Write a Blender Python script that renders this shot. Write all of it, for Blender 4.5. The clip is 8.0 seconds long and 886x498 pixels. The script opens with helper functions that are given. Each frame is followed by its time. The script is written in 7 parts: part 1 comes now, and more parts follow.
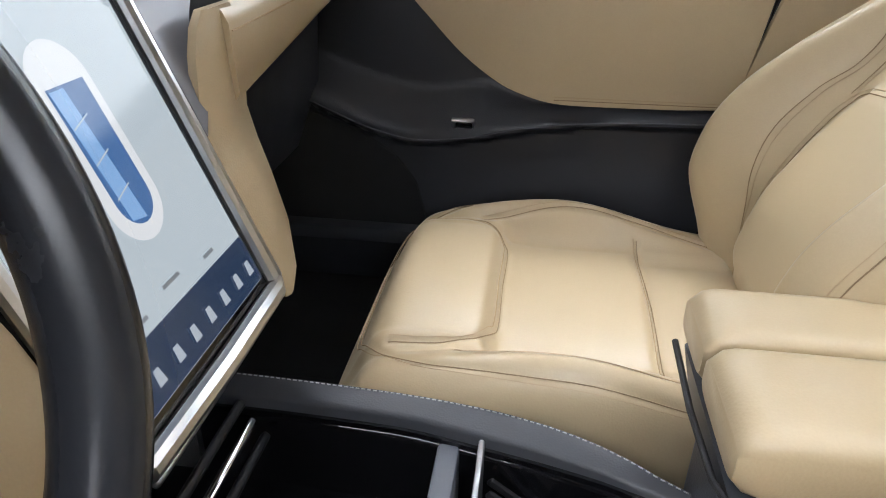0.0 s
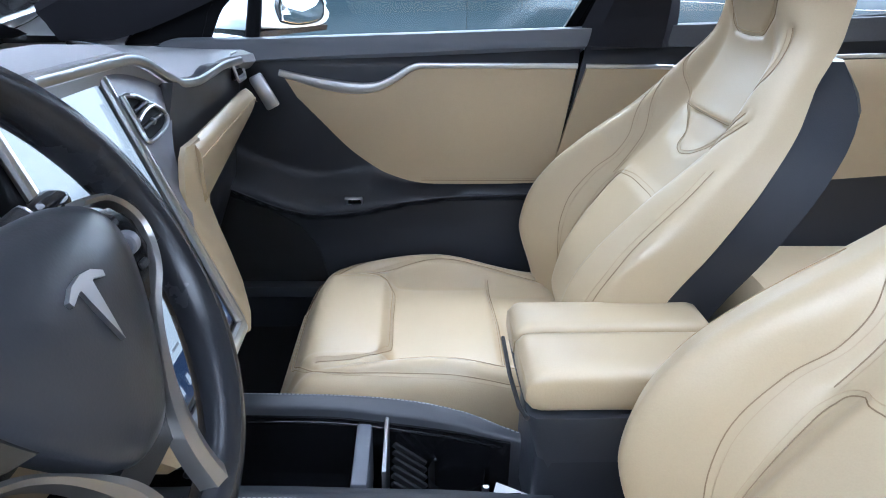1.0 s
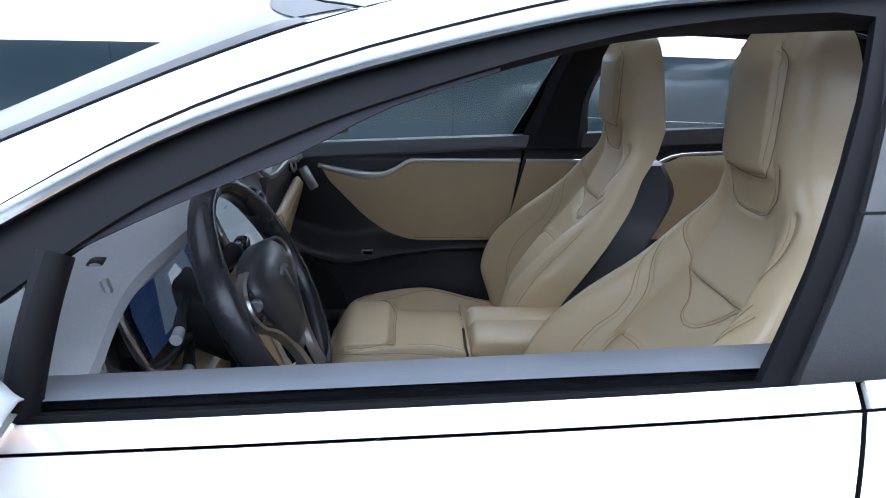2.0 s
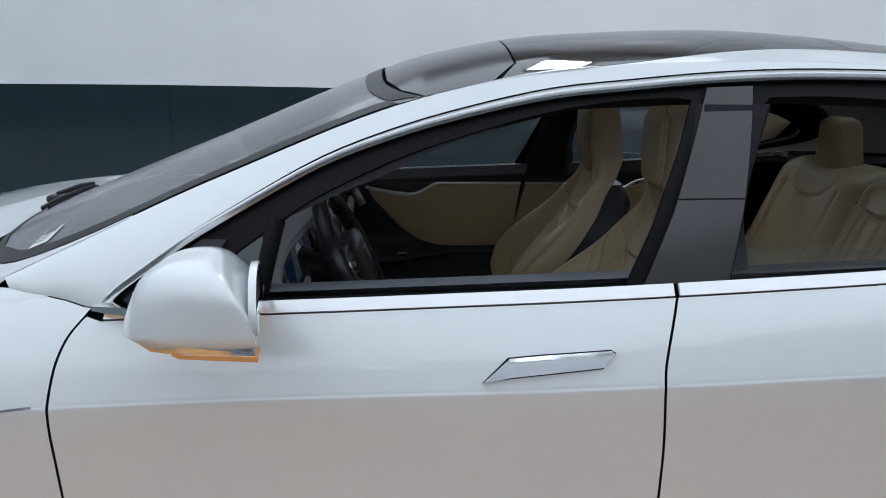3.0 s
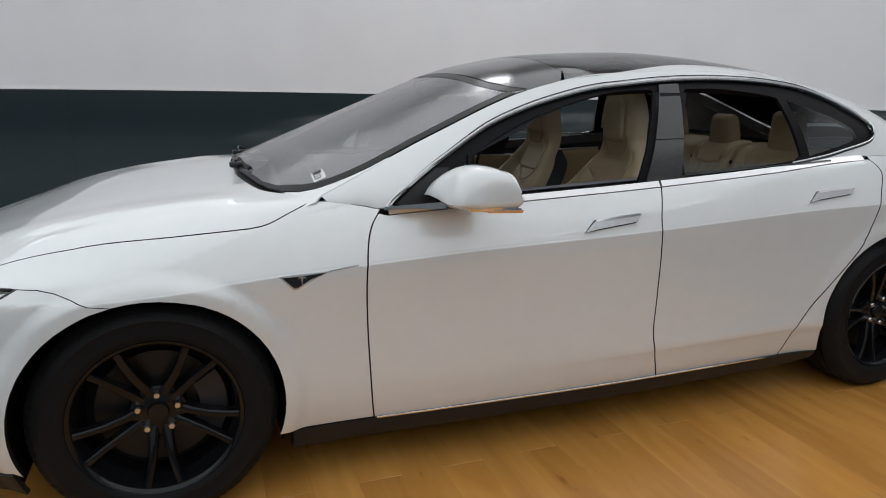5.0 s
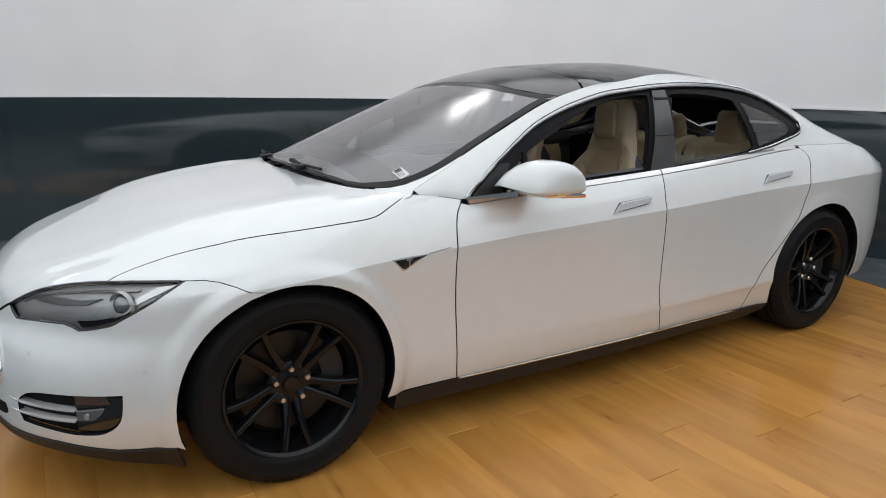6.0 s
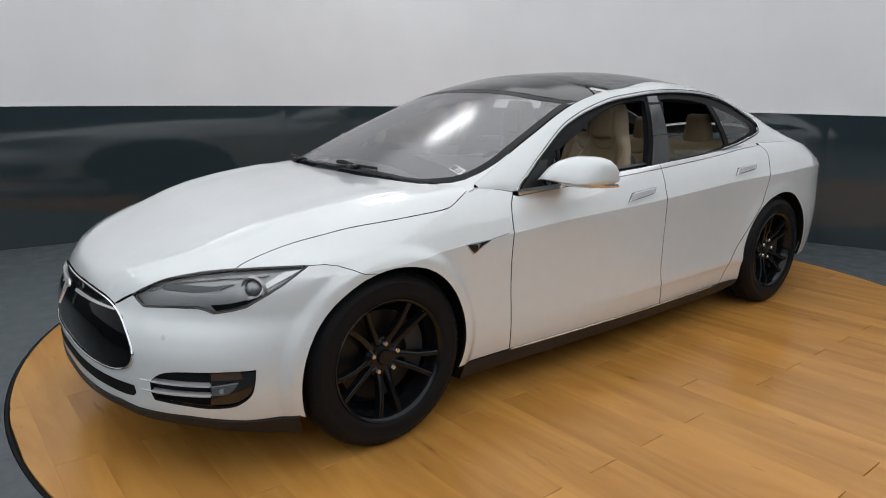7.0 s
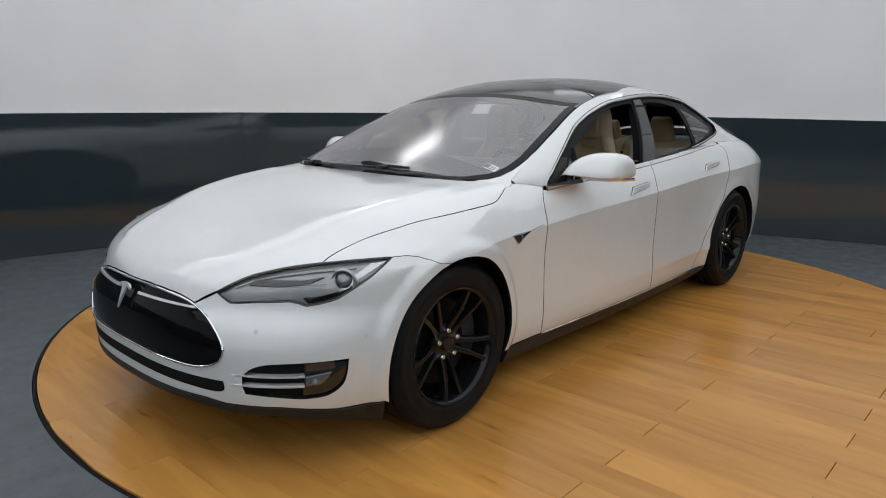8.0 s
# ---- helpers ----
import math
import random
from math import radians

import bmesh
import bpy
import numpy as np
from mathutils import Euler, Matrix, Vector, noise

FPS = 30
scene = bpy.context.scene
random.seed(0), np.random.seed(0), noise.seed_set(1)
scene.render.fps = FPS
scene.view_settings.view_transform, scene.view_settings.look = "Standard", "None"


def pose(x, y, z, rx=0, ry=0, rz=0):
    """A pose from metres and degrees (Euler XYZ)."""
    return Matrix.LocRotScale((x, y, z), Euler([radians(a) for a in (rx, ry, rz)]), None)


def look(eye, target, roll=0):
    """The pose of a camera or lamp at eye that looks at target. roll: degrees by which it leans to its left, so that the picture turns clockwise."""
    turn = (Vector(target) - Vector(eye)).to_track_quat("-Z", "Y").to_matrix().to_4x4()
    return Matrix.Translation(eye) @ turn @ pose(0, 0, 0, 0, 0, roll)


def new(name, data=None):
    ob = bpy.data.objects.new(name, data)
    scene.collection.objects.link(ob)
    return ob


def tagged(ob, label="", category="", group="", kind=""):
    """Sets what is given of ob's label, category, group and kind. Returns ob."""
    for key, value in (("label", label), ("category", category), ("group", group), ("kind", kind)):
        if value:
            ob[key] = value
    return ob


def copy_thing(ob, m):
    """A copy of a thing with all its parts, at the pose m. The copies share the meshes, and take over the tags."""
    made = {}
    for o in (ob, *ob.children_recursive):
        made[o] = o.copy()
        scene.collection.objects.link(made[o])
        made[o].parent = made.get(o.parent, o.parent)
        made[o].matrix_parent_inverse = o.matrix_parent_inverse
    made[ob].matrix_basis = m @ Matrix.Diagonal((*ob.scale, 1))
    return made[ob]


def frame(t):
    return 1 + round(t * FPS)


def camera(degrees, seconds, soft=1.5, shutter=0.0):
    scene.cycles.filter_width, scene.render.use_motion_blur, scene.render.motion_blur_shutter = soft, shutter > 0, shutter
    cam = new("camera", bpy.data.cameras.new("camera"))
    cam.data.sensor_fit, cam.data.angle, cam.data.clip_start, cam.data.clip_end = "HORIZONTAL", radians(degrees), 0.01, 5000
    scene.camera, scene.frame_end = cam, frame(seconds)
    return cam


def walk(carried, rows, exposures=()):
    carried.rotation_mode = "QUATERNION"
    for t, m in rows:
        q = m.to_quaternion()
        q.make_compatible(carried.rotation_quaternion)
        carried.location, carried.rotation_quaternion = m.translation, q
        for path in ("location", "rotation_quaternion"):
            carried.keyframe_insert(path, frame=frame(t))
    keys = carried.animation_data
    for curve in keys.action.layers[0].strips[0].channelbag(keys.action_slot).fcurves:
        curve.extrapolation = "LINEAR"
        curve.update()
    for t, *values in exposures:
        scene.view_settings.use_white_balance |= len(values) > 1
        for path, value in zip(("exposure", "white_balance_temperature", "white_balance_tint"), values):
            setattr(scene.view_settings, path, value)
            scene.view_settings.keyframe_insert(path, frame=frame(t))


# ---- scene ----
cam = camera(66.5, 8.0, soft=1.0)
PATH = [
    (0, (1.325, -0.404, 0.954), (1.077, 1.346, 0.018), 0.5),
    (0.5, (1.33, -0.535, 1.03), (1.328, 1.245, 0.118), 0.8),
    (1, (1.335, -0.724, 1.094), (1.419, 1.116, 0.315), 1.0),
    (1.5, (1.332, -0.996, 1.172), (1.446, 0.894, 0.527), 1.1),
    (1.7, (1.323, -1.139, 1.206), (1.449, 0.757, 0.583), 1.2),
    (2.8, (1.37, -1.875, 1.347), (1.363, 0.055, 0.823), 0.5),
    (3, (1.281, -1.982, 1.335), (1.343, -0.049, 0.826), 0.7),
    (3.5, (1.069, -2.26, 1.31), (1.279, -0.33, 0.832), 0.9),
    (4, (0.848, -2.568, 1.285), (1.153, -0.647, 0.817), 0.8),
    (4.5, (0.483, -2.74, 1.307), (0.996, -0.869, 0.822), 0.9),
    (5.8, (-0.459, -2.956, 1.319), (0.46, -1.244, 0.847), 0.4),
    (6, (-0.655, -2.922, 1.341), (0.346, -1.258, 0.862), 0.4),
    (6.5, (-1.037, -2.919, 1.34), (0.084, -1.332, 0.865), 0.2),
    (7, (-1.34, -2.878, 1.338), (-0.124, -1.357, 0.881), 0.2),
    (7.5, (-1.695, -2.772, 1.325), (-0.361, -1.346, 0.89), 0.2),
    (8, (-1.92, -2.592, 1.307), (-0.483, -1.27, 0.877), 0.1),
]
walk(cam, [(t, look(eye, target, roll)) for t, eye, target, roll in PATH],
     exposures=[(0.0, 3.15, 6250, 12), (0.5, 3.15, 5750, 12), (1.0, 3.3, 5200, 11), (1.5, 3.42, 5080, 11), (1.7, 3.35, 5080, 11), (2.05, 1.7, 5350, 10), (2.4, 0.6, 5450, 8), (2.8, 0.1, 5650, 8), (3.0, 0.05, 5780, 8), (3.5, -0.05, 6250, 10), (4.5, -0.2, 6400, 10), (6.0, 0.16, 6450, 10), (6.5, 0.12, 6450, 10), (7.0, 0.02, 6450, 10), (8.0, -0.05, 6450, 10)])

# ---- world and lights ----
world = bpy.data.worlds.new("world")
scene.world = world
world.use_nodes = True
world.node_tree.nodes["Background"].inputs[0].default_value = (0.8, 0.85, 0.9, 1)
world.node_tree.nodes["Background"].inputs[1].default_value = 0.02
LAMP_POWER = 1.0
CEILING = 3.3


# ---- materials ----
def material(name, color=(0.5, 0.5, 0.5), rough=0.5, metal=0.0, coat=0.0, coat_rough=0.03, grain=0.0, grain_scale=200.0,
             bump=0.0, bump_scale=300.0, emit=0.0, emit_color=None, spec=0.5, rough_var=0.0, sheen=0.0, leather=0.0):
    mat = bpy.data.materials.new(name)
    mat.use_nodes = True
    nt = mat.node_tree
    b = nt.nodes["Principled BSDF"]
    b.inputs["Base Color"].default_value = (*color, 1)
    b.inputs["Roughness"].default_value = rough
    b.inputs["Metallic"].default_value = metal
    b.inputs["Coat Weight"].default_value = coat
    b.inputs["Coat Roughness"].default_value = coat_rough
    b.inputs["Specular IOR Level"].default_value = spec
    if sheen:
        b.inputs["Sheen Weight"].default_value = sheen
    if emit:
        b.inputs["Emission Color"].default_value = (*(emit_color or color), 1)
        b.inputs["Emission Strength"].default_value = emit
    if grain or bump or rough_var or leather:
        tc = nt.nodes.new("ShaderNodeTexCoord")
    if grain:
        n1 = nt.nodes.new("ShaderNodeTexNoise")
        n1.inputs["Scale"].default_value = grain_scale
        n1.inputs["Detail"].default_value = 4
        n2 = nt.nodes.new("ShaderNodeTexNoise")
        n2.inputs["Scale"].default_value = grain_scale / 60
        n2.inputs["Detail"].default_value = 3
        for n in (n1, n2):
            nt.links.new(tc.outputs["Object"], n.inputs["Vector"])
        mx = nt.nodes.new("ShaderNodeMath")
        mx.operation = "ADD"
        nt.links.new(n1.outputs["Fac"], mx.inputs[0])
        nt.links.new(n2.outputs["Fac"], mx.inputs[1])
        mr = nt.nodes.new("ShaderNodeMapRange")
        mr.inputs[1].default_value, mr.inputs[2].default_value = 0.7, 1.3
        mr.inputs[3].default_value, mr.inputs[4].default_value = 1 - grain, 1 + grain
        nt.links.new(mx.outputs[0], mr.inputs[0])
        sc = nt.nodes.new("ShaderNodeVectorMath")
        sc.operation = "SCALE"
        sc.inputs[0].default_value = color
        nt.links.new(mr.outputs[0], sc.inputs["Scale"])
        nt.links.new(sc.outputs[0], b.inputs["Base Color"])
    if rough_var:
        n3 = nt.nodes.new("ShaderNodeTexNoise")
        n3.inputs["Scale"].default_value = 9
        n3.inputs["Detail"].default_value = 6
        nt.links.new(tc.outputs["Object"], n3.inputs["Vector"])
        m3 = nt.nodes.new("ShaderNodeMapRange")
        m3.inputs[1].default_value, m3.inputs[2].default_value = 0.3, 0.7
        m3.inputs[3].default_value, m3.inputs[4].default_value = max(0.02, rough - rough_var), rough + rough_var
        nt.links.new(n3.outputs["Fac"], m3.inputs[0])
        nt.links.new(m3.outputs[0], b.inputs["Roughness"])
    if bump or leather:
        bp = nt.nodes.new("ShaderNodeBump")
        bp.inputs["Distance"].default_value = 0.002
        if leather:
            vt = nt.nodes.new("ShaderNodeTexVoronoi")
            vt.inputs["Scale"].default_value = 420
            nz = nt.nodes.new("ShaderNodeTexNoise")
            nz.inputs["Scale"].default_value = 14
            nz.inputs["Detail"].default_value = 5
            ad = nt.nodes.new("ShaderNodeMath")
            ad.operation = "MULTIPLY_ADD"
            ad.inputs[1].default_value = 2.5
            nt.links.new(tc.outputs["Object"], vt.inputs["Vector"])
            nt.links.new(tc.outputs["Object"], nz.inputs["Vector"])
            nt.links.new(nz.outputs["Fac"], ad.inputs[0])
            nt.links.new(vt.outputs["Distance"], ad.inputs[2])
            nt.links.new(ad.outputs[0], bp.inputs["Height"])
            bp.inputs["Strength"].default_value = leather
        else:
            nb = nt.nodes.new("ShaderNodeTexNoise")
            nb.inputs["Scale"].default_value = bump_scale
            nb.inputs["Detail"].default_value = 3
            nt.links.new(tc.outputs["Object"], nb.inputs["Vector"])
            nt.links.new(nb.outputs["Fac"], bp.inputs["Height"])
            bp.inputs["Strength"].default_value = bump
        nt.links.new(bp.outputs["Normal"], b.inputs["Normal"])
    return mat


def pane_material(name, tint, ior=1.5, rough=0.0, haze=0.0):
    """Thin glass: clear or tinted, with its Fresnel gloss. haze: pale veil, reflected room light put into colour."""
    mat = bpy.data.materials.new(name)
    mat.use_nodes = True
    nt = mat.node_tree
    nt.nodes.remove(nt.nodes["Principled BSDF"])
    out = nt.nodes["Material Output"]
    tr = nt.nodes.new("ShaderNodeBsdfTransparent")
    tr.inputs[0].default_value = (*tint, 1)
    gl = nt.nodes.new("ShaderNodeBsdfGlossy")
    gl.inputs["Roughness"].default_value = rough
    fr = nt.nodes.new("ShaderNodeFresnel")
    fr.inputs["IOR"].default_value = ior
    mx = nt.nodes.new("ShaderNodeMixShader")
    nt.links.new(fr.outputs[0], mx.inputs[0])
    nt.links.new(tr.outputs[0], mx.inputs[1])
    nt.links.new(gl.outputs[0], mx.inputs[2])
    if haze:
        veil = nt.nodes.new("ShaderNodeBsdfDiffuse")
        veil.inputs[0].default_value = (0.62, 0.60, 0.64, 1)
        veil_mix = nt.nodes.new("ShaderNodeMixShader")
        veil_mix.inputs[0].default_value = haze
        nt.links.new(mx.outputs[0], veil_mix.inputs[1])
        nt.links.new(veil.outputs[0], veil_mix.inputs[2])
        mx = veil_mix
    nt.links.new(mx.outputs[0], out.inputs[0])
    return mat


def wood_material(name):
    """Honey-coloured plank: every plank takes its own tone, with grain and knots along it."""
    mat = bpy.data.materials.new(name)
    mat.use_nodes = True
    nt = mat.node_tree
    b = nt.nodes["Principled BSDF"]
    geo = nt.nodes.new("ShaderNodeNewGeometry")
    info = nt.nodes.new("ShaderNodeObjectInfo")
    off = nt.nodes.new("ShaderNodeVectorMath")
    off.operation = "MULTIPLY_ADD"
    cmb = nt.nodes.new("ShaderNodeCombineXYZ")
    nt.links.new(info.outputs["Random"], cmb.inputs[0])
    nt.links.new(info.outputs["Random"], cmb.inputs[1])
    off.inputs[1].default_value = (37, 91, 0)
    nt.links.new(cmb.outputs[0], off.inputs[0])
    nt.links.new(geo.outputs["Position"], off.inputs[2])
    mp = nt.nodes.new("ShaderNodeMapping")
    mp.inputs["Scale"].default_value = (3.6, 0.55, 1)
    nt.links.new(off.outputs[0], mp.inputs["Vector"])
    n1 = nt.nodes.new("ShaderNodeTexNoise")
    n1.inputs["Scale"].default_value, n1.inputs["Detail"].default_value, n1.inputs["Distortion"].default_value = 2.2, 7, 0.8
    nt.links.new(mp.outputs[0], n1.inputs["Vector"])
    ramp = nt.nodes.new("ShaderNodeValToRGB")
    e = ramp.color_ramp.elements
    e[0].position, e[0].color = 0.25, (0.43, 0.187, 0.038, 1)
    e[1].position, e[1].color = 0.75, (0.63, 0.312, 0.074, 1)
    nt.links.new(n1.outputs["Fac"], ramp.inputs[0])
    mp2 = nt.nodes.new("ShaderNodeMapping")
    mp2.inputs["Scale"].default_value = (34.0, 7.0, 1)
    nt.links.new(off.outputs[0], mp2.inputs["Vector"])
    n2 = nt.nodes.new("ShaderNodeTexNoise")
    n2.inputs["Scale"].default_value, n2.inputs["Detail"].default_value = 0.55, 3
    nt.links.new(mp2.outputs[0], n2.inputs["Vector"])
    knot = nt.nodes.new("ShaderNodeMapRange")
    knot.inputs[1].default_value, knot.inputs[2].default_value = 0.66, 0.76
    nt.links.new(n2.outputs["Fac"], knot.inputs[0])
    mk = nt.nodes.new("ShaderNodeMix")
    mk.data_type = "RGBA"
    mk.inputs["B"].default_value = (0.17, 0.075, 0.025, 1)
    kf = nt.nodes.new("ShaderNodeMath")
    kf.operation = "MULTIPLY"
    kf.inputs[1].default_value = 0.55
    nt.links.new(knot.outputs[0], kf.inputs[0])
    nt.links.new(kf.outputs[0], mk.inputs["Factor"])
    nt.links.new(ramp.outputs[0], mk.inputs["A"])
    hs = nt.nodes.new("ShaderNodeHueSaturation")
    mv = nt.nodes.new("ShaderNodeMapRange")
    mv.inputs[3].default_value, mv.inputs[4].default_value = 0.90, 1.08
    nt.links.new(info.outputs["Random"], mv.inputs[0])
    nt.links.new(mv.outputs[0], hs.inputs["Value"])
    nt.links.new(mk.outputs["Result"], hs.inputs["Color"])
    nt.links.new(hs.outputs[0], b.inputs["Base Color"])
    b.inputs["Roughness"].default_value = 0.24
    b.inputs["Specular IOR Level"].default_value = 0.5
    bp = nt.nodes.new("ShaderNodeBump")
    bp.inputs["Strength"].default_value, bp.inputs["Distance"].default_value = 0.15, 0.001
    nt.links.new(n1.outputs["Fac"], bp.inputs["Height"])
    nt.links.new(bp.outputs[0], b.inputs["Normal"])
    return mat


M_PAINT = material("white_paint", (0.735, 0.757, 0.762), 0.30, 0.12, 1.0, 0.02, grain=0.02, grain_scale=900)
# Near-black for black parts; in gaps, seams and recesses it puts shade into colour.
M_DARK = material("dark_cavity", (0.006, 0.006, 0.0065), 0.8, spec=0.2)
M_TRIM = material("black_plastic", (0.013, 0.013, 0.014), 0.45, bump=0.25, bump_scale=900, spec=0.35)
M_GLOSSBLACK = material("gloss_black", (0.008, 0.008, 0.009), 0.08, coat=0.5)
M_PILLAR = material("pillar_cover_black", (0.012, 0.012, 0.013), 0.24, spec=0.5, coat=0.4, coat_rough=0.22)
M_RUBBER = material("seal_rubber", (0.005, 0.005, 0.006), 0.5, spec=0.12)
M_TYRE = material("tyre_rubber", (0.0095, 0.0098, 0.0108), 0.50, bump=0.2, bump_scale=220, rough_var=0.12, spec=0.13)
M_RIM = material("black_wheel_paint", (0.0060, 0.0064, 0.0076), 0.10, spec=0.32)
M_CHROME = material("chrome", (0.82, 0.82, 0.83), 0.09, 1.0)
M_BRUSHED = material("brushed_steel", (0.45, 0.45, 0.46), 0.35, 1.0)
M_DISC = material("brake_disc_steel", (0.045, 0.044, 0.044), 0.45, 1.0)
M_CALIPER = material("caliper_grey", (0.022, 0.022, 0.024), 0.45)
M_NUT = material("steel_nut", (0.6, 0.6, 0.6), 0.25, 1.0)
M_WIND = pane_material("windscreen_glass", (0.60, 0.60, 0.62), 2.3, 0.17, 0.15)
M_CLEAR = pane_material("clear_glass", (0.80, 0.86, 0.86))
M_TINT = pane_material("tinted_glass", (0.30, 0.34, 0.35), 1.8)
M_LENS = pane_material("lamp_cover", (0.94, 0.95, 0.95), 1.35)
M_ROOFGLASS = material("roof_glass", (0.016, 0.017, 0.018), 0.14, spec=0.45)
M_ROOFPANE = pane_material("dark_roof_glass", (0.34, 0.35, 0.36), 1.75, 0.03)
M_FRIT = material("black_frit", (0.007, 0.007, 0.008), 0.3, spec=0.12)
M_AMBER = material("amber_lens", (0.75, 0.33, 0.10), 0.15, coat=1.0)
M_LAMPGREY = material("lamp_housing", (0.40, 0.40, 0.405), 0.28, 0.45)
M_LAMPRIB = material("lamp_rib", (0.42, 0.42, 0.43), 0.30, 0.6)
M_FOG = material("fog_reflector", (0.30, 0.30, 0.30), 0.15, 0.9)
M_SATIN = material("satin_chrome", (0.62, 0.62, 0.63), 0.22, 1.0)
M_SMOKED = material("smoked_lens", (0.07, 0.035, 0.02), 0.1, coat=0.6)
M_HANDLE = material("bright_handle", (0.80, 0.80, 0.81), 0.18, 0.55)
M_GRIP = material("handle_silver", (0.58, 0.58, 0.60), 0.26, 0.8)
M_PROJECTOR = material("projector_glass", (0.25, 0.26, 0.27), 0.04, 0.7)
M_LAMPSHELF = material("lamp_shelf", (0.09, 0.09, 0.095), 0.25, 0.2)
M_NOSE = material("nose_black", (0.004, 0.004, 0.0045), 0.06, spec=0.14)
M_SENSOR = material("sensor_paint", (0.62, 0.62, 0.61), 0.4)
M_MIRROR = material("mirror_glass", (0.85, 0.87, 0.88), 0.01, 1.0)
# Large cloudy grain: uneven lamp reflections on the wall put into its colour.
M_WALLWHITE = material("white_wall_panel", (0.82, 0.82, 0.835), 0.20, grain=0.05, grain_scale=1.3, rough_var=0.0)
M_WALLDARK = material("dark_wall_panel", (0.026, 0.039, 0.046), 0.055, grain=0.05, grain_scale=4, spec=0.85)
M_FLOOR = material("grey_floor_paint", (0.085, 0.100, 0.108), 0.45, grain=0.12, grain_scale=30, rough_var=0.12)
M_CEIL = material("ceiling_paint", (0.82, 0.82, 0.83), 0.7, grain=0.02, grain_scale=20)
M_WOOD = wood_material("plank_wood")
M_EDGE = material("turntable_edge", (0.004, 0.004, 0.004), 0.7, spec=0.2)

# ---- shape of the car: smooth functions of x (back from the front axle), y (half width) and z ----
def spl(*pairs):
    """A smooth curve through a few pairs."""
    xs, ys = [p[0] for p in pairs], [p[1] for p in pairs]
    sec = [(ys[i + 1] - ys[i]) / (xs[i + 1] - xs[i]) for i in range(len(xs) - 1)]
    m = [sec[0]] + [0.0 if a * b <= 0 else 2 * a * b / (a + b) for a, b in zip(sec, sec[1:])] + [sec[-1]]

    def f(x):
        if x <= xs[0]:
            return ys[0] + m[0] * (x - xs[0])
        if x >= xs[-1]:
            return ys[-1] + m[-1] * (x - xs[-1])
        i = 0
        while x > xs[i + 1]:
            i += 1
        h = xs[i + 1] - xs[i]
        s = (x - xs[i]) / h
        return (ys[i] * (1 + 2 * s) * (1 - s) ** 2 + ys[i + 1] * s * s * (3 - 2 * s)
                + h * m[i] * s * (1 - s) ** 2 - h * m[i + 1] * s * s * (1 - s))
    return f


NOSE = spl((0.10, -0.87), (0.20, -0.903), (0.30, -0.918), (0.42, -0.92), (0.53, -0.912), (0.60, -0.88), (0.67, -0.845), (0.72, -0.78), (0.775, -0.63), (0.84, -0.43), (0.88, -0.30), (0.91, -0.15), (0.935, 0.06), (0.953, 0.27), (0.975, 0.43), (1.01, 0.7))
SQUARE = spl((0.1, 0.74), (0.45, 0.74), (0.62, 0.88), (0.72, 0.88), (0.80, 0.68), (0.86, 0.48), (0.95, 0.44), (1.1, 0.44))
BEND = spl((0.15, -0.15), (0.45, -0.22), (0.62, -0.14), (0.70, -0.14), (0.76, -0.12), (0.80, 0.05), (0.86, 0.24), (0.91, 0.46), (0.94, 0.68), (0.97, 0.95), (1.02, 1.2))
TAIL = spl((0.15, 3.95), (0.35, 4.02), (0.60, 4.04), (0.85, 4.0), (0.92, 3.95), (0.98, 3.88), (1.03, 3.80), (1.06, 3.7), (1.12, 3.5))
BACK = spl((0.15, 3.15), (0.6, 3.2), (0.85, 3.2), (1.0, 3.0), (1.12, 2.7))
CREASE = spl((-0.3, 0.72), (0.5, 0.752), (1.0, 0.780), (1.7, 0.804), (2.45, 0.834), (3.5, 0.87))
WIDE = spl((-0.3, 0.925), (0.0, 0.925), (0.45, 0.892), (1.0, 0.905), (1.5, 0.912), (2.0, 0.902), (2.45, 0.890), (3.0, 0.912), (3.5, 0.898), (4.0, 0.86))
BELOW = spl((0.0, -0.001), (0.03, 0.000), (0.12, 0.007), (0.26, 0.012), (0.7, 0.012))
LOWER = spl((0.10, 0.070), (0.15, 0.050), (0.20, 0.031), (0.25, 0.015), (0.30, 0.006), (0.36, 0.001), (0.45, 0.0), (1.2, 0.0))
RIDGE = spl((0.29, 0.0), (0.31, 0.002), (0.334, 0.008), (0.340, 0.008), (0.38, 0.004), (0.45, 0.0), (1.2, 0.0))
ABOVE = spl((-0.01, -0.0035), (0.0, 0.0), (0.03, 0.0105), (0.08, 0.031), (0.15, 0.075), (0.22, 0.15), (0.30, 0.26), (0.4, 0.42))


def smoothstep(a, b, x):
    t = min(max((x - a) / (b - a), 0.0), 1.0)
    return t * t * (3 - 2 * t)


def bump(x, c, w):
    return math.exp(-((x - c) / w) ** 2)


def flare(x, z):
    """The lips that swell out round the wheel arches."""
    f = 0.0
    for cx, out in ((-0.01, 0.019), (2.96, 0.006)):
        t = min(max((math.hypot(x - cx, z - 0.35) - 0.398) / 0.052, 0.0), 1.0)
        f += out * (1 - t * t * (3 - 2 * t))
    return f


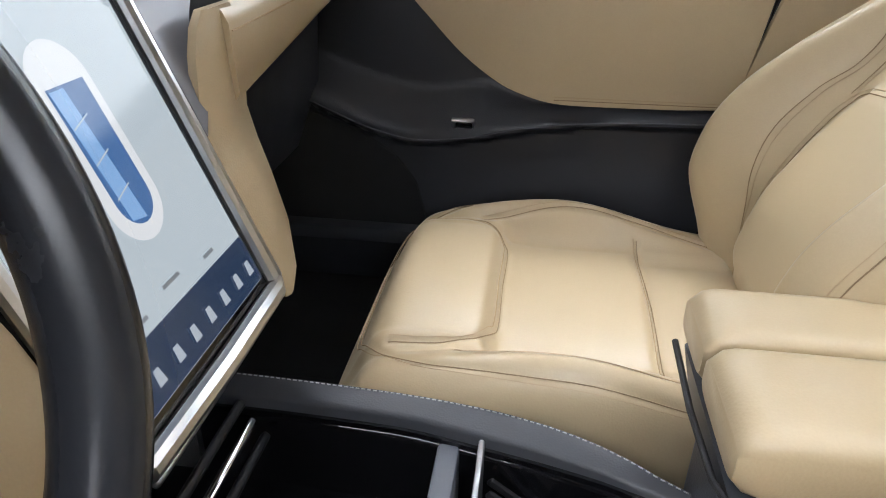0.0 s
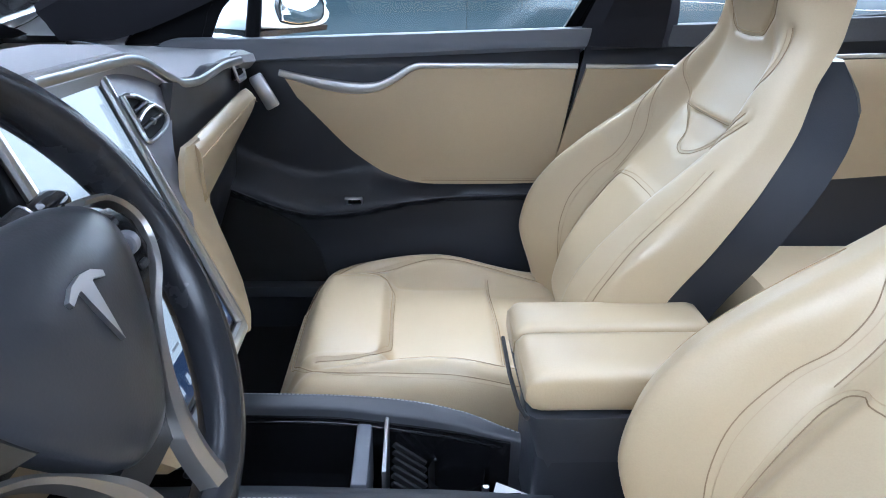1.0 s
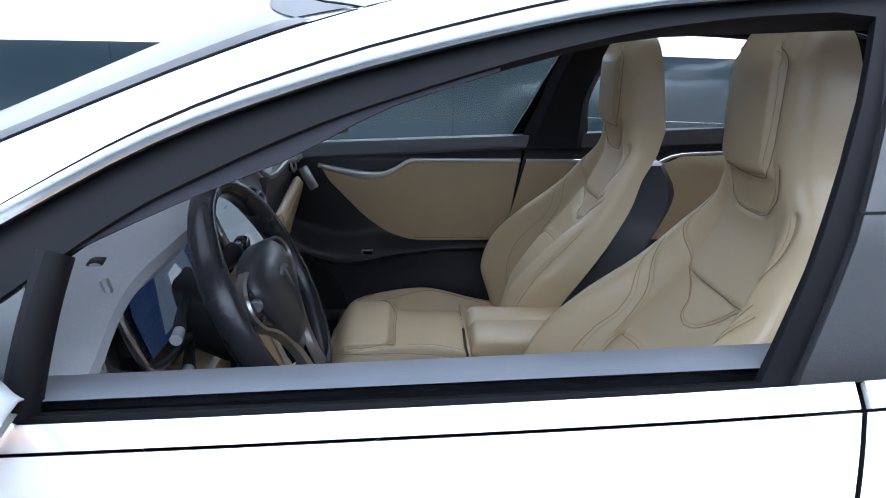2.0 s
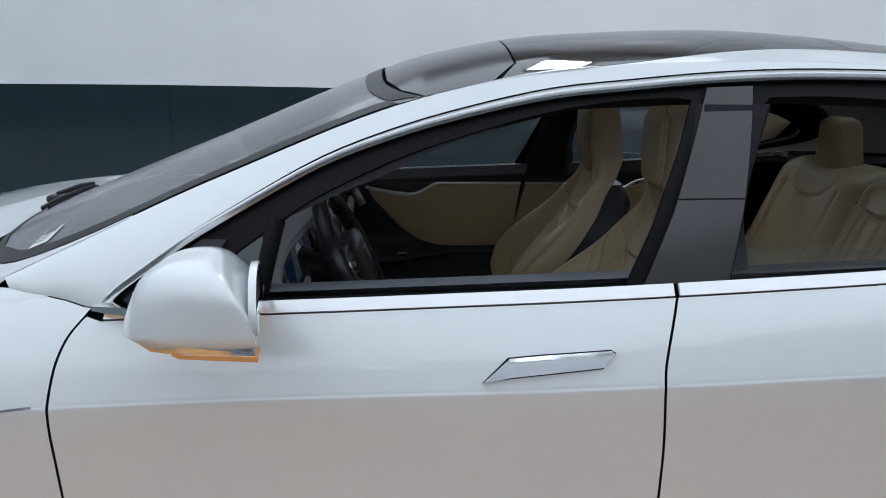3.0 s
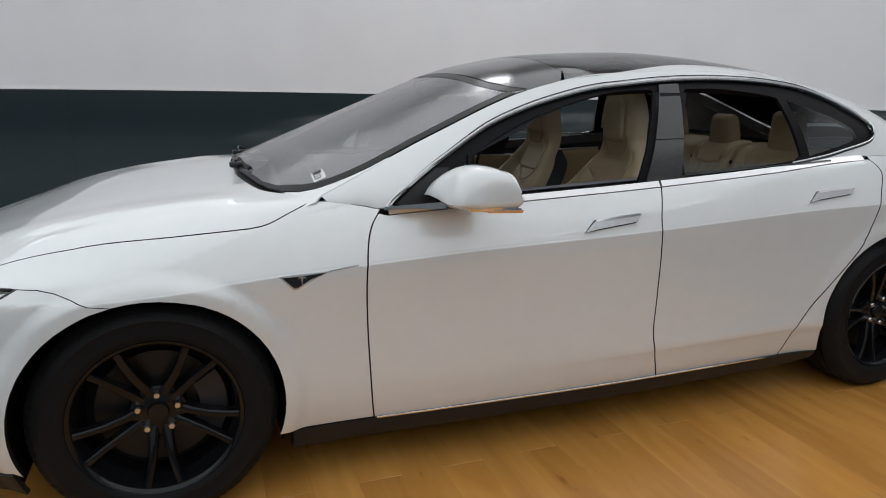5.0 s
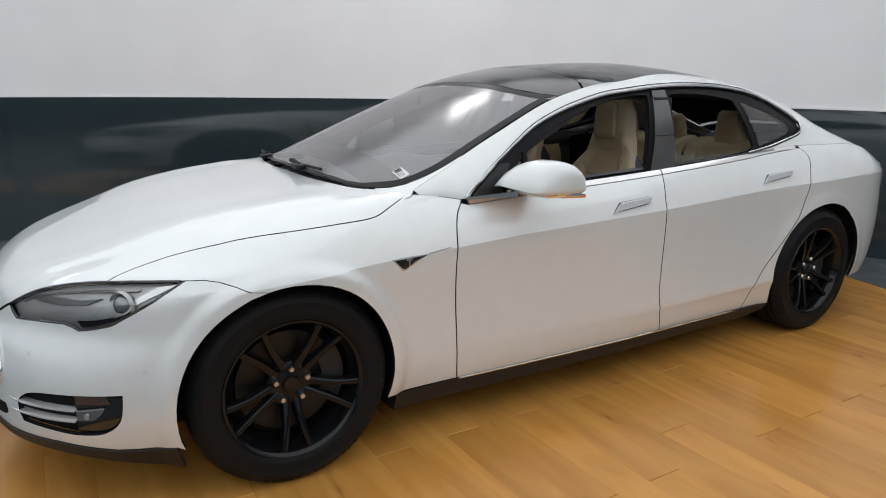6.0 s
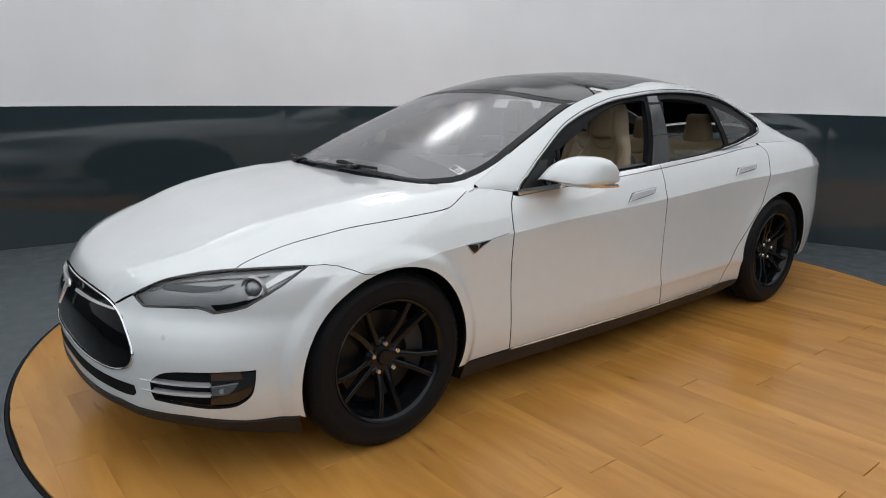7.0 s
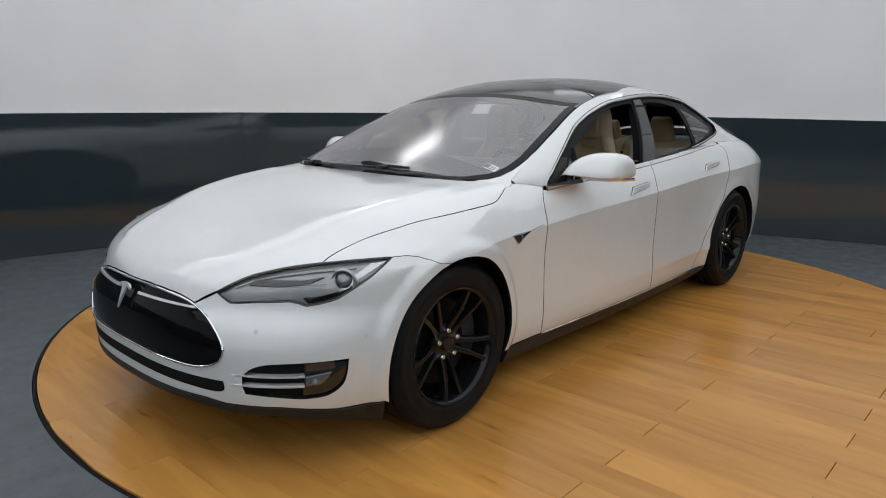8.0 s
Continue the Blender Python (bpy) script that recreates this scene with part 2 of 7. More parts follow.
def half(x, z):
    """Half width of the lower body away from its rounded ends and without the arch lips."""
    d = z - CREASE(x)
    w = WIDE(x) - sum(k * (ABOVE(e) if e > 0 else BELOW(-e)) for k, e in ((0.25, d - 0.006), (0.5, d), (0.25, d + 0.006)))
    if z < 0.5:
        k = min(max((x - 1.0) / 1.2, 0.0), 1.0) if x < 2.7 else 0.0
        w -= LOWER(z) - (RIDGE(z) * k * k * (3 - 2 * k) if z > 0.29 else 0.0)
    arch = 0.016 * bump(x, 0.0, 0.36) + 0.026 * bump(x, 2.96, 0.40)
    return w + arch * bump(z, 0.55, 0.25)


def side(u, z):
    """Lower body, driver's half: u is x between the rounded ends; past them it runs round the nose and the tail."""
    a, b = BEND(z), BACK(z)
    if u < a:
        n = NOSE(z)
        k = min(1.0, (a - u) / (a - U_NOSE)) * math.pi / 2
        x = a - (a - n) * math.sin(k) ** 0.95
        return (x, -half(a, z) * math.cos(k) ** SQUARE(z) - flare(x, z), z)
    if u > b:
        n = TAIL(z)
        k = min(1.0, (u - b) / (U_TAIL - b)) * math.pi / 2
        x = b + (n - b) * math.sin(k) ** 0.85
        return (x, -half(b, z) * max(math.cos(k), 0.0) ** 0.7 - flare(x, z), z)
    return (u, -half(u, z) - flare(u, z), z)


U_NOSE, U_TAIL = -1.6, 4.7


def width_at(x, z):
    """Half width of the lower body at any x."""
    a, b = BEND(z), BACK(z)
    if x < a:
        n = NOSE(z)
        s = (a - x) / (a - n)
        return -1.0 if s >= 1 else half(a, z) * (1 - s ** (2 / 0.95)) ** (SQUARE(z) / 2) + flare(x, z)
    if x > b:
        n = TAIL(z)
        s = (x - b) / (n - b)
        return -1.0 if s >= 1 else half(b, z) * (1 - s ** (2 / 0.85)) ** 0.35 + flare(x, z)
    return half(x, z) + flare(x, z)


def top(x, y):
    """Height of the bonnet and wings (or of the tail deck) over a place in the plan."""
    lo, hi = 0.60, 1.15
    y = abs(y)
    for _ in range(26):
        mid = (lo + hi) / 2
        if width_at(x, mid) > y:
            lo = mid
        else:
            hi = mid
    return lo


ROOF = spl((0.20, 0.94), (0.5, 1.065), (0.8, 1.187), (1.1, 1.312), (1.3, 1.381), (1.6, 1.432), (2.0, 1.450), (2.4, 1.424), (2.8, 1.353), (3.2, 1.246), (3.6, 1.113), (3.9, 1.01))
RAILY = spl((0.45, 0.775), (0.6, 0.755), (0.9, 0.71), (1.3, 0.645), (1.6, 0.625), (2.0, 0.62), (2.5, 0.605), (3.0, 0.565), (3.4, 0.56), (3.9, 0.62))
RAILZ = spl((0.45, 0.93), (0.6, 1.0), (0.9, 1.138), (1.3, 1.29), (1.6, 1.347), (2.0, 1.362), (2.5, 1.333), (3.0, 1.232), (3.2, 1.155), (3.4, 1.082), (3.6, 1.018), (3.9, 0.935))
BELTZ = spl((0.45, 0.89), (0.7, 0.915), (1.2, 0.94), (1.75, 0.965), (2.3, 0.995), (2.8, 1.03), (3.2, 1.025), (3.6, 0.975), (3.9, 0.91))


SEAMZ = spl((0.45, 0.942), (0.50, 0.942), (0.58, 0.934), (0.64, 0.926), (0.69, 0.9165), (0.72, 0.9163))


def glass(x, r):
    """Greenhouse side, driver's half: r runs from the belt, or the pillar's seam on the wing (0), to the roof rail (1)."""
    z0 = SEAMZ(x) if x < 0.70 else BELTZ(x)
    y0 = width_at(x, z0)
    bow = 0.030 * 4 * r * (1 - r) * min(1.0, max(0.0, RAILZ(x) - z0) / 0.20) if r > 0 else 0.0
    return (x, -(y0 + (RAILY(x) - y0) * r + bow * 0.8), z0 + (RAILZ(x) - z0) * r + bow * 0.3)


def roof(x, y):
    """Windscreen, roof and hatch, between the rails."""
    k = min(abs(y) / RAILY(x), 1.3)
    return (x, y, ROOF(x) - (ROOF(x) - RAILZ(x)) * k ** 2.3)


def inv_u(x, z):
    """The u at which side() reaches x at the height z."""
    lo, hi = U_NOSE, U_TAIL
    for _ in range(30):
        mid = (lo + hi) / 2
        if side(mid, z)[0] < x:
            lo = mid
        else:
            hi = mid
    return lo


HOOD_RIDGE = spl((-0.85, 0.24), (-0.78, 0.32), (-0.66, 0.455), (-0.40, 0.555), (-0.10, 0.612), (0.30, 0.650))


def hood(x, y):
    """The bonnet, with a soft ridge along each side."""
    d = abs(y) - HOOD_RIDGE(x)
    k = min(max((x + 0.86) / 0.18, 0.0), 1.0) * min(max((0.30 - x) / 0.12, 0.0), 1.0)
    return (x, y, top(x, y) + 0.0065 * k * math.exp(-(d / (0.10 if d < 0 else 0.028)) ** 2))


# ---- building helpers ----
def mesh_of(name, verts, faces, mat, normals=None, smooth=True):
    me = bpy.data.meshes.new(name)
    me.from_pydata([tuple(v) for v in verts], [], faces)
    me.materials.append(mat)
    if smooth:
        me.polygons.foreach_set("use_smooth", [True] * len(me.polygons))
    if normals is not None:
        me.normals_split_custom_set_from_vertices([tuple(n) for n in normals])
    return me


def put(name, me, parent=None, label=""):
    ob = new(name, me)
    ob.parent = parent
    if label:
        ob["label"] = label
    return ob


def part(name, bm, mat, parent=None, label="", angle=35):
    """Links a bmesh as one mesh object under a thing or a part."""
    me = bpy.data.meshes.new(name)
    bmesh.ops.recalc_face_normals(bm, faces=bm.faces)
    for f in bm.faces:
        f.smooth = True
    for e in bm.edges:
        if len(e.link_faces) == 2 and e.calc_face_angle(0) > radians(angle):
            e.smooth = False
    bm.to_mesh(me)
    bm.free()
    me.materials.append(mat)
    return put(name, me, parent, label)


def smooth_line(pts, n=6):
    """A Catmull-Rom line through the points."""
    P = [Vector((*p, 0)) if len(p) == 2 else Vector(p) for p in pts]
    out = []
    for i in range(len(P) - 1):
        a, b, c, d = P[max(i - 1, 0)], P[i], P[i + 1], P[min(i + 2, len(P) - 1)]
        for k in range(n):
            t = k / n
            out.append(0.5 * ((2 * b) + (c - a) * t + (2 * a - 5 * b + 4 * c - d) * t * t + (3 * b - a - 3 * c + d) * t ** 3))
    out.append(P[-1])
    return [tuple(p[:len(pts[0])]) for p in out]


def arc(cx, cz, r, a0, a1, n=24):
    return [(cx + r * math.cos(radians(a0 + (a1 - a0) * k / n)), cz + r * math.sin(radians(a0 + (a1 - a0) * k / n))) for k in range(n + 1)]


def inside(P, poly):
    """Which of the points lie within the outline."""
    x, y = P[:, 0], P[:, 1]
    hit = np.zeros(len(P), bool)
    q = np.array(poly)
    for (x1, y1), (x2, y2) in zip(q, np.roll(q, -1, 0)):
        if y1 == y2:
            continue
        cross = ((y1 > y) != (y2 > y)) & (x < (x2 - x1) * (y - y1) / (y2 - y1) + x1)
        hit ^= cross
    return hit


def near(P, poly, d):
    q = np.array(poly)
    best = np.full(len(P), 1e9)
    for a, b in zip(q, np.roll(q, -1, 0)):
        ab = b - a
        t = np.clip(((P - a) @ ab) / max(ab @ ab, 1e-12), 0, 1)
        best = np.minimum(best, np.linalg.norm(P - (a + t[:, None] * ab), axis=1))
    return best < d


def fine(poly, step):
    out = []
    for a, b in zip(poly, poly[1:] + poly[:1]):
        n = max(1, math.ceil(math.dist(a, b) / step))
        out += [(a[0] + (b[0] - a[0]) * k / n, a[1] + (b[1] - a[1]) * k / n) for k in range(n)]
    return out


def shrink(poly, d):
    """Moves an outline inwards by d."""
    q = [Vector(p) for p in poly]
    area = sum(a.x * b.y - b.x * a.y for a, b in zip(q, q[1:] + q[:1]))
    s = 1 if area > 0 else -1
    out = []
    for i, p in enumerate(q):
        e1, e2 = (p - q[i - 1]), (q[(i + 1) % len(q)] - p)
        if e1.length < 1e-9 or e2.length < 1e-9:
            continue
        n1, n2 = Vector((-e1.y, e1.x)).normalized() * s, Vector((-e2.y, e2.x)).normalized() * s
        m = n1 + n2
        m = m / max(m.length_squared / 2, 0.5) if m.length > 1e-6 else n1
        out.append(tuple(p + m * d))
    return out


def normal_of(fmap, u, v):
    h = 2e-3
    p = [Vector(fmap(u + h, v)), Vector(fmap(u - h, v)), Vector(fmap(u, v + h)), Vector(fmap(u, v - h))]
    n = (p[0] - p[1]).cross(p[2] - p[3])
    return n.normalized() if n.length > 1e-12 else Vector((0, 0, 1))


def stretch(z):
    """Spreads the heights of the flat upper wings, so that gaps there stay narrow."""
    return z if z < 0.70 else 0.70 + (z - 0.70) / 0.4


def side_stretched(u, v):
    return side(u, v if v < 0.70 else 0.70 + (v - 0.70) * 0.4)


def sheet(name, fmap, outline, mat, parent, label="", step=0.03, holes=(), gap=0.0025, depth=0.016, off=0.0, flip=False, mirror=False,
          both=False, open_at=None, rim=None):
    """A panel of a shaped surface: an outline in the surface's own two measures, meshed finely, with its edges turned in.
    mirror: on the passenger's side; both: the two halves in one mesh; open_at: the first measure at which the halves meet."""
    if fmap is side:
        fmap = side_stretched
        outline, holes = [(u, stretch(z)) for u, z in outline], [[(u, stretch(z)) for u, z in h] for h in holes]
    if open_at is not None and gap:
        outline = [(u + math.copysign(gap, open_at), z) if abs(u - open_at) < 1e-6 else (u, z) for u, z in outline]
    outline = shrink(outline, gap) if gap else outline
    holes = [shrink(h, -gap) for h in holes]
    rings = [fine(outline, step * 0.7)] + [fine(h, step * 0.7) for h in holes]
    lo, hi = np.min(rings[0], 0), np.max(rings[0], 0)
    gx, gy = np.arange(lo[0], hi[0], step), np.arange(lo[1], hi[1], step * 0.9)
    P = np.array([(x + (step / 2 if j % 2 else 0), y) for j, y in enumerate(gy) for x in gx])
    keep = inside(P, rings[0])
    for h in rings[1:]:
        keep &= ~inside(P, h)
    if fmap is side_stretched and step < 0.031:
        # rows of points along the crease keep it straight
        keep &= ~near(P, [(u, stretch(CREASE(u))) for u in np.arange(-0.4, 3.6, 0.1)] + [(u, stretch(CREASE(u)) + 1e-4) for u in np.arange(3.5, -0.41, -0.1)], 0.024)
        extra = np.array([(u, stretch(CREASE(u) + d)) for d in (-0.009, -0.0045, 0.0, 0.0045, 0.009) for u in np.arange(-0.4, 3.6, 0.02)] + [(u, 0.337 + d) for d in (-0.009, -0.0045, 0.0, 0.0045, 0.009) for u in np.arange(0.66, 2.46, 0.02)])
        keep &= ~((abs(P[:, 1] - 0.337) < 0.018) & (P[:, 0] > 0.65) & (P[:, 0] < 2.46))
        P, keep = np.concatenate([P, extra]), np.concatenate([keep, inside(extra, rings[0])])
        for h in rings[1:]:
            keep &= ~inside(P, h)
    for r in rings:
        keep &= ~near(P, r, min(step * 0.4, 0.008))
    verts, edges = [], []
    for r in rings:
        k = len(verts)
        verts += r
        edges += [(k + i, k + (i + 1) % len(r)) for i in range(len(r))]
    verts += [tuple(p) for p in P[keep]]
    from mathutils.geometry import delaunay_2d_cdt
    v2, e2, f2, ov, _, _ = delaunay_2d_cdt([Vector(v) for v in verts], edges, [], 0, 1e-6)
    cen = np.array([[sum(v2[i].x for i in f) / len(f), sum(v2[i].y for i in f) / len(f)] for f in f2])
    ok = inside(cen, rings[0])
    for h in rings[1:]:
        ok &= ~inside(cen, h)
    faces = [tuple(f) for f, k in zip(f2, ok) if k]
    used = {}
    for f in faces:
        for i in f:
            used.setdefault(i, len(used))
    uv = [None] * len(used)
    for i, k in used.items():
        uv[k] = (v2[i].x, v2[i].y)
    faces = [tuple(used[i] for i in f) for f in faces]
    sgn = -1.0 if flip else 1.0
    pos, nor = [], []
    for u, v in uv:
        n = normal_of(fmap, u, v) * sgn
        if open_at is not None and abs(u - open_at) < 0.02:
            n.y = 0
            n.normalize()
        pos.append(Vector(fmap(u, v)) + n * off)
        nor.append(n)
    facing = sum((pos[a[1]] - pos[a[0]]).cross(pos[a[2]] - pos[a[0]]).dot(nor[a[0]]) for a in faces)
    if facing < 0:
        faces = [f[::-1] for f in faces]
    count = {}
    for f in faces:
        for i in range(len(f)):
            e = (f[i], f[(i + 1) % len(f)])
            count[e] = count.get(e, 0) + 1
    border = [e for e in count if (e[1], e[0]) not in count]
    if open_at is not None:
        border = [e for e in border if not (abs(uv[e[0]][0] - open_at) < 0.012 and abs(uv[e[1]][0] - open_at) < 0.012)]
    flat_count = len(faces)
    if depth:
        for i, j in border:
            k = len(pos)
            sideways = (pos[j] - pos[i]).cross(nor[i])
            sideways = sideways.normalized() if sideways.length > 1e-9 else nor[i]
            for q, n in ((i, 0), (j, 0), (j, depth), (i, depth)):
                pos.append(pos[q] - nor[q] * n)
                nor.append((sideways + nor[q] * (0.4 if not n else 0)).normalized())
            faces.append((k + 1, k, k + 3, k + 2))
    V, N, F_ = [], [], []
    if not mirror or both:
        V, N, F_ = list(pos), list(nor), list(faces)
    if mirror or both:
        k = len(V)
        V += [Vector((p.x, -p.y, p.z)) for p in pos]
        N += [Vector((n.x, -n.y, n.z)) for n in nor]
        F_ += [tuple(k + i for i in f[::-1]) for f in faces]
    me = mesh_of(name, V, F_, mat, N)
    # Turned-in edges in the rim colour: the shade of the panel gaps is painted in.
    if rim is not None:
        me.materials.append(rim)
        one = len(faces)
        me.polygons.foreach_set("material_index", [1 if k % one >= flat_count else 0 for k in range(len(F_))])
    return put(name, me, parent, label)


def tube(name, pts, radius, mat, parent, label="", sides=8, flat=1.0, up=(0, 0, 1), closed=False):
    """A rod along a line; flat squeezes it across 'up'. radius may be a list."""
    P = [Vector(p) for p in pts]
    rad = radius if isinstance(radius, (list, tuple)) else [radius] * len(P)
    bm = bmesh.new()
    rings = []
    for i, p in enumerate(P):
        if closed:
            d = (P[(i + 1) % len(P)] - P[i - 1]).normalized()
        else:
            d = (P[min(i + 1, len(P) - 1)] - P[max(i - 1, 0)]).normalized()
        s = d.cross(Vector(up))
        s = s.normalized() if s.length > 1e-6 else Vector((1, 0, 0))
        w = s.cross(d).normalized()
        rings.append([bm.verts.new(p + (s * math.cos(a) * flat + w * math.sin(a)) * rad[i]) for a in [2 * math.pi * k / sides for k in range(sides)]])
    for a, b in zip(rings, rings[1:] + (rings[:1] if closed else [])):
        for k in range(sides):
            bm.faces.new((a[k], a[(k + 1) % sides], b[(k + 1) % sides], b[k]))
    if not closed:
        bm.faces.new(rings[0])
        bm.faces.new(rings[-1][::-1])
    return part(name, bm, mat, parent, label)


def lathe(bm, profile, n=48, axis="y", ang0=0.0):
    """Turns (radius, height) pairs round an axis into bm."""
    rings = []
    for r, h in profile:
        ring = []
        for k in range(n):
            a = ang0 + 2 * math.pi * k / n
            c, s = r * math.cos(a), r * math.sin(a)
            ring.append(bm.verts.new({"y": (c, h, s), "z": (c, s, h), "x": (h, c, s)}[axis]))
        rings.append(ring)
    for a, b in zip(rings, rings[1:]):
        for k in range(n):
            bm.faces.new((a[k], a[(k + 1) % n], b[(k + 1) % n], b[k]))
    return rings


def box_bm(sx, sy, sz, bevel=0.004, seg=2, m=None):
    bm = bmesh.new()
    bmesh.ops.create_cube(bm, size=1, matrix=Matrix.Diagonal((sx, sy, sz, 1)))
    if bevel:
        bmesh.ops.bevel(bm, geom=bm.edges[:], offset=min(bevel, min(sx, sy, sz) * 0.45), segments=seg, affect="EDGES", profile=0.5)
    if m is not None:
        bmesh.ops.transform(bm, matrix=m, verts=bm.verts)
    return bm


def loft(name, sections, mat, parent, label="", caps=True, angle=40, closed=True):
    """Skins a row of closed sections with equal counts of points."""
    bm = bmesh.new()
    rings = [[bm.verts.new(p) for p in s] for s in sections]
    n = len(rings[0])
    for a, b in zip(rings, rings[1:]):
        for k in range(n if closed else n - 1):
            bm.faces.new((a[k], a[(k + 1) % n], b[(k + 1) % n], b[k]))
    if caps and closed:
        bm.faces.new(rings[0][::-1])
        bm.faces.new(rings[-1])
    return part(name, bm, mat, parent, label, angle)



# ---- the studio ----
ROOM_X, ROOM_Y, ROOM_R = -1.0, -2.62, 6.49


def dado(x, y):
    """Height of the dark lower wall."""
    return 1.165 + 0.013 * (y - 1.5)


def wall_strip(name, r0, r1, low, high, mat, a0, a1, n, label=""):
    """A curved wall with thickness between two angles."""
    V, F_ = [], []
    for k in range(n + 1):
        a = radians(a0 + (a1 - a0) * k / n)
        c, s = math.cos(a), math.sin(a)
        x, y = ROOM_X + r0 * c, ROOM_Y + r0 * s
        for r, z in ((r0, low(x, y)), (r0, high(x, y)), (r1, high(x, y)), (r1, low(x, y))):
            V.append((ROOM_X + r * c, ROOM_Y + r * s, z))
    for k in range(n):
        for i in range(4):
            j = (i + 1) % 4
            F_.append((4 * k + i, 4 * k + j, 4 * k + 4 + j, 4 * k + 4 + i))
    F_ += [(3, 2, 1, 0), (4 * n, 4 * n + 1, 4 * n + 2, 4 * n + 3)]
    me = mesh_of(name, V, F_, mat)
    ob = put(name, me)
    bm = bmesh.new()
    bm.from_mesh(me)
    bmesh.ops.recalc_face_normals(bm, faces=bm.faces)
    for e in bm.edges:
        if len(e.link_faces) == 2 and e.calc_face_angle(0) > radians(35):
            e.smooth = False
    bm.to_mesh(me)
    bm.free()
    return ob


upper = wall_strip("wall_upper", ROOM_R, ROOM_R + 0.12, dado, lambda x, y: CEILING, M_WALLWHITE, 0, 360, 180)
tagged(upper, "glossy white curved studio wall", "wall", kind="structure")
backing = wall_strip("wall_base", ROOM_R - 0.0005, ROOM_R + 0.12, lambda x, y: -0.05, lambda x, y: dado(x, y) - 0.002, M_WALLDARK, 0, 360, 120)
tagged(backing, "dark backing of the lower wall", "wall", kind="structure")
lower = tagged(new("wall_lower"), "glossy dark grey curved lower wall panels", "wall", kind="structure")
SEAM = 66.04
for k in range(16):
    p = wall_strip("panel", ROOM_R - 0.012, ROOM_R - 0.001, lambda x, y: 0.0, dado, M_WALLDARK, SEAM + 22.5 * k + 0.02, SEAM + 22.5 * (k + 1) - 0.02, 12)
    p.parent = lower
cap = wall_strip("trim", ROOM_R - 0.016, ROOM_R - 0.0005, lambda x, y: dado(x, y) + 0.001, lambda x, y: dado(x, y) + 0.013, material("cap_white", (0.78, 0.78, 0.78), 0.3), 0, 360, 180)
tagged(cap, "thin white trim along the dark wall", "trim", kind="structure")

TABLE_X, TABLE_Y, TABLE_R = 1.572, 0.03, 2.725
floor_v, floor_f = [], []
for k in range(160):
    a = 2 * math.pi * k / 160
    c, s = math.cos(a), math.sin(a)
    floor_v += [(TABLE_X + (TABLE_R + 0.016) * c, TABLE_Y + (TABLE_R + 0.016) * s, -0.004), (ROOM_X + (ROOM_R + 0.05) * c, ROOM_Y + (ROOM_R + 0.05) * s, -0.004),
                (TABLE_X + (TABLE_R + 0.016) * c, TABLE_Y + (TABLE_R + 0.016) * s, -0.06)]
for k in range(160):
    a, b = 3 * k, 3 * ((k + 1) % 160)
    floor_f += [(a, a + 1, b + 1, b), (a + 2, a, b, b + 2)]
tagged(put("floor", mesh_of("floor", floor_v, floor_f, M_FLOOR, smooth=False)), "grey painted concrete floor round the turntable", "floor", kind="structure")
bm = bmesh.new()
lathe(bm, [(0.0005, -0.012), (TABLE_R - 0.004, -0.012), (TABLE_R, -0.006), (TABLE_R + 0.012, -0.006), (TABLE_R + 0.014, -0.06), (0.0005, -0.06)], 160, "z")
bmesh.ops.translate(bm, verts=bm.verts, vec=(TABLE_X, TABLE_Y, 0))
turn = part("floor_turntable", bm, M_EDGE)
tagged(turn, "round turntable with honey-coloured wooden planks and a dark edge", "turntable", kind="structure")
bm = bmesh.new()
lathe(bm, [(0.0005, CEILING), (ROOM_R + 0.1, CEILING), (ROOM_R + 0.1, CEILING + 0.1), (0.0005, CEILING + 0.1)], 96, "z")
bmesh.ops.translate(bm, verts=bm.verts, vec=(ROOM_X, ROOM_Y, 0))
tagged(part("ceiling", bm, M_CEIL), "plain pale grey ceiling", "ceiling", kind="structure")


# ceiling lights
def ceiling_light(x, y, rz, lx, ly):
    root = tagged(new("ceiling_light"), "square white ceiling light panel", "light", group="ceiling lights")
    root.matrix_basis = pose(x, y, CEILING - 0.05, 0, 0, rz)
    part("frame", box_bm(lx - 0.06, ly - 0.06, 0.05, 0.01, 2, pose(0, 0, 0.02)), material("light_frame", (0.7, 0.7, 0.7), 0.4), root)
    part("diffuser", box_bm(lx, ly, 0.02, 0.006, 2, pose(0, 0, -0.018)), M_DIFFUSER, root)


M_DIFFUSER = material("diffuser", (0.9, 0.9, 0.9), 0.5, emit=LAMP_POWER, emit_color=(0.93, 0.97, 1.0))
M_BRIGHT = material("lamp_glass", (0.9, 0.9, 0.9), 0.5, emit=3.2, emit_color=(0.95, 0.98, 1.0))
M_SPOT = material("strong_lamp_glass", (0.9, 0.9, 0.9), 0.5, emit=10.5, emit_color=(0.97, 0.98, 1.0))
for i in range(-5, 6):
    for j in range(-5, 6):
        x, y = ROOM_X + 1.2 * i, ROOM_Y + 1.2 * j
        if math.hypot(1.2 * abs(i) + 0.58, 1.2 * abs(j) + 0.58) < ROOM_R - 0.05:
            ceiling_light(x, y, 0, 1.194, 1.194)
            continue
        for dx in (-0.3, 0.3):
            for dy in (-0.3, 0.3):
                if math.hypot(abs(x + dx - ROOM_X) + 0.3, abs(y + dy - ROOM_Y) + 0.3) < ROOM_R - 0.03:
                    ceiling_light(x + dx, y + dy, 0, 0.594, 0.594)
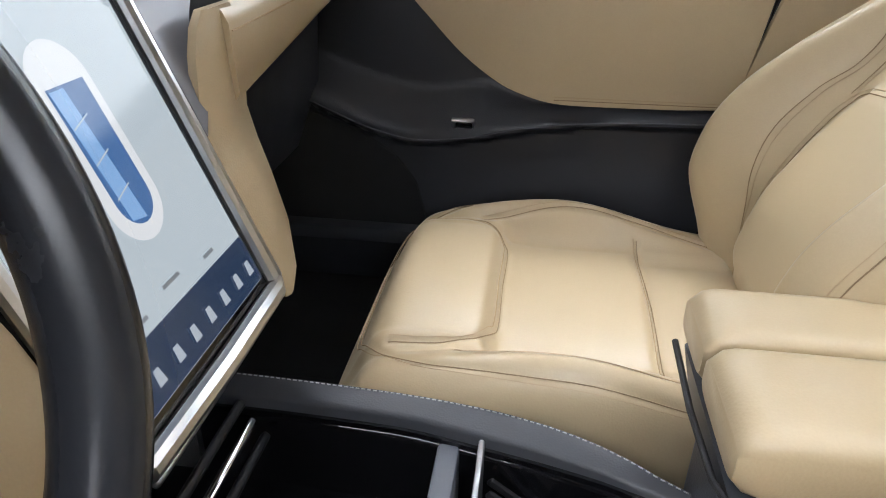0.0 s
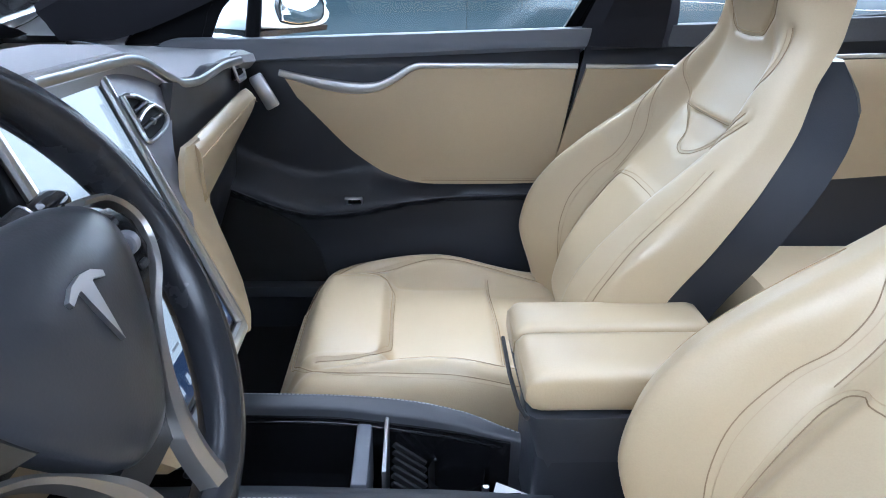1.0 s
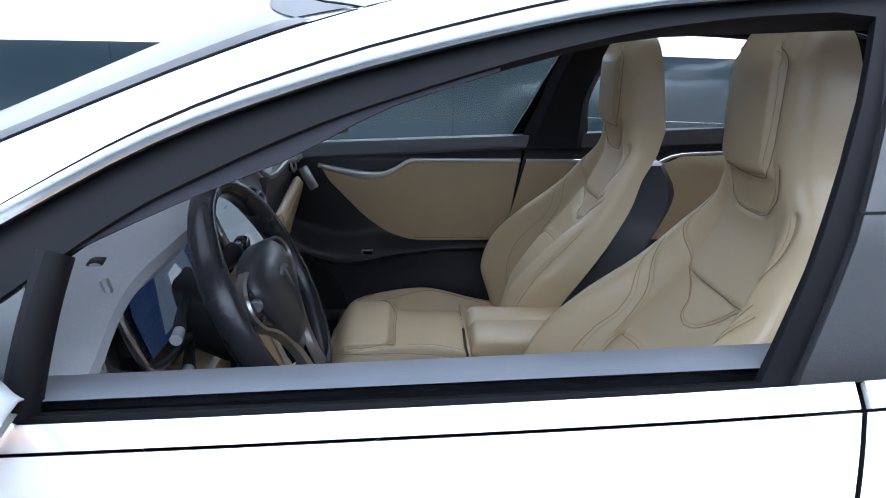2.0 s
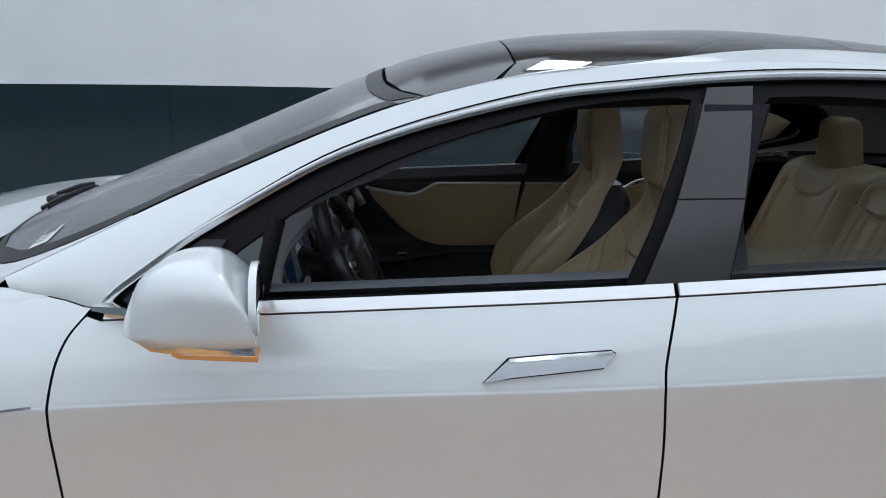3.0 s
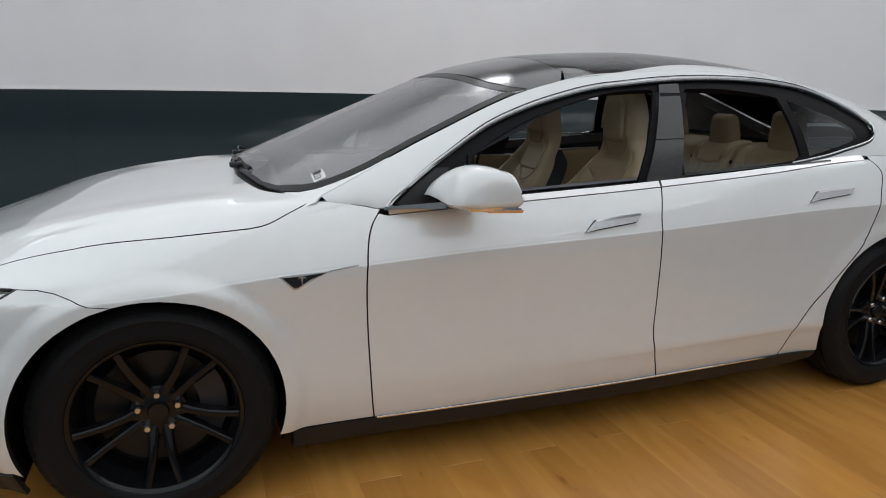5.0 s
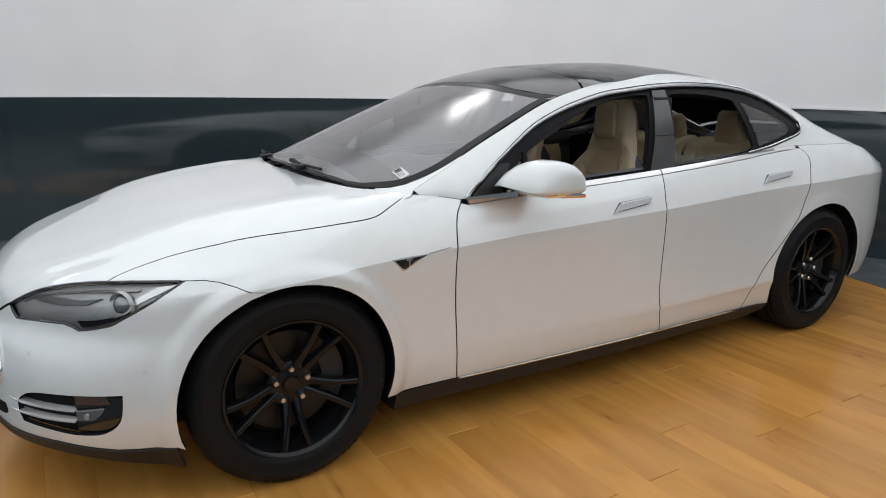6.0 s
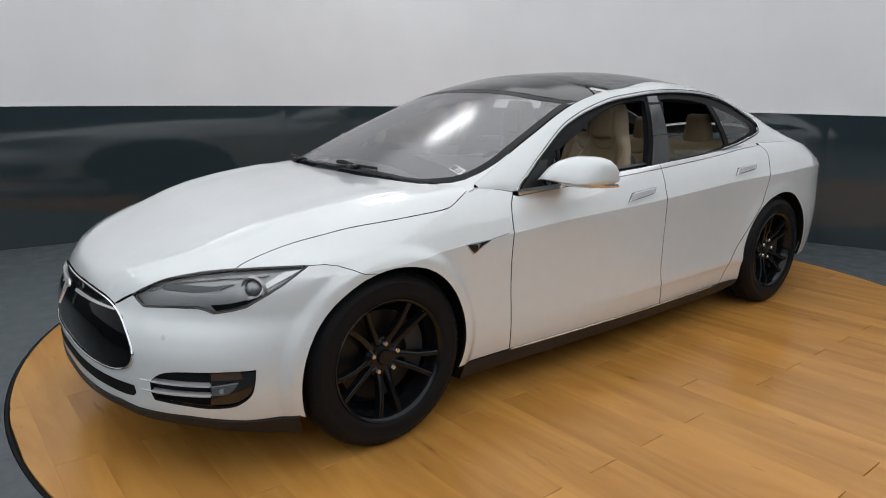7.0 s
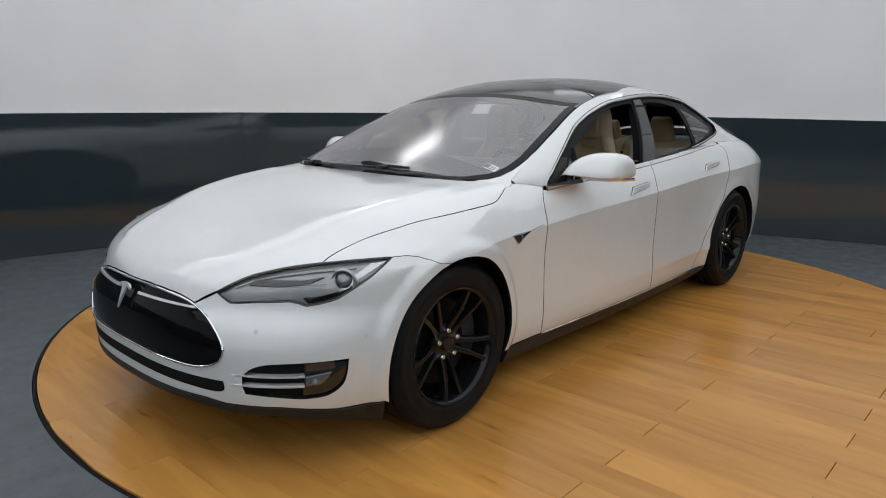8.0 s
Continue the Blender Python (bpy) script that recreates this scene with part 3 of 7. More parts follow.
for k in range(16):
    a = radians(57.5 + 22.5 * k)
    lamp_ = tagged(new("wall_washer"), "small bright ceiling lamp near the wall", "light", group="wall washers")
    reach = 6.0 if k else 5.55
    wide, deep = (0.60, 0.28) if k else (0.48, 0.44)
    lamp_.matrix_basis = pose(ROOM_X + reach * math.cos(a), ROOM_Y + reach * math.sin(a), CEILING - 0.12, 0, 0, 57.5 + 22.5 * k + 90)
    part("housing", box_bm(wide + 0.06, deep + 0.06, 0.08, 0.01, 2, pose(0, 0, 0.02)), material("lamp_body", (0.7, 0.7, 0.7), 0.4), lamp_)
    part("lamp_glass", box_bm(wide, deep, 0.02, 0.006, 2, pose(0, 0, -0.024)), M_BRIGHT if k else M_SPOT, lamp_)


# ---- the car's body ----
car = tagged(new("car"), "white electric sedan with black wheels and a beige leather interior", "car")

GAP1 = [(0.681, 0.905), (0.653, 0.868), (0.635, 0.811), (0.626, 0.717), (0.627, 0.577), (0.634, 0.416), (0.642, 0.29), (0.651, 0.222)]
GAP2 = [(1.741, 0.948), (1.716, 0.86), (1.710, 0.800), (1.720, 0.681), (1.722, 0.544), (1.720, 0.408), (1.738, 0.318), (1.772, 0.212)]
GAP3 = [(2.80, 1.018), (2.833, 0.972), (2.800, 0.887), (2.728, 0.684), (2.569, 0.488), (2.455, 0.345), (2.432, 0.297), (2.400, 0.205)]
SHUT = smooth_line([(-0.52, -0.727), (-0.441, -0.727), (-0.343, -0.738), (-0.21, -0.777), (-0.149, -0.790), (0.062, -0.828), (0.288, -0.835), (0.39, -0.810), (0.485, -0.770)], 4)
ARCH_F, ARCH_R, ARCH_X, ARCH_Z = 0.371, 0.376, -0.011, 0.348


def belt_line(x0, x1, dz, n=14):
    return [(x0 + (x1 - x0) * k / n, BELTZ(x0 + (x1 - x0) * k / n) + dz) for k in range(n + 1)]


def arch_points(cx, r, z0, z1, front_first):
    """The wheel arch between two heights, from the front foot over the top to the rear foot."""
    cz = ARCH_Z
    a0 = 180 + math.degrees(math.asin((cz - z0) / r)) if z0 < cz else 180 - math.degrees(math.asin((z0 - cz) / r))
    a1 = -math.degrees(math.asin((cz - z1) / r))
    pts = arc(cx, cz, r, a0, a1, 36)
    return [(inv_u(x, z) if x < 0.2 or x > 3.0 else x, z) for x, z in pts]


SHUT_U = [(inv_u(x, top(x, y)), top(x, y)) for x, y in SHUT]
LAMP_TOP = [(-1.155, 0.650), (-1.10, 0.686), (-1.048, 0.711), (-0.94, 0.736), (-0.833, 0.749), (-0.70, 0.757), (-0.574, 0.761), (-0.452, 0.762)]
HEADLIGHT = LAMP_TOP + [(-0.482, 0.735), (-0.517, 0.708), (-0.575, 0.674), (-0.642, 0.640), (-0.70, 0.628), (-0.766, 0.619), (-0.80, 0.629), (-0.839, 0.635), (-0.96, 0.630), (-1.082, 0.620), (-1.12, 0.634)]
SEAM_U = [(-0.452, 0.762), (-0.36, 0.762), (-0.28, 0.754), (-0.20, 0.737), (-0.145, 0.719)]
ARCH_TOP = [p for p in arch_points(ARCH_X, ARCH_F, 0.222, 0.222, True)]
CORNER = min(ARCH_TOP, key=lambda p: abs(p[0] + 0.10) + (0 if p[1] > 0.6 else 9))
NEAR_LAMP = [p for p in LAMP_TOP if p[0] > SHUT_U[0][0] + 0.02]
FENDER = (smooth_line(GAP1)
          + [p for p in ARCH_TOP if p[0] >= CORNER[0]][::-1]
          + SEAM_U[::-1] + NEAR_LAMP[::-1][1:] + SHUT_U + [(x, SEAMZ(x)) for x in (0.52, 0.55, 0.58, 0.61, 0.64, 0.67, 0.69)])
DOOR_F = belt_line(0.71, 1.741, -0.018) + smooth_line(GAP2)[1:] + [(1.45, 0.216), (1.145, 0.219)] + smooth_line(GAP1)[::-1]
DOOR_R = belt_line(1.741, 2.78, -0.018)[:-1] + smooth_line(GAP3) + [(2.0, 0.208)] + smooth_line(GAP2)[::-1][:-1]
QUARTER = (smooth_line(GAP3)[::-1][:-1] + [(inv_u(2.80 + 0.05 * k, BELTZ(2.80 + 0.05 * k)), BELTZ(2.80 + 0.05 * k)) for k in range(17)]
           + [(4.3, 0.945), (4.7, 0.945), (4.7, 0.30), (4.2, 0.27), (3.7, 0.25)]
           + arch_points(2.96, ARCH_R, 0.205, 0.26, True)[::-1])
NOSECONE = [(-1.6, 0.632), (-1.562, 0.632), (-1.47, 0.631), (-1.388, 0.626), (-1.31, 0.618), (-1.246, 0.603), (-1.18, 0.574), (-1.138, 0.535), (-1.122, 0.473), (-1.151, 0.424), (-1.242, 0.398), (-1.381, 0.397), (-1.531, 0.401), (-1.6, 0.402)]
LIP = [(-0.42, 0.238), (-0.631, 0.238), (-0.874, 0.263), (-1.117, 0.270), (-1.219, 0.283), (-1.449, 0.286), (-1.6, 0.286)]
GRILLE = smooth_line([(-1.132, 0.356), (-1.139, 0.316), (-1.298, 0.319), (-1.474, 0.324), (-1.6, 0.325)], 4) + [(-1.6, 0.364), (-1.474, 0.363), (-1.298, 0.360)]
FOG_RAW = [(-1.045, 0.382), (-1.0, 0.412), (-0.921, 0.427), (-0.76, 0.430), (-0.592, 0.431), (-0.597, 0.385), (-0.612, 0.343), (-0.648, 0.315), (-0.696, 0.300), (-0.791, 0.297), (-0.91, 0.308), (-1.03, 0.317), (-1.045, 0.345)]
FOG = smooth_line(FOG_RAW[:5], 3)[:-1] + smooth_line(FOG_RAW[4:10], 4)[:-1] + FOG_RAW[9:]
BUMPER = ([(-1.246, 0.603), (-1.155, 0.650)] + HEADLIGHT[:7:-1] + SEAM_U
          + [p for p in ARCH_TOP if p[0] <= CORNER[0]][::-1] + LIP + [(-1.6, 0.402)] + NOSECONE[::-1][1:-6])

for mir in (False, True):
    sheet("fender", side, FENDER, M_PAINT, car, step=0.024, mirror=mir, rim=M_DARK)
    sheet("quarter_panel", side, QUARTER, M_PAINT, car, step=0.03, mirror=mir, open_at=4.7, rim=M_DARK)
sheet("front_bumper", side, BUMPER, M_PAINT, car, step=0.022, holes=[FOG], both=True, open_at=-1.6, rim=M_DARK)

HOOD_HALF = [side(u, z)[:2] for u, z in NOSECONE[:6] + [p for p in smooth_line(LAMP_TOP, 3) if p[0] < SHUT_U[0][0] - 0.01]]
HOOD_HALF = [(x, y if k else 0.0) for k, (x, y) in enumerate(HOOD_HALF)] + SHUT
HOOD_HALF += smooth_line([(0.43, -0.68), (0.345, -0.565), (0.30, -0.25), (0.305, 0.0)], 5)
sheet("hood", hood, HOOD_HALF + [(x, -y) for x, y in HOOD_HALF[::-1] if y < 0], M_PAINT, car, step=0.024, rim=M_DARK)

# added dark shell: shade behind the panel gaps put into colour, arches left free
SHELL = (arch_points(ARCH_X, 0.405, 0.26, 0.20, True)[::-1] + [(-0.9, 0.30), (-1.6, 0.33), (-1.6, 0.62), (-1.22, 0.60), (-1.09, 0.62), (-0.5, 0.745)]
         + [(u, z - 0.006) for u, z in SHUT_U[3:]] + belt_line(0.7, 3.3, -0.03)
         + [(4.7, 0.90), (4.7, 0.3), (3.7, 0.26)] + arch_points(2.96, 0.412, 0.22, 0.26, True)[::-1])
for mir in (False, True):
    sheet("under_shell", side, SHELL, M_DARK, car, step=0.06, off=-0.022, depth=0, mirror=mir)


def arch_liner(cx, mir):
    s = 1 if mir else -1
    bm = bmesh.new()
    rings = []
    angles = [radians(-25 + 230 * k / 30) for k in range(31)]
    spots = [(cx + 0.400 * math.cos(a), ARCH_Z + 0.400 * math.sin(a)) for a in angles]
    rings.append([bm.verts.new((x, s * (width_at(x, z) - 0.026), z)) for x, z in spots])
    rings.append([bm.verts.new((x, s * 0.60, z)) for x, z in spots])
    for k in range(30):
        bm.faces.new((rings[0][k], rings[0][k + 1], rings[1][k + 1], rings[1][k]))
    bm.faces.new(rings[1])
    part("arch_liner", bm, M_DARK, car)


for mir in (False, True):
    arch_liner(ARCH_X, mir)
    arch_liner(2.96, mir)

# underbody and black sills
bm = box_bm(2.1, 1.66, 0.10, 0.02, 2, pose(1.48, 0, 0.185))
part("underbody", bm, M_DARK, car)
bm = box_bm(0.7, 1.1, 0.2, 0.02, 2, pose(3.6, 0, 0.30))
part("underbody", bm, M_DARK, car)
for mir in (False, True):
    s = 1 if mir else -1
    secs = []
    for k in range(13):
        x = 0.385 + (2.60 - 0.385) * k / 12
        w = half(x, 0.25)
        lo = 0.145 if x < 2.5 else 0.145 + 0.2 * (x - 2.5)
        secs.append([(x, s * (w - 0.004), 0.220 - 0.006 * (x - 0.6)), (x, s * (w - 0.008), 0.192), (x, s * (w - 0.03), lo), (x, s * (w - 0.10), lo - 0.01), (x, s * (w - 0.10), 0.220)])
    loft("sill", secs, M_TRIM, car, "matt black plastic side sill")
    tube("sill_strip", [(x, s * (half(x, 0.23) + 0.001), 0.2205 - 0.007 * (x - 0.65)) for x in [0.66 + 1.66 * k / 16 for k in range(17)]], 0.0035, M_CHROME, car, "thin bright strip below the doors", flat=0.6)
# chin lip
LIP_LOW = [(-0.40, 0.150), (-0.616, 0.186), (-0.873, 0.222), (-1.12, 0.238), (-1.22, 0.252), (-1.45, 0.257), (-1.6, 0.257)]
sheet("chin_lip", side, smooth_line(LIP, 4) + smooth_line(LIP_LOW[::-1], 4), M_TRIM, car, "black plastic lip under the bumper", step=0.02, off=0.004, both=True, open_at=-1.6)
sheet("grille_slot", side, GRILLE, M_DARK, car, "dark lower air slot", step=0.02, off=0.002, depth=0.004, both=True, open_at=-1.6, gap=0)

# nose cone
sheet("nose_cone", side, NOSECONE, M_NOSE, car, "gloss black oval nose cone", step=0.022, off=0.0, both=True, open_at=-1.6)
ring = [Vector(side(u, z)) for u, z in smooth_line(NOSECONE[:], 4)]
ring = [Vector((p.x - 0.004, p.y, p.z)) for p in ring]
tube("nose_ring", ring + [Vector((p.x, -p.y, p.z)) for p in ring[::-1]], 0.0042, M_CHROME, car, "thin chrome ring round the nose cone", sides=10)
wing = []
for k in range(9):
    u = -1.545 + 0.315 * k / 8
    wing.append((u, 0.597 - 0.002 * (k / 8) ** 2))
low = [(u, z - 0.010 + 0.003 * (u + 1.55) / 0.37) for u, z in wing]
sheet("nose_wing", side, wing + low[::-1], M_HANDLE, car, "chrome bar across the nose cone", step=0.012, off=0.010, depth=0.012, both=True, gap=0)
EMBLEM = [(0.0, 0.03), (0.020, 0.027), (0.036, 0.018), (0.034, 0.012), (0.016, 0.018), (0.012, 0.018), (0.0, -0.046)]


def emblem(name, m, size, mat, parent, label=""):
    """A plain tapering shape with a curved cap."""
    pts = [(x * size, z * size) for x, z in EMBLEM] + [(-x * size, z * size) for x, z in EMBLEM[-2:0:-1]]
    bm = bmesh.new()
    f = bm.faces.new([bm.verts.new((x, 0, z)) for x, z in pts])
    r = bmesh.ops.extrude_face_region(bm, geom=[f])
    bmesh.ops.translate(bm, verts=[v for v in r["geom"] if isinstance(v, bmesh.types.BMVert)], vec=(0, -0.006 * size, 0))
    bmesh.ops.transform(bm, matrix=m, verts=bm.verts)
    return part(name, bm, mat, parent, label)


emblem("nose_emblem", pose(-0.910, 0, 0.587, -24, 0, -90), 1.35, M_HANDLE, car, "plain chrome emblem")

# fog lamp pockets
FOG_IN = shrink(FOG, -0.004)
for mir in (False, True):
    sheet("fog_pocket", side, FOG_IN, M_GLOSSBLACK, car, step=0.02, off=-0.035, depth=0, mirror=mir, gap=0)
    for k, z0 in enumerate((0.387, 0.350)):
        fin = [(-1.095 + 0.315 * t / 8, z0 - 0.003 * t / 8) for t in range(9)]
        sheet("fin", side, fin + [(u, z - 0.0055 * min(1.0, (u + 1.095) / 0.08)) for u, z in fin[:0:-1]], M_HANDLE, car, "bright horizontal fin", step=0.012, off=0.003, depth=0.03, mirror=mir, gap=0)
    sheet("fog_frame", side, [(-0.787, 0.430)] + smooth_line(FOG_RAW[4:10], 4)[1:-1] + [(-0.787, 0.298)], M_GLOSSBLACK, car, step=0.015, off=-0.012, depth=0.02, mirror=mir, gap=0.002)
    sheet("fog_lamp", side, [(-0.777, 0.374), (-0.665, 0.386), (-0.680, 0.366), (-0.712, 0.345), (-0.776, 0.342)], M_FOG, car, "clear fog lamp", step=0.015, off=-0.006, depth=0.01, mirror=mir, gap=0)
    sheet("fog_bulb", side, arc(-0.735, 0.360, 0.010, 0, 330, 10), M_CHROME, car, step=0.008, off=-0.002, depth=0.004, mirror=mir, gap=0)
    sheet("fog_edge", side, [(-0.777, 0.379), (-0.665, 0.391), (-0.665, 0.387), (-0.777, 0.375)], M_CHROME, car, step=0.012, off=-0.003, depth=0.005, mirror=mir, gap=0)
    sheet("turn_lens", side, [(-0.777, 0.425), (-0.655, 0.427), (-0.645, 0.400), (-0.777, 0.397)], M_SMOKED, car, step=0.015, off=-0.009, depth=0.01, mirror=mir, gap=0)
    p = Vector(side(-0.50, 0.505))
    for u, z in ((-0.965, 0.538), (-0.505, 0.503)):
        q, n = Vector(side(u, z)), normal_of(side, u, z)
        bm = bmesh.new()
        lathe(bm, [(0.0001, 0.0015), (0.0075, 0.0015), (0.0085, 0.0)], 16, "z")
        bmesh.ops.transform(bm, matrix=Matrix.Translation(q) @ n.to_track_quat("Z", "Y").to_matrix().to_4x4(), verts=bm.verts)
        if mir:
            bmesh.ops.transform(bm, matrix=Matrix.Diagonal((1, -1, 1, 1)), verts=bm.verts)
        part("parking_sensor", bm, M_SENSOR, car, "small round parking sensor")

# headlights
for mir in (False, True):
    s = 1 if mir else -1
    lamp = sheet("headlight", side, HEADLIGHT, M_LAMPGREY, car, "clear headlight with a round projector", step=0.018, off=-0.015, depth=0, mirror=mir, gap=0)
    rim_ = [Vector(side(u, z)) - normal_of(side, u, z) * 0.003 for u, z in fine(HEADLIGHT, 0.03)]
    tube("lamp_bezel", [(p.x, p.y * -s, p.z) for p in rim_], 0.0048, M_GLOSSBLACK, lamp, closed=True)
    sheet("lamp_cover", side, HEADLIGHT, M_LENS, lamp, step=0.018, off=-0.001, depth=0, mirror=mir).visible_shadow = False
    q = Vector(side(-0.655, 0.695))
    for name, r0, mat, dx in (("lamp_ring", 0.047, M_LAMPGREY, 0.0), ("projector", 0.034, M_PROJECTOR, -0.004)):
        bm = bmesh.new()
        if name == "lamp_ring":
            lathe(bm, [(r0, 0.0), (r0 - 0.004, -0.012), (r0 - 0.010, -0.006), (r0 - 0.012, 0.02)], 28, "x")
        else:
            lathe(bm, [(0.0002, -0.022), (0.014, -0.019), (0.026, -0.010), (r0, 0.004)], 28, "x")
        bmesh.ops.transform(bm, matrix=pose(q.x + 0.024 + dx, s * (abs(q.y) - 0.006), 0.692, 0, 0, (35 if s < 0 else -35)), verts=bm.verts)
        part(name, bm, mat, lamp)
    for k in range(9):
        u0, u1 = -1.04 + 0.026 * k, -0.735 + 0.003 * k
        z = 0.640 + 0.0062 * k
        ln = [(u0 + (u1 - u0) * t / 6, z + 0.002 * t / 6) for t in range(7)]
        sheet("reflector_rib", side, ln + [(u, w + 0.0022) for u, w in ln[::-1]], M_LAMPRIB, lamp, step=0.014, off=-0.010, depth=0.005, mirror=mir, gap=0)
    sheet("lamp_strip", side, [(-1.10, 0.672), (-1.04, 0.698), (-0.93, 0.722), (-0.80, 0.736), (-0.62, 0.744), (-0.62, 0.739), (-0.80, 0.730), (-0.93, 0.716), (-1.04, 0.692), (-1.09, 0.670)], M_FOG, lamp, "bright light guide", step=0.012, off=-0.009, depth=0.004, mirror=mir, gap=0)
    sheet("lamp_floor", side, [(-0.76, 0.626), (-0.70, 0.634), (-0.645, 0.646), (-0.585, 0.676), (-0.60, 0.682), (-0.66, 0.660), (-0.72, 0.650), (-0.79, 0.645)], M_GLOSSBLACK, lamp, step=0.012, off=-0.008, depth=0.005, mirror=mir, gap=0)
    sheet("lamp_shelf", side, [(-1.02, 0.703), (-0.82, 0.705), (-0.74, 0.715), (-0.78, 0.693), (-0.89, 0.684), (-1.04, 0.684)], M_LAMPSHELF, lamp, step=0.015, off=-0.008, depth=0.006, mirror=mir, gap=0)
    sheet("side_reflector", side, [(-0.555, 0.750), (-0.475, 0.755), (-0.60, 0.672), (-0.645, 0.660)], M_HANDLE, lamp, step=0.015, off=-0.007, depth=0.006, mirror=mir, gap=0)

# fender badge
BADGE = [(0.356, 0.744), (0.42, 0.746), (0.506, 0.746), (0.455, 0.722), (0.413, 0.698), (0.398, 0.698)]
for mir in (False, True):
    sheet("badge_frame", side, BADGE, M_HANDLE, car, step=0.015, off=0.002, depth=0.006, mirror=mir, gap=0)
    sheet("fender_badge", side, shrink(BADGE, 0.0065), M_GLOSSBLACK, car, "black triangular side badge", step=0.015, off=0.0035, depth=0.004, mirror=mir, gap=0)
    s = 1 if mir else -1
    emblem("badge_emblem", pose(0.425, s * (half(0.425, 0.727) + 0.005), 0.729, 0, 0, 0 if s < 0 else 180), 0.35, M_BRUSHED, car)
    tail_ = smooth_line([(0.506, 0.746), (0.55, 0.752), (0.60, 0.758)], 4)
    sheet("badge_tail", side, [(u, z + 0.003) for u, z in tail_] + [(u, z - 0.001) for u, z in tail_[::-1]], M_BRUSHED, car, step=0.01, off=0.001, depth=0.004, mirror=mir, gap=0)


# ---- doors, windows and mirrors ----
CHROME_TOP = [(0.712, 0.03), (0.75, 0.235), (0.87, 0.548), (1.057, 0.775), (1.251, 0.833), (1.452, 0.859), (1.66, 0.880), (1.85, 0.905), (2.109, 0.925), (2.40, 0.940),
              (2.62, 0.900), (2.78, 0.790), (2.88, 0.616), (2.905, 0.46), (2.87, 0.27), (2.801, 0.166), (2.69, 0.085), (2.574, 0.034), (2.4, 0.015)]
LINE_TOP = smooth_line(CHROME_TOP, 5)
BELT_LOW = [(2.245, 0.006), (2.0, 0.004), (1.772, 0.002), (1.431, 0.0), (1.1, 0.0), (0.85, 0.0)]
OPEN_F = smooth_line([(0.895, 0.02), (0.935, 0.32), (1.0, 0.475), (1.073, 0.595), (1.15, 0.660), (1.251, 0.718), (1.384, 0.766), (1.519, 0.803), (1.659, 0.834), (1.76, 0.840)], 4) + [(1.800, 0.825), (1.766, 0.60), (1.705, 0.25), (1.655, 0.01)]
OPEN_R = [(1.850, 0.015), (1.89, 0.42), (1.936, 0.790)] + smooth_line([(1.955, 0.828), (2.10, 0.835), (2.25, 0.820), (2.385, 0.790)], 4) + [(2.42, 0.765), (2.445, 0.45), (2.468, 0.085), (2.44, 0.05), (2.2, 0.028)]
FIXED = smooth_line([(2.470, 0.745), (2.57, 0.660), (2.70, 0.550), (2.781, 0.426), (2.795, 0.32), (2.76, 0.223), (2.65, 0.130), (2.516, 0.066)], 4)
APPLIQUE = [(1.680, 0.004), (1.843, 0.004), (1.873, 0.30), (1.921, 0.872), (1.826, 0.868), (1.738, 0.30)]
SAIL = [(0.735, 0.03), (0.77, 0.19), (0.82, 0.36), (0.885, 0.510), (0.93, 0.46), (0.90, 0.30), (0.875, 0.03)]
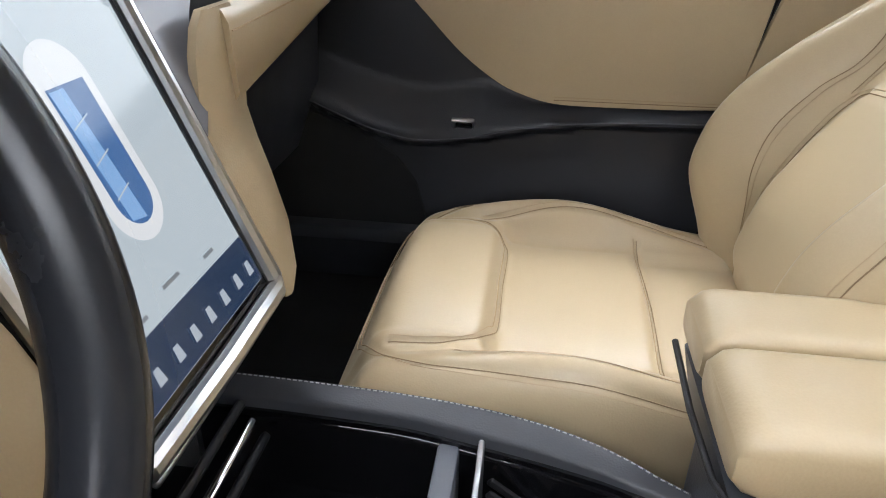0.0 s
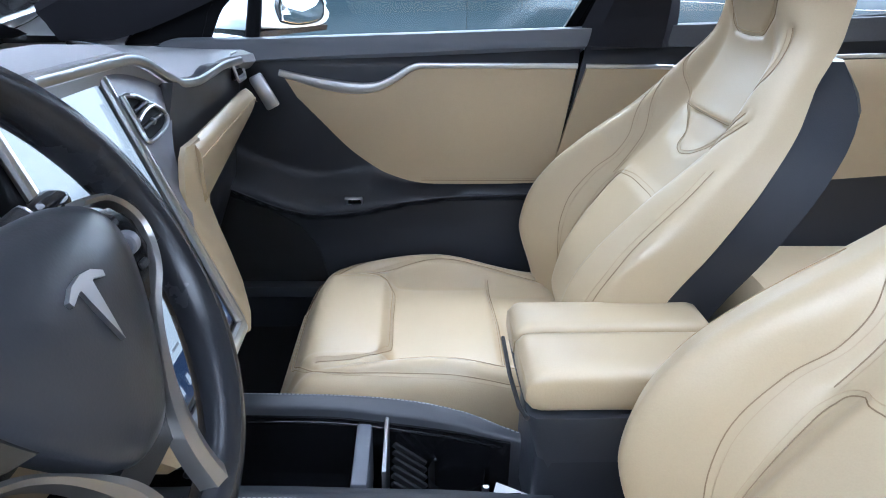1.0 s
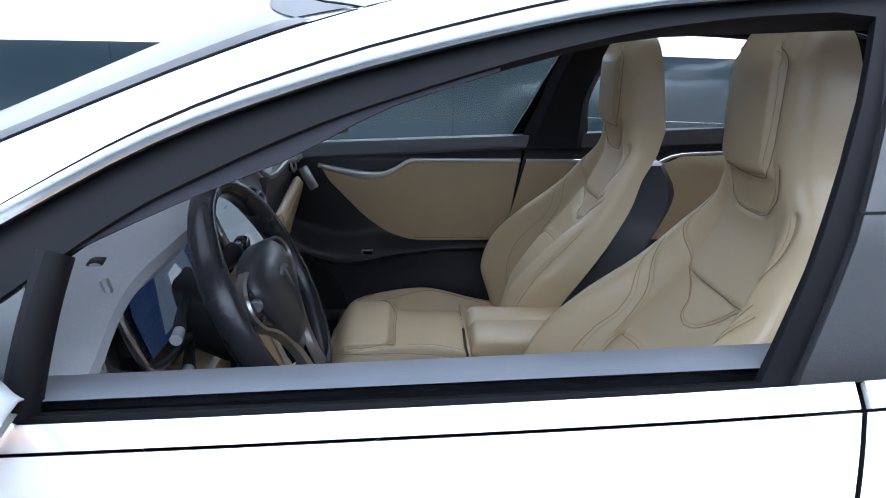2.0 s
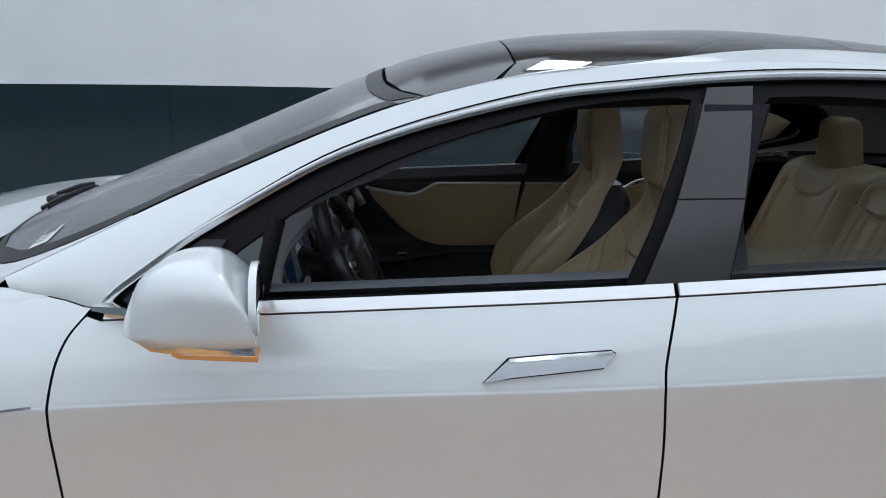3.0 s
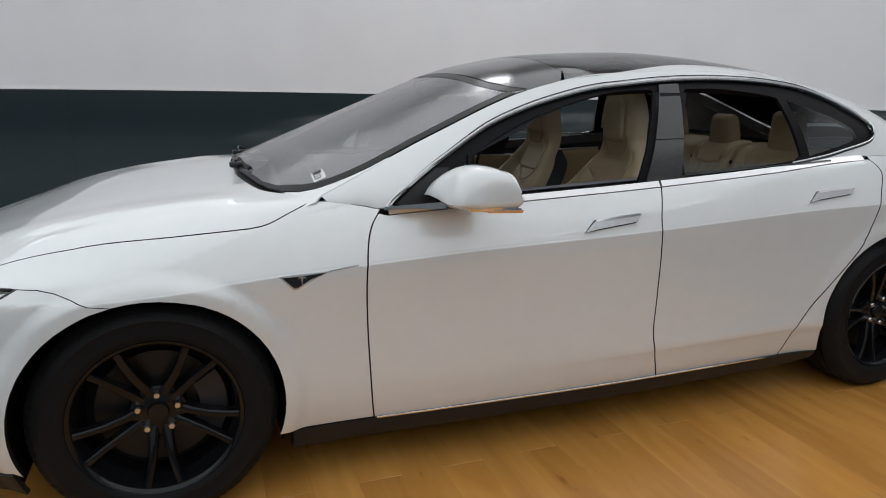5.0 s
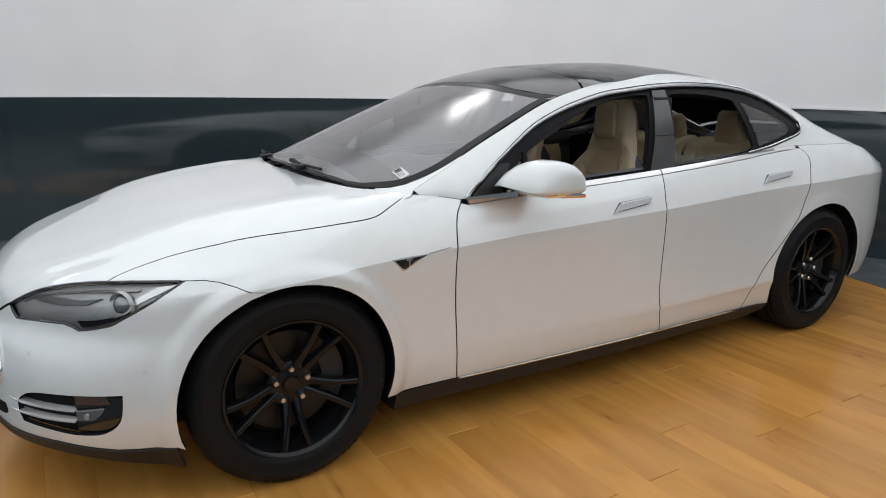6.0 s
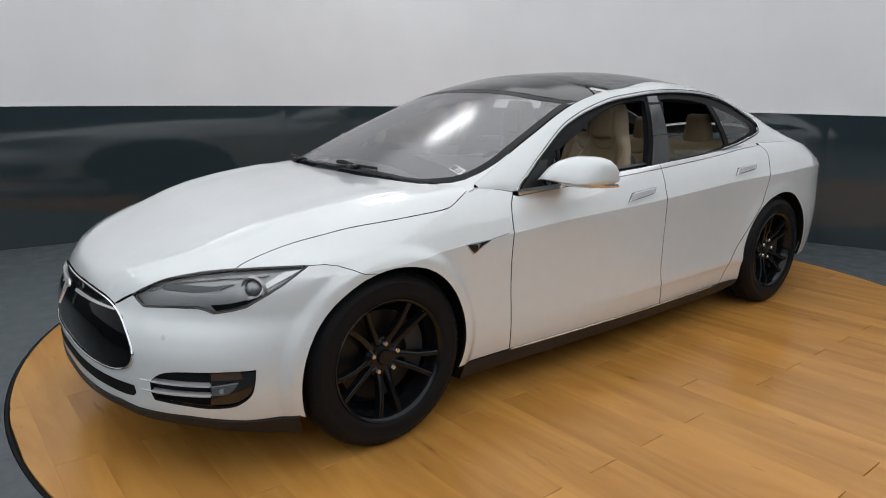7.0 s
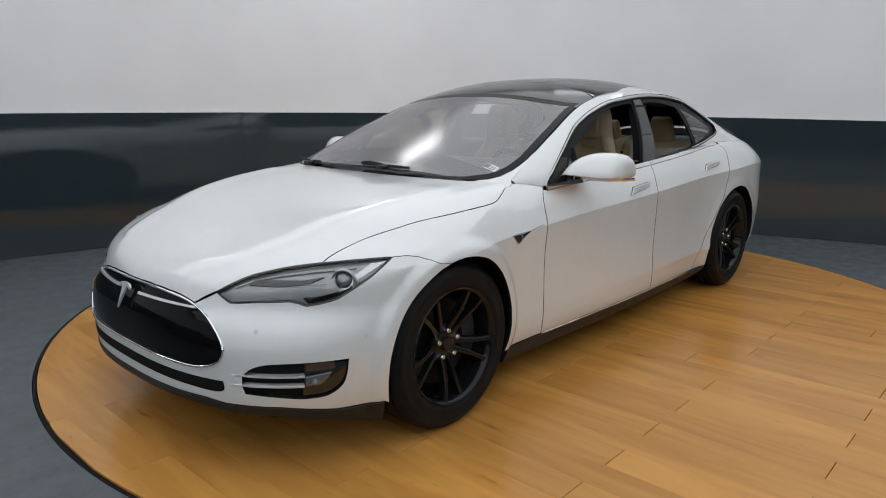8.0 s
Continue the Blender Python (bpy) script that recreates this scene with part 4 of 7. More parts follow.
for mir in (False, True):
    s = 1 if mir else -1
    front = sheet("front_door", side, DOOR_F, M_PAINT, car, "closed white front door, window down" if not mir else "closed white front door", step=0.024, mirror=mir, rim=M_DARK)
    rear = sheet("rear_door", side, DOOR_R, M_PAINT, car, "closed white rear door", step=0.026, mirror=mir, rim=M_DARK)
    for dr, x0, tilt in ((front, 1.388, 0.0), (rear, 2.428, 0.0)):
        dz = 0.805 if x0 < 2 else 0.856
        bar = [(x0, dz + 0.006), (x0 + 0.045, dz + 0.045), (x0 + 0.10, dz + 0.050), (x0 + 0.225, dz + 0.058), (x0 + 0.232, dz + 0.054), (x0 + 0.21, dz + 0.030), (x0 + 0.05, dz + 0.014)]
        grip = shrink(bar, 0.0012)
        # Dark sheet laid on the paint for the shade in the gap round the handle.
        sheet("handle_recess", side, shrink(bar, -0.0018), M_DARK, dr, step=0.012, off=0.0012, depth=0.002, mirror=mir, gap=0)
        sheet("handle_edge", side, bar[1:4] + [(x, z - 0.007) for x, z in bar[3:0:-1]], M_CHROME, dr, step=0.010, off=0.0155, depth=0.004, mirror=mir, gap=0)
        sheet("handle", side, grip, M_GRIP, dr, "bright flush door handle", step=0.010, off=0.013, depth=0.012, mirror=mir, gap=0)
    # black surround, chrome line, pillars
    sheet("window_surround", glass, LINE_TOP + BELT_LOW, M_RUBBER, car, step=0.03, holes=[OPEN_F, OPEN_R, FIXED], off=-0.012, depth=0.012, mirror=mir, gap=0.0)
    line = [Vector(glass(x, r)) for x, r in LINE_TOP]
    line = [Vector((p.x, s * (abs(p.y) + 0.002), p.z)) for p in line]
    tube("window_chrome", line, 0.0080, M_SATIN, car, "chrome strip round the side windows", flat=0.5)
    # Thin dark rod drawn for the shaded gap between paint and chrome.
    gap_ = [Vector(glass(x, r + 0.012 + 0.018 * min(1.0, r))) for x, r in LINE_TOP[2:62]]
    tube("window_gap", [(p.x, s * (abs(p.y) + 0.0008), p.z + 0.0035) for p in gap_], 0.0018, M_DARK, car, flat=0.6, sides=6)
    for a, b in ((0.715, 1.736), (1.746, 2.775)):
        bl = [(a + (b - a) * k / 16, BELTZ(a + (b - a) * k / 16)) for k in range(17)]
        sheet("belt_strip", side, [(x, z + 0.002) for x, z in bl] + [(x, z - 0.0165) for x, z in bl[::-1]], M_HANDLE, front if a < 1 else rear, "chrome belt strip", step=0.012, off=0.003, depth=0.008, mirror=mir, gap=0)
    sheet("pillar_cover", glass, APPLIQUE, M_PILLAR, car, "satin black centre pillar cover", step=0.03, off=0.0, depth=0.02, mirror=mir)
    seam_ = [(1.745 + 0.128 * k / 8, 0.355 - 0.010 * k / 8) for k in range(9)]
    sheet("pillar_seam", glass, seam_ + [(x, r + 0.006) for x, r in seam_[::-1]], M_DARK, car, step=0.02, off=0.0012, depth=0.003, mirror=mir, gap=0)
    sheet("mirror_sail", glass, SAIL, M_TRIM, front, step=0.03, off=-0.004, depth=0.01, mirror=mir, gap=0)
    sheet("quarter_glass", glass, FIXED, M_TINT, car, step=0.04, off=-0.010, depth=0, mirror=mir, gap=0).visible_shadow = False
    g = [(1.845, 0.0), (2.47, 0.0), (2.47, 0.045), (2.268, 0.075), (1.861, 0.157)]
    sheet("window_pane", glass, g, M_CLEAR, rear, "rear window pane, almost all the way down", step=0.04, off=-0.022, depth=0.004, mirror=mir, gap=0).visible_shadow = False
    bar_ = [Vector(glass(0.985 + 0.030 * k / 8, 0.0 + 0.50 * k / 8)) for k in range(9)]
    tube("window_divider", [(p.x, s * (abs(p.y) - 0.022), p.z) for p in bar_], 0.017, M_RUBBER, front, "black divider bar", sides=10, flat=0.9)
    sheet("corner_pane", glass, [(0.897, 0.02), (0.937, 0.32), (1.0, 0.47), (0.99, 0.02)], M_CLEAR, front, "small fixed corner pane", step=0.03, off=-0.014, depth=0, mirror=mir, gap=0).visible_shadow = False
    if mir:
        sheet("window_pane", glass, OPEN_F, M_CLEAR, front, "closed clear window pane", step=0.04, off=-0.016, depth=0, mirror=True, gap=-0.004).visible_shadow = False
    # white roof rail from the pillar's foot to the tail
    PILLAR = [(0.51, 0.9), (0.525, 0.03), (0.55, 0.01), (0.58, 0.01), (0.61, 0.01), (0.64, 0.01), (0.67, 0.01), (0.695, 0.01)] + LINE_TOP + [(2.4, 0.0), (2.6, 0.0), (2.80, 0.0), (3.0, 0.0), (3.3, 0.0), (3.6, 0.0), (3.8, 0.0), (3.82, 0.5), (3.8, 1.0)]
    PILLAR += [(x, 1.0) for x in (3.6, 3.4, 3.2, 3.0, 2.8, 2.6, 2.4, 2.2, 2.0, 1.8, 1.6, 1.45, 1.3, 1.15, 1.0, 0.85, 0.7, 0.6)]
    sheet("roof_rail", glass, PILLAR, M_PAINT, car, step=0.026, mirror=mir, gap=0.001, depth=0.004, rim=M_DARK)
    RAILTOP = [(1.30, 0.644), (1.45, 0.635), (1.66, 0.622), (1.98, 0.540), (2.3, 0.50), (2.6, 0.47), (3.0, 0.46), (3.4, 0.47), (3.8, 0.50)]
    rt = smooth_line([(x, -y) for x, y in RAILTOP], 4)
    sheet("roof_side", roof, rt + [(x, -RAILY(x)) for x in (3.8, 3.6, 3.4, 3.2, 3.0, 2.8, 2.6, 2.4, 2.2, 2.0, 1.8, 1.6, 1.45)], M_PAINT, car, step=0.03, mirror=mir, gap=0.0, depth=0.006)
    # mirror
    secs = []
    OUT = [(0.840, 0.960), (0.845, 0.985), (0.866, 1.030), (0.895, 1.058), (0.930, 1.068), (0.975, 1.067), (1.005, 1.052), (1.028, 1.020), (1.040, 0.985), (1.046, 0.955), (1.03, 0.944), (0.95, 0.941), (0.87, 0.946)]
    OUT = smooth_line(OUT + OUT[:1], 3)[:-1]
    for y, k, fx in ((0.822, 0.14, 0.75), (0.832, 0.36, 0.75), (0.855, 0.58, 0.70), (0.888, 0.77, 0.60), (0.93, 0.91, 0.40), (0.97, 0.99, 0.18), (1.03, 1.0, 0.0), (1.06, 0.96, -0.10), (1.085, 0.85, -0.3), (1.097, 0.62, -0.5), (1.10, 0.35, -0.7)):
        cx, cz = 0.965, 1.003
        cz2 = 0.985 if fx < 0 else 0.950 + 0.035 * k
        kx = k if fx < 0 else 1.0 + 0.14 * (1 - k) * (1.0 if y > 0.85 else 0.3)
        secs.append([(1.046 + (x - 1.046) * (kx if x < 1.03 else 1) * (1.0 - 0.12 * max(0, -fx)), s * y, cz2 + (z - cz2) * k) for x, z in OUT])
    mirror_ob = loft("side_mirror", secs, M_PAINT, car, "white door mirror with an amber repeater")
    if mir:
        mirror_ob.matrix_basis = pose(0.97, 0.985, 0.0, 0, 0, -30) @ pose(-0.95, -0.96, 0)
    gl = [(1.0455, s * y, z) for y, z in smooth_line([(0.915, 0.965), (0.912, 1.0), (0.93, 1.035), (0.98, 1.048), (1.04, 1.04), (1.075, 1.01), (1.078, 0.975), (1.05, 0.958), (0.97, 0.955), (0.915, 0.965)], 3)[:-1]]
    loft("mirror_rim", [[(1.036, y * 1.0, z) for _, y, z in gl], [(1.0475, y, z) for _, y, z in gl]], M_GLOSSBLACK if mir else M_PAINT, mirror_ob)
    loft("mirror_glass", [[(1.0477, s * 0.995 + (y - s * 0.995) * 0.92, 1.0 + (z - 1.0) * 0.92) for _, y, z in gl], [(1.0486, s * 0.995 + (y - s * 0.995) * 0.9, 1.0 + (z - 1.0) * 0.9) for _, y, z in gl]], M_MIRROR, mirror_ob)
    strip = []
    for k in range(13):
        y = 0.835 + 0.260 * k / 12
        xf = 0.845 + 0.03 * (abs(y - 0.97) / 0.1) ** 2 + (0.06 if y > 1.08 else 0)
        strip.append([(xf - 0.004, s * y, 0.957), (1.044, s * y, 0.949), (1.040, s * y, 0.936), (xf + 0.016, s * y, 0.942)])
    loft("repeater", strip, M_TRIM if mir else M_CHROME, mirror_ob, "bright strip with amber lens")
    lens = [[(x0_, s * y, z_) for x0_, z_ in ((0.930, 0.946), (1.0488, 0.944), (1.0470, 0.9355), (0.940, 0.9405))] for y in (1.06, 1.075, 1.090, 1.0965)]
    if not mir:
        loft("turn_lens", lens, M_AMBER, mirror_ob)
    if not mir:
        for ob in [mirror_ob, *mirror_ob.children]:
            for v in ob.data.vertices:
                v.co.x += 0.18 * (abs(v.co.y) - 1.075) * smoothstep(0.88, 1.046, v.co.x)
    arm = []
    for k in range(7):
        t = k / 6
        x, y, z = 0.705 + 0.21 * t, 0.828 + 0.085 * t, 0.922 + 0.016 * t
        w, h = 0.008 + 0.034 * t, 0.0045 + 0.006 * t
        arm.append([(x - w, s * (y + 0.01), z - h), (x + w, s * (y - 0.03), z - h), (x + w, s * (y - 0.03), z + h), (x - w, s * (y + 0.01), z + h)])
    loft("mirror_arm", arm, M_CHROME, mirror_ob, "bright mirror arm")

# windscreen, roof glass and hatch
COWL = [(0.29, 0.0), (0.30, -0.25), (0.345, -0.50), (0.42, -0.67), (0.485, -0.760), (0.51, -0.770)]
FOOT = [(0.385, -0.592), (0.415, -0.648), (0.455, -0.690), (0.505, -0.719), (0.56, -0.733), (0.62, -0.738), (0.68, -0.738)]
WIND_HALF = COWL[:3] + FOOT + [(x, -RAILY(x) + 0.004) for x in (0.74, 0.80, 0.9, 1.0, 1.1, 1.2, 1.29)]
HEAD = [(1.285, -0.643), (1.235, -0.57), (1.20, -0.452), (1.185, -0.25), (1.18, 0.0)]
WIND_IN = shrink(WIND_HALF + smooth_line(HEAD, 4) + [(x, -y) for x, y in (WIND_HALF + HEAD)[::-1] if y < 0], 0.0)
sheet("windscreen", roof, WIND_IN, M_WIND, car, "large raked windscreen", step=0.04, depth=0, gap=0.004).visible_shadow = False
sheet("windscreen_border", roof, WIND_IN, M_FRIT, car, step=0.03, holes=[[(x - (0.022 if x < 0.6 and abs(y) < 0.6 else 0.0), y) for x, y in shrink(WIND_IN, 0.045)]], depth=0, off=0.0015, gap=0.004)
for mir in (False, True):
    sheet("pillar_foot", roof, FOOT[1:] + [(0.74, -RAILY(0.74) + 0.004)] + [(x, -RAILY(x) - 0.002) for x in (0.74, 0.68, 0.62, 0.56, 0.51)] + [(0.490, -0.790), (0.455, -0.786), (0.425, -0.735)], M_PAINT, car, step=0.02, off=0.001, depth=0.006, mirror=mir, gap=0)
R1 = HEAD + [(x, -y) for x, y in HEAD[::-1] if y < 0]
FRONTROOF = R1 + [(1.30, 0.643), (1.42, 0.637), (1.47, 0.55), (1.475, 0.0), (1.47, -0.55), (1.42, -0.637), (1.30, -0.643)]
sheet("roof_header", roof, FRONTROOF, M_ROOFGLASS, car, "black glass roof header", step=0.04, depth=0.006)
MIDROOF = [(1.475, 0.0), (1.47, -0.55), (1.43, -0.637), (1.66, -0.622), (1.98, -0.540), (2.20, -0.52), (2.22, 0.0)]
sheet("sunroof", roof, MIDROOF + [(x, -y) for x, y in MIDROOF[::-1] if y < 0], M_ROOFPANE, car, "black glass panorama roof", step=0.04, depth=0.006)
REARROOF = [(2.22, 0.0), (2.20, -0.52), (2.3, -0.50), (2.6, -0.47), (2.72, -0.465), (2.74, 0.0)]
sheet("roof_rear", roof, REARROOF + [(x, -y) for x, y in REARROOF[::-1] if y < 0], M_ROOFPANE, car, "black glass rear roof panel", step=0.04, depth=0.006)
HATCH = [(2.74, 0.0), (2.72, -0.465), (3.0, -0.46), (3.4, -0.47), (3.62, -0.48), (3.66, 0.0)]
sheet("hatch_glass", roof, HATCH + [(x, -y) for x, y in HATCH[::-1] if y < 0], M_TINT, car, "tinted rear glass", step=0.04, depth=0).visible_shadow = False
DECK = [(3.66, 0.0), (3.62, -0.48), (3.76, -0.50), (3.84, -0.42), (3.88, 0.0)]
sheet("tail_deck", roof, DECK + [(x, -y) for x, y in DECK[::-1] if y < 0], M_PAINT, car, step=0.04, depth=0.01)
for mir in (False, True):
    sheet("tail_light", side, [(inv_u(x, z), z) for x, z in ((3.63, 0.885), (3.72, 0.895), (3.84, 0.89), (3.90, 0.86), (3.90, 0.77), (3.80, 0.765), (3.68, 0.775), (3.63, 0.80))], material("tail_red", (0.10, 0.008, 0.01), 0.1, coat=1.0), car, "dark red tail lamp", step=0.03, off=0.004, depth=0.006, mirror=mir, gap=0)

# cowl and wipers
sheet("cowl", roof, [(x - 0.10, y * 1.0) for x, y in COWL] + [(x - 0.10, -y) for x, y in COWL[::-1] if y < 0][:] + [(x + 0.02, -y) for x, y in COWL if y < 0] + [(x + 0.02, y) for x, y in COWL[::-1]],
      M_TRIM, car, "black cowl below the windscreen", step=0.04, off=-0.022, depth=0, gap=0)
for pts in ([(0.335, -0.30), (0.318, -0.15), (0.315, 0.02)], [(0.34, 0.40), (0.365, 0.50), (0.40, 0.60)]):
    line = [Vector(roof(x, y)) + Vector((0, 0, 0.010)) for x, y in smooth_line(pts, 5)]
    wiper = tube("wiper", line, 0.006, M_TRIM, car, "black windscreen wiper", flat=0.7)
    line = [Vector(roof(x + 0.009, y * 0.98 + 0.005)) + Vector((0, 0, 0.004)) for x, y in smooth_line(pts, 5)]
    tube("wiper_blade", line, 0.0045, M_RUBBER, wiper, flat=0.6)
    q = Vector(roof(pts[1][0] - 0.02, pts[1][1]))
    part("wiper_pivot", box_bm(0.05, 0.045, 0.022, 0.009, 3, Matrix.Translation(q + Vector((0, 0, 0.012)))), M_TRIM, wiper)
    tube("wiper_arm", [q + Vector((0, 0, 0.022)), q + Vector((0.012, 0.10, 0.030)), Vector(roof(*pts[2])) + Vector((0, 0, 0.016))], [0.009, 0.007, 0.005], M_TRIM, wiper, flat=0.6)

# inspection sticker on the glass
STICK = [(0.508, -0.676), (0.508, -0.603), (0.548, -0.603), (0.548, -0.676)]
stick = sheet("sticker", roof, STICK, material("sticker_white", (0.75, 0.76, 0.76), 0.5), car, "small white inspection sticker", step=0.02, off=0.002, depth=0, gap=0)
for a, b in ((-0.622, -0.617), (-0.630, -0.625), (-0.614, -0.608)):
    sheet("sticker_bar", roof, [(0.514, a), (0.514, b), (0.542, b), (0.542, a)], M_FRIT, stick, step=0.02, off=0.0035, depth=0, gap=0)
words = bpy.data.curves.new("sticker_digits", "FONT")
words.body, words.size = "23", 0.030
tmp = new("sticker_digits", words)
bpy.context.view_layer.update()
digits = bpy.data.meshes.new_from_object(tmp.evaluated_get(bpy.context.evaluated_depsgraph_get()))
bpy.data.objects.remove(tmp)
for v in digits.vertices:
    px, py = v.co.x, v.co.y
    q = Vector(roof(0.514 + py * 1.05, -0.636 - px))
    v.co = q + normal_of(roof, 0.53, -0.65) * 0.0038 * (1 if normal_of(roof, 0.53, -0.65).z > 0 else -1)
digits.materials.append(M_FRIT)
put("sticker_digits", digits, stick)


# ---- wheels ----
def make_wheel():
    """A wheel round the y axis, its face towards -y."""
    wheel = new("wheel")
    bm = bmesh.new()
    prof = [(0.236, -0.100), (0.246, -0.110), (0.256, -0.112), (0.260, -0.1145), (0.266, -0.1135), (0.285, -0.115), (0.300, -0.113), (0.303, -0.1145), (0.308, -0.112), (0.322, -0.104), (0.334, -0.093), (0.342, -0.082)]
    for y0 in (-0.066, -0.022, 0.022, 0.066):
        prof += [(0.3455, y0 - 0.008), (0.3455, y0 - 0.0045), (0.338, y0 - 0.004), (0.338, y0 + 0.004), (0.3455, y0 + 0.0045), (0.3455, y0 + 0.008)]
    prof += [(0.342, 0.084), (0.330, 0.100), (0.30, 0.112), (0.25, 0.108), (0.236, 0.10)]
    lathe(bm, prof, 96)
    tyre = part("tyre", bm, M_TYRE, wheel, "black road tyre", 50)
    bm = bmesh.new()
    for k in range(72):
        a = 2 * math.pi * k / 72
        b = box_bm(0.004, 0.018, 0.016, 0, 1, pose(0, 0, 0, 0, -math.degrees(a), 0) @ pose(0.3315, -0.0945, 0, 0, 0, -44))
        me = bpy.data.meshes.new("tmp")
        b.to_mesh(me)
        b.free()
        bm.from_mesh(me)
        bpy.data.meshes.remove(me)
    part("tread_lug", bm, M_TYRE, tyre)
    bm = bmesh.new()
    lathe(bm, [(0.240, -0.102), (0.245, -0.106), (0.241, -0.111), (0.233, -0.108), (0.226, -0.098), (0.222, -0.080), (0.214, -0.060), (0.208, 0.0), (0.206, 0.09), (0.236, 0.10)], 72)
    part("rim", bm, M_RIM, wheel, "gloss black alloy rim", 40)
    for k in range(5):
        for sgn in (-1, 1):
            bm = bmesh.new()
            rows = []
            for r, off, w, yf, d in ((0.048, 0.018, 0.018, -0.050, 0.030), (0.09, 0.0205, 0.0135, -0.064, 0.030), (0.14, 0.027, 0.0120, -0.080, 0.030), (0.19, 0.038, 0.0115, -0.092, 0.028), (0.218, 0.046, 0.0125, -0.098, 0.024), (0.236, 0.049, 0.017, -0.102, 0.018)):
                c = off * sgn
                rows.append([bm.verts.new(v) for v in ((r, yf + d, c - w * 1.15), (r, yf + 0.010, c - w), (r, yf + 0.002, c - w * 0.80), (r, yf - 0.001, c - w * 0.35), (r, yf - 0.001, c + w * 0.35), (r, yf + 0.002, c + w * 0.80), (r, yf + 0.010, c + w), (r, yf + d, c + w * 1.15))])
            for a, b in zip(rows, rows[1:]):
                for i in range(8):
                    bm.faces.new((a[i], a[(i + 1) % 8], b[(i + 1) % 8], b[i]))
            bm.faces.new(rows[0])
            bm.faces.new(rows[-1])
            bmesh.ops.transform(bm, matrix=pose(0, 0, 0, 0, 90 + 72 * k, 0), verts=bm.verts)
            part("spoke", bm, M_RIM, wheel)
    bm = bmesh.new()
    lathe(bm, [(0.0002, -0.066), (0.027, -0.065), (0.030, -0.060), (0.032, -0.053), (0.060, -0.050), (0.078, -0.044), (0.083, -0.030), (0.083, 0.0)], 40)
    part("hub", bm, M_RIM, wheel, "black hub with a centre cap")
    for k in range(5):
        a = radians(90 + 72 * k)
        bm = bmesh.new()
        lathe(bm, [(0.0002, -0.072), (0.0085, -0.072), (0.0115, -0.067), (0.0125, -0.052), (0.0140, -0.046)], 6)
        bmesh.ops.translate(bm, verts=bm.verts, vec=(0.0575 * math.cos(a), 0, 0.0575 * math.sin(a)))
        part("wheel_nut", bm, M_NUT, wheel, "bare steel wheel nut", 20)
    bm = bmesh.new()
    lathe(bm, [(0.07, -0.008), (0.085, -0.012), (0.177, -0.012), (0.1775, 0.010), (0.07, 0.010)], 56)
    part("brake_disc", bm, M_DISC, wheel)
    bm = bmesh.new()
    pts = arc(0, 0, 0.197, -32, 32, 10) + arc(0, 0, 0.118, 32, -32, 10)
    f = bm.faces.new([bm.verts.new((x, -0.036, z)) for x, z in pts])
    e = bmesh.ops.extrude_face_region(bm, geom=[f])
    bmesh.ops.translate(bm, verts=[v for v in e["geom"] if isinstance(v, bmesh.types.BMVert)], vec=(0, 0.06, 0))
    part("brake_caliper", bm, M_CALIPER, wheel, "dark grey brake caliper")
    bm = bmesh.new()
    lathe(bm, [(0.003, -0.118), (0.0035, -0.100), (0.0045, -0.09)], 8)
    bmesh.ops.translate(bm, verts=bm.verts, vec=(0.150, 0.015, 0.165))
    part("tyre_valve", bm, M_NUT, wheel)
    bm = bmesh.new()
    lathe(bm, [(0.0002, 0.02), (0.205, 0.02), (0.205, 0.06), (0.0002, 0.06)], 40)
    part("brake_shield", bm, M_EDGE, wheel)
    return wheel


first = make_wheel()
first.parent = car
first.matrix_basis = pose(-0.005, -0.795, 0.346)
tagged(first, "black five-twin-spoke alloy wheel with road tyre")
for x, y, rz in ((2.955, -0.795, 0), (-0.005, 0.795, 180), (2.955, 0.795, 180)):
    w = copy_thing(first, pose(x, y, 0.346, 0, 17 if x > 1 else 0, rz))
    w.parent = car



# ---- interior ----
M_LEATHER = material("beige_leather", (0.455, 0.353, 0.216), 0.34, grain=0.03, grain_scale=500, leather=0.055, rough_var=0.04, coat=0.12, coat_rough=0.28)
M_STITCH = material("seam_thread", (0.43, 0.325, 0.20), 0.8)
# Darker leather tone for lines in the seam folds: the crease's shade as colour.
M_SEAM = material("seam_fold_shade", (0.28, 0.205, 0.125), 0.9, spec=0.1)
M_GRILLE = material("speaker_cover", (0.011, 0.011, 0.012), 0.7, bump=0.8, bump_scale=1800)
M_RAIL = material("console_leather", (0.040, 0.042, 0.048), 0.42, leather=0.07, rough_var=0.05)
M_TRAY = material("tray_gloss", (0.006, 0.006, 0.007), 0.16, spec=0.4)
M_BLACKLEATHER = material("black_leather", (0.019, 0.0198, 0.023), 0.25, leather=0.035, rough_var=0.05, spec=0.4)
M_DARKSOFT = material("dark_soft_trim", (0.024, 0.025, 0.030), 0.38, leather=0.08, rough_var=0.05)
M_GREYSOFT = material("soft_grey_trim", (0.070, 0.072, 0.080), 0.55, leather=0.1, grain=0.08, grain_scale=300)
M_LEDGE = material("ledge_trim", (0.12, 0.127, 0.145), 0.42, leather=0.06)
M_SPOKE = material("spoke_silver", (0.36, 0.345, 0.33), 0.30, 0.9)
M_PAD = material("smooth_black_pad", (0.029, 0.030, 0.034), 0.33, leather=0.03, rough_var=0.05, spec=0.4)
M_DASHTOP = material("dash_top_grey", (0.29, 0.292, 0.305), 0.42, leather=0.10, grain=0.06, grain_scale=300, sheen=0.1)
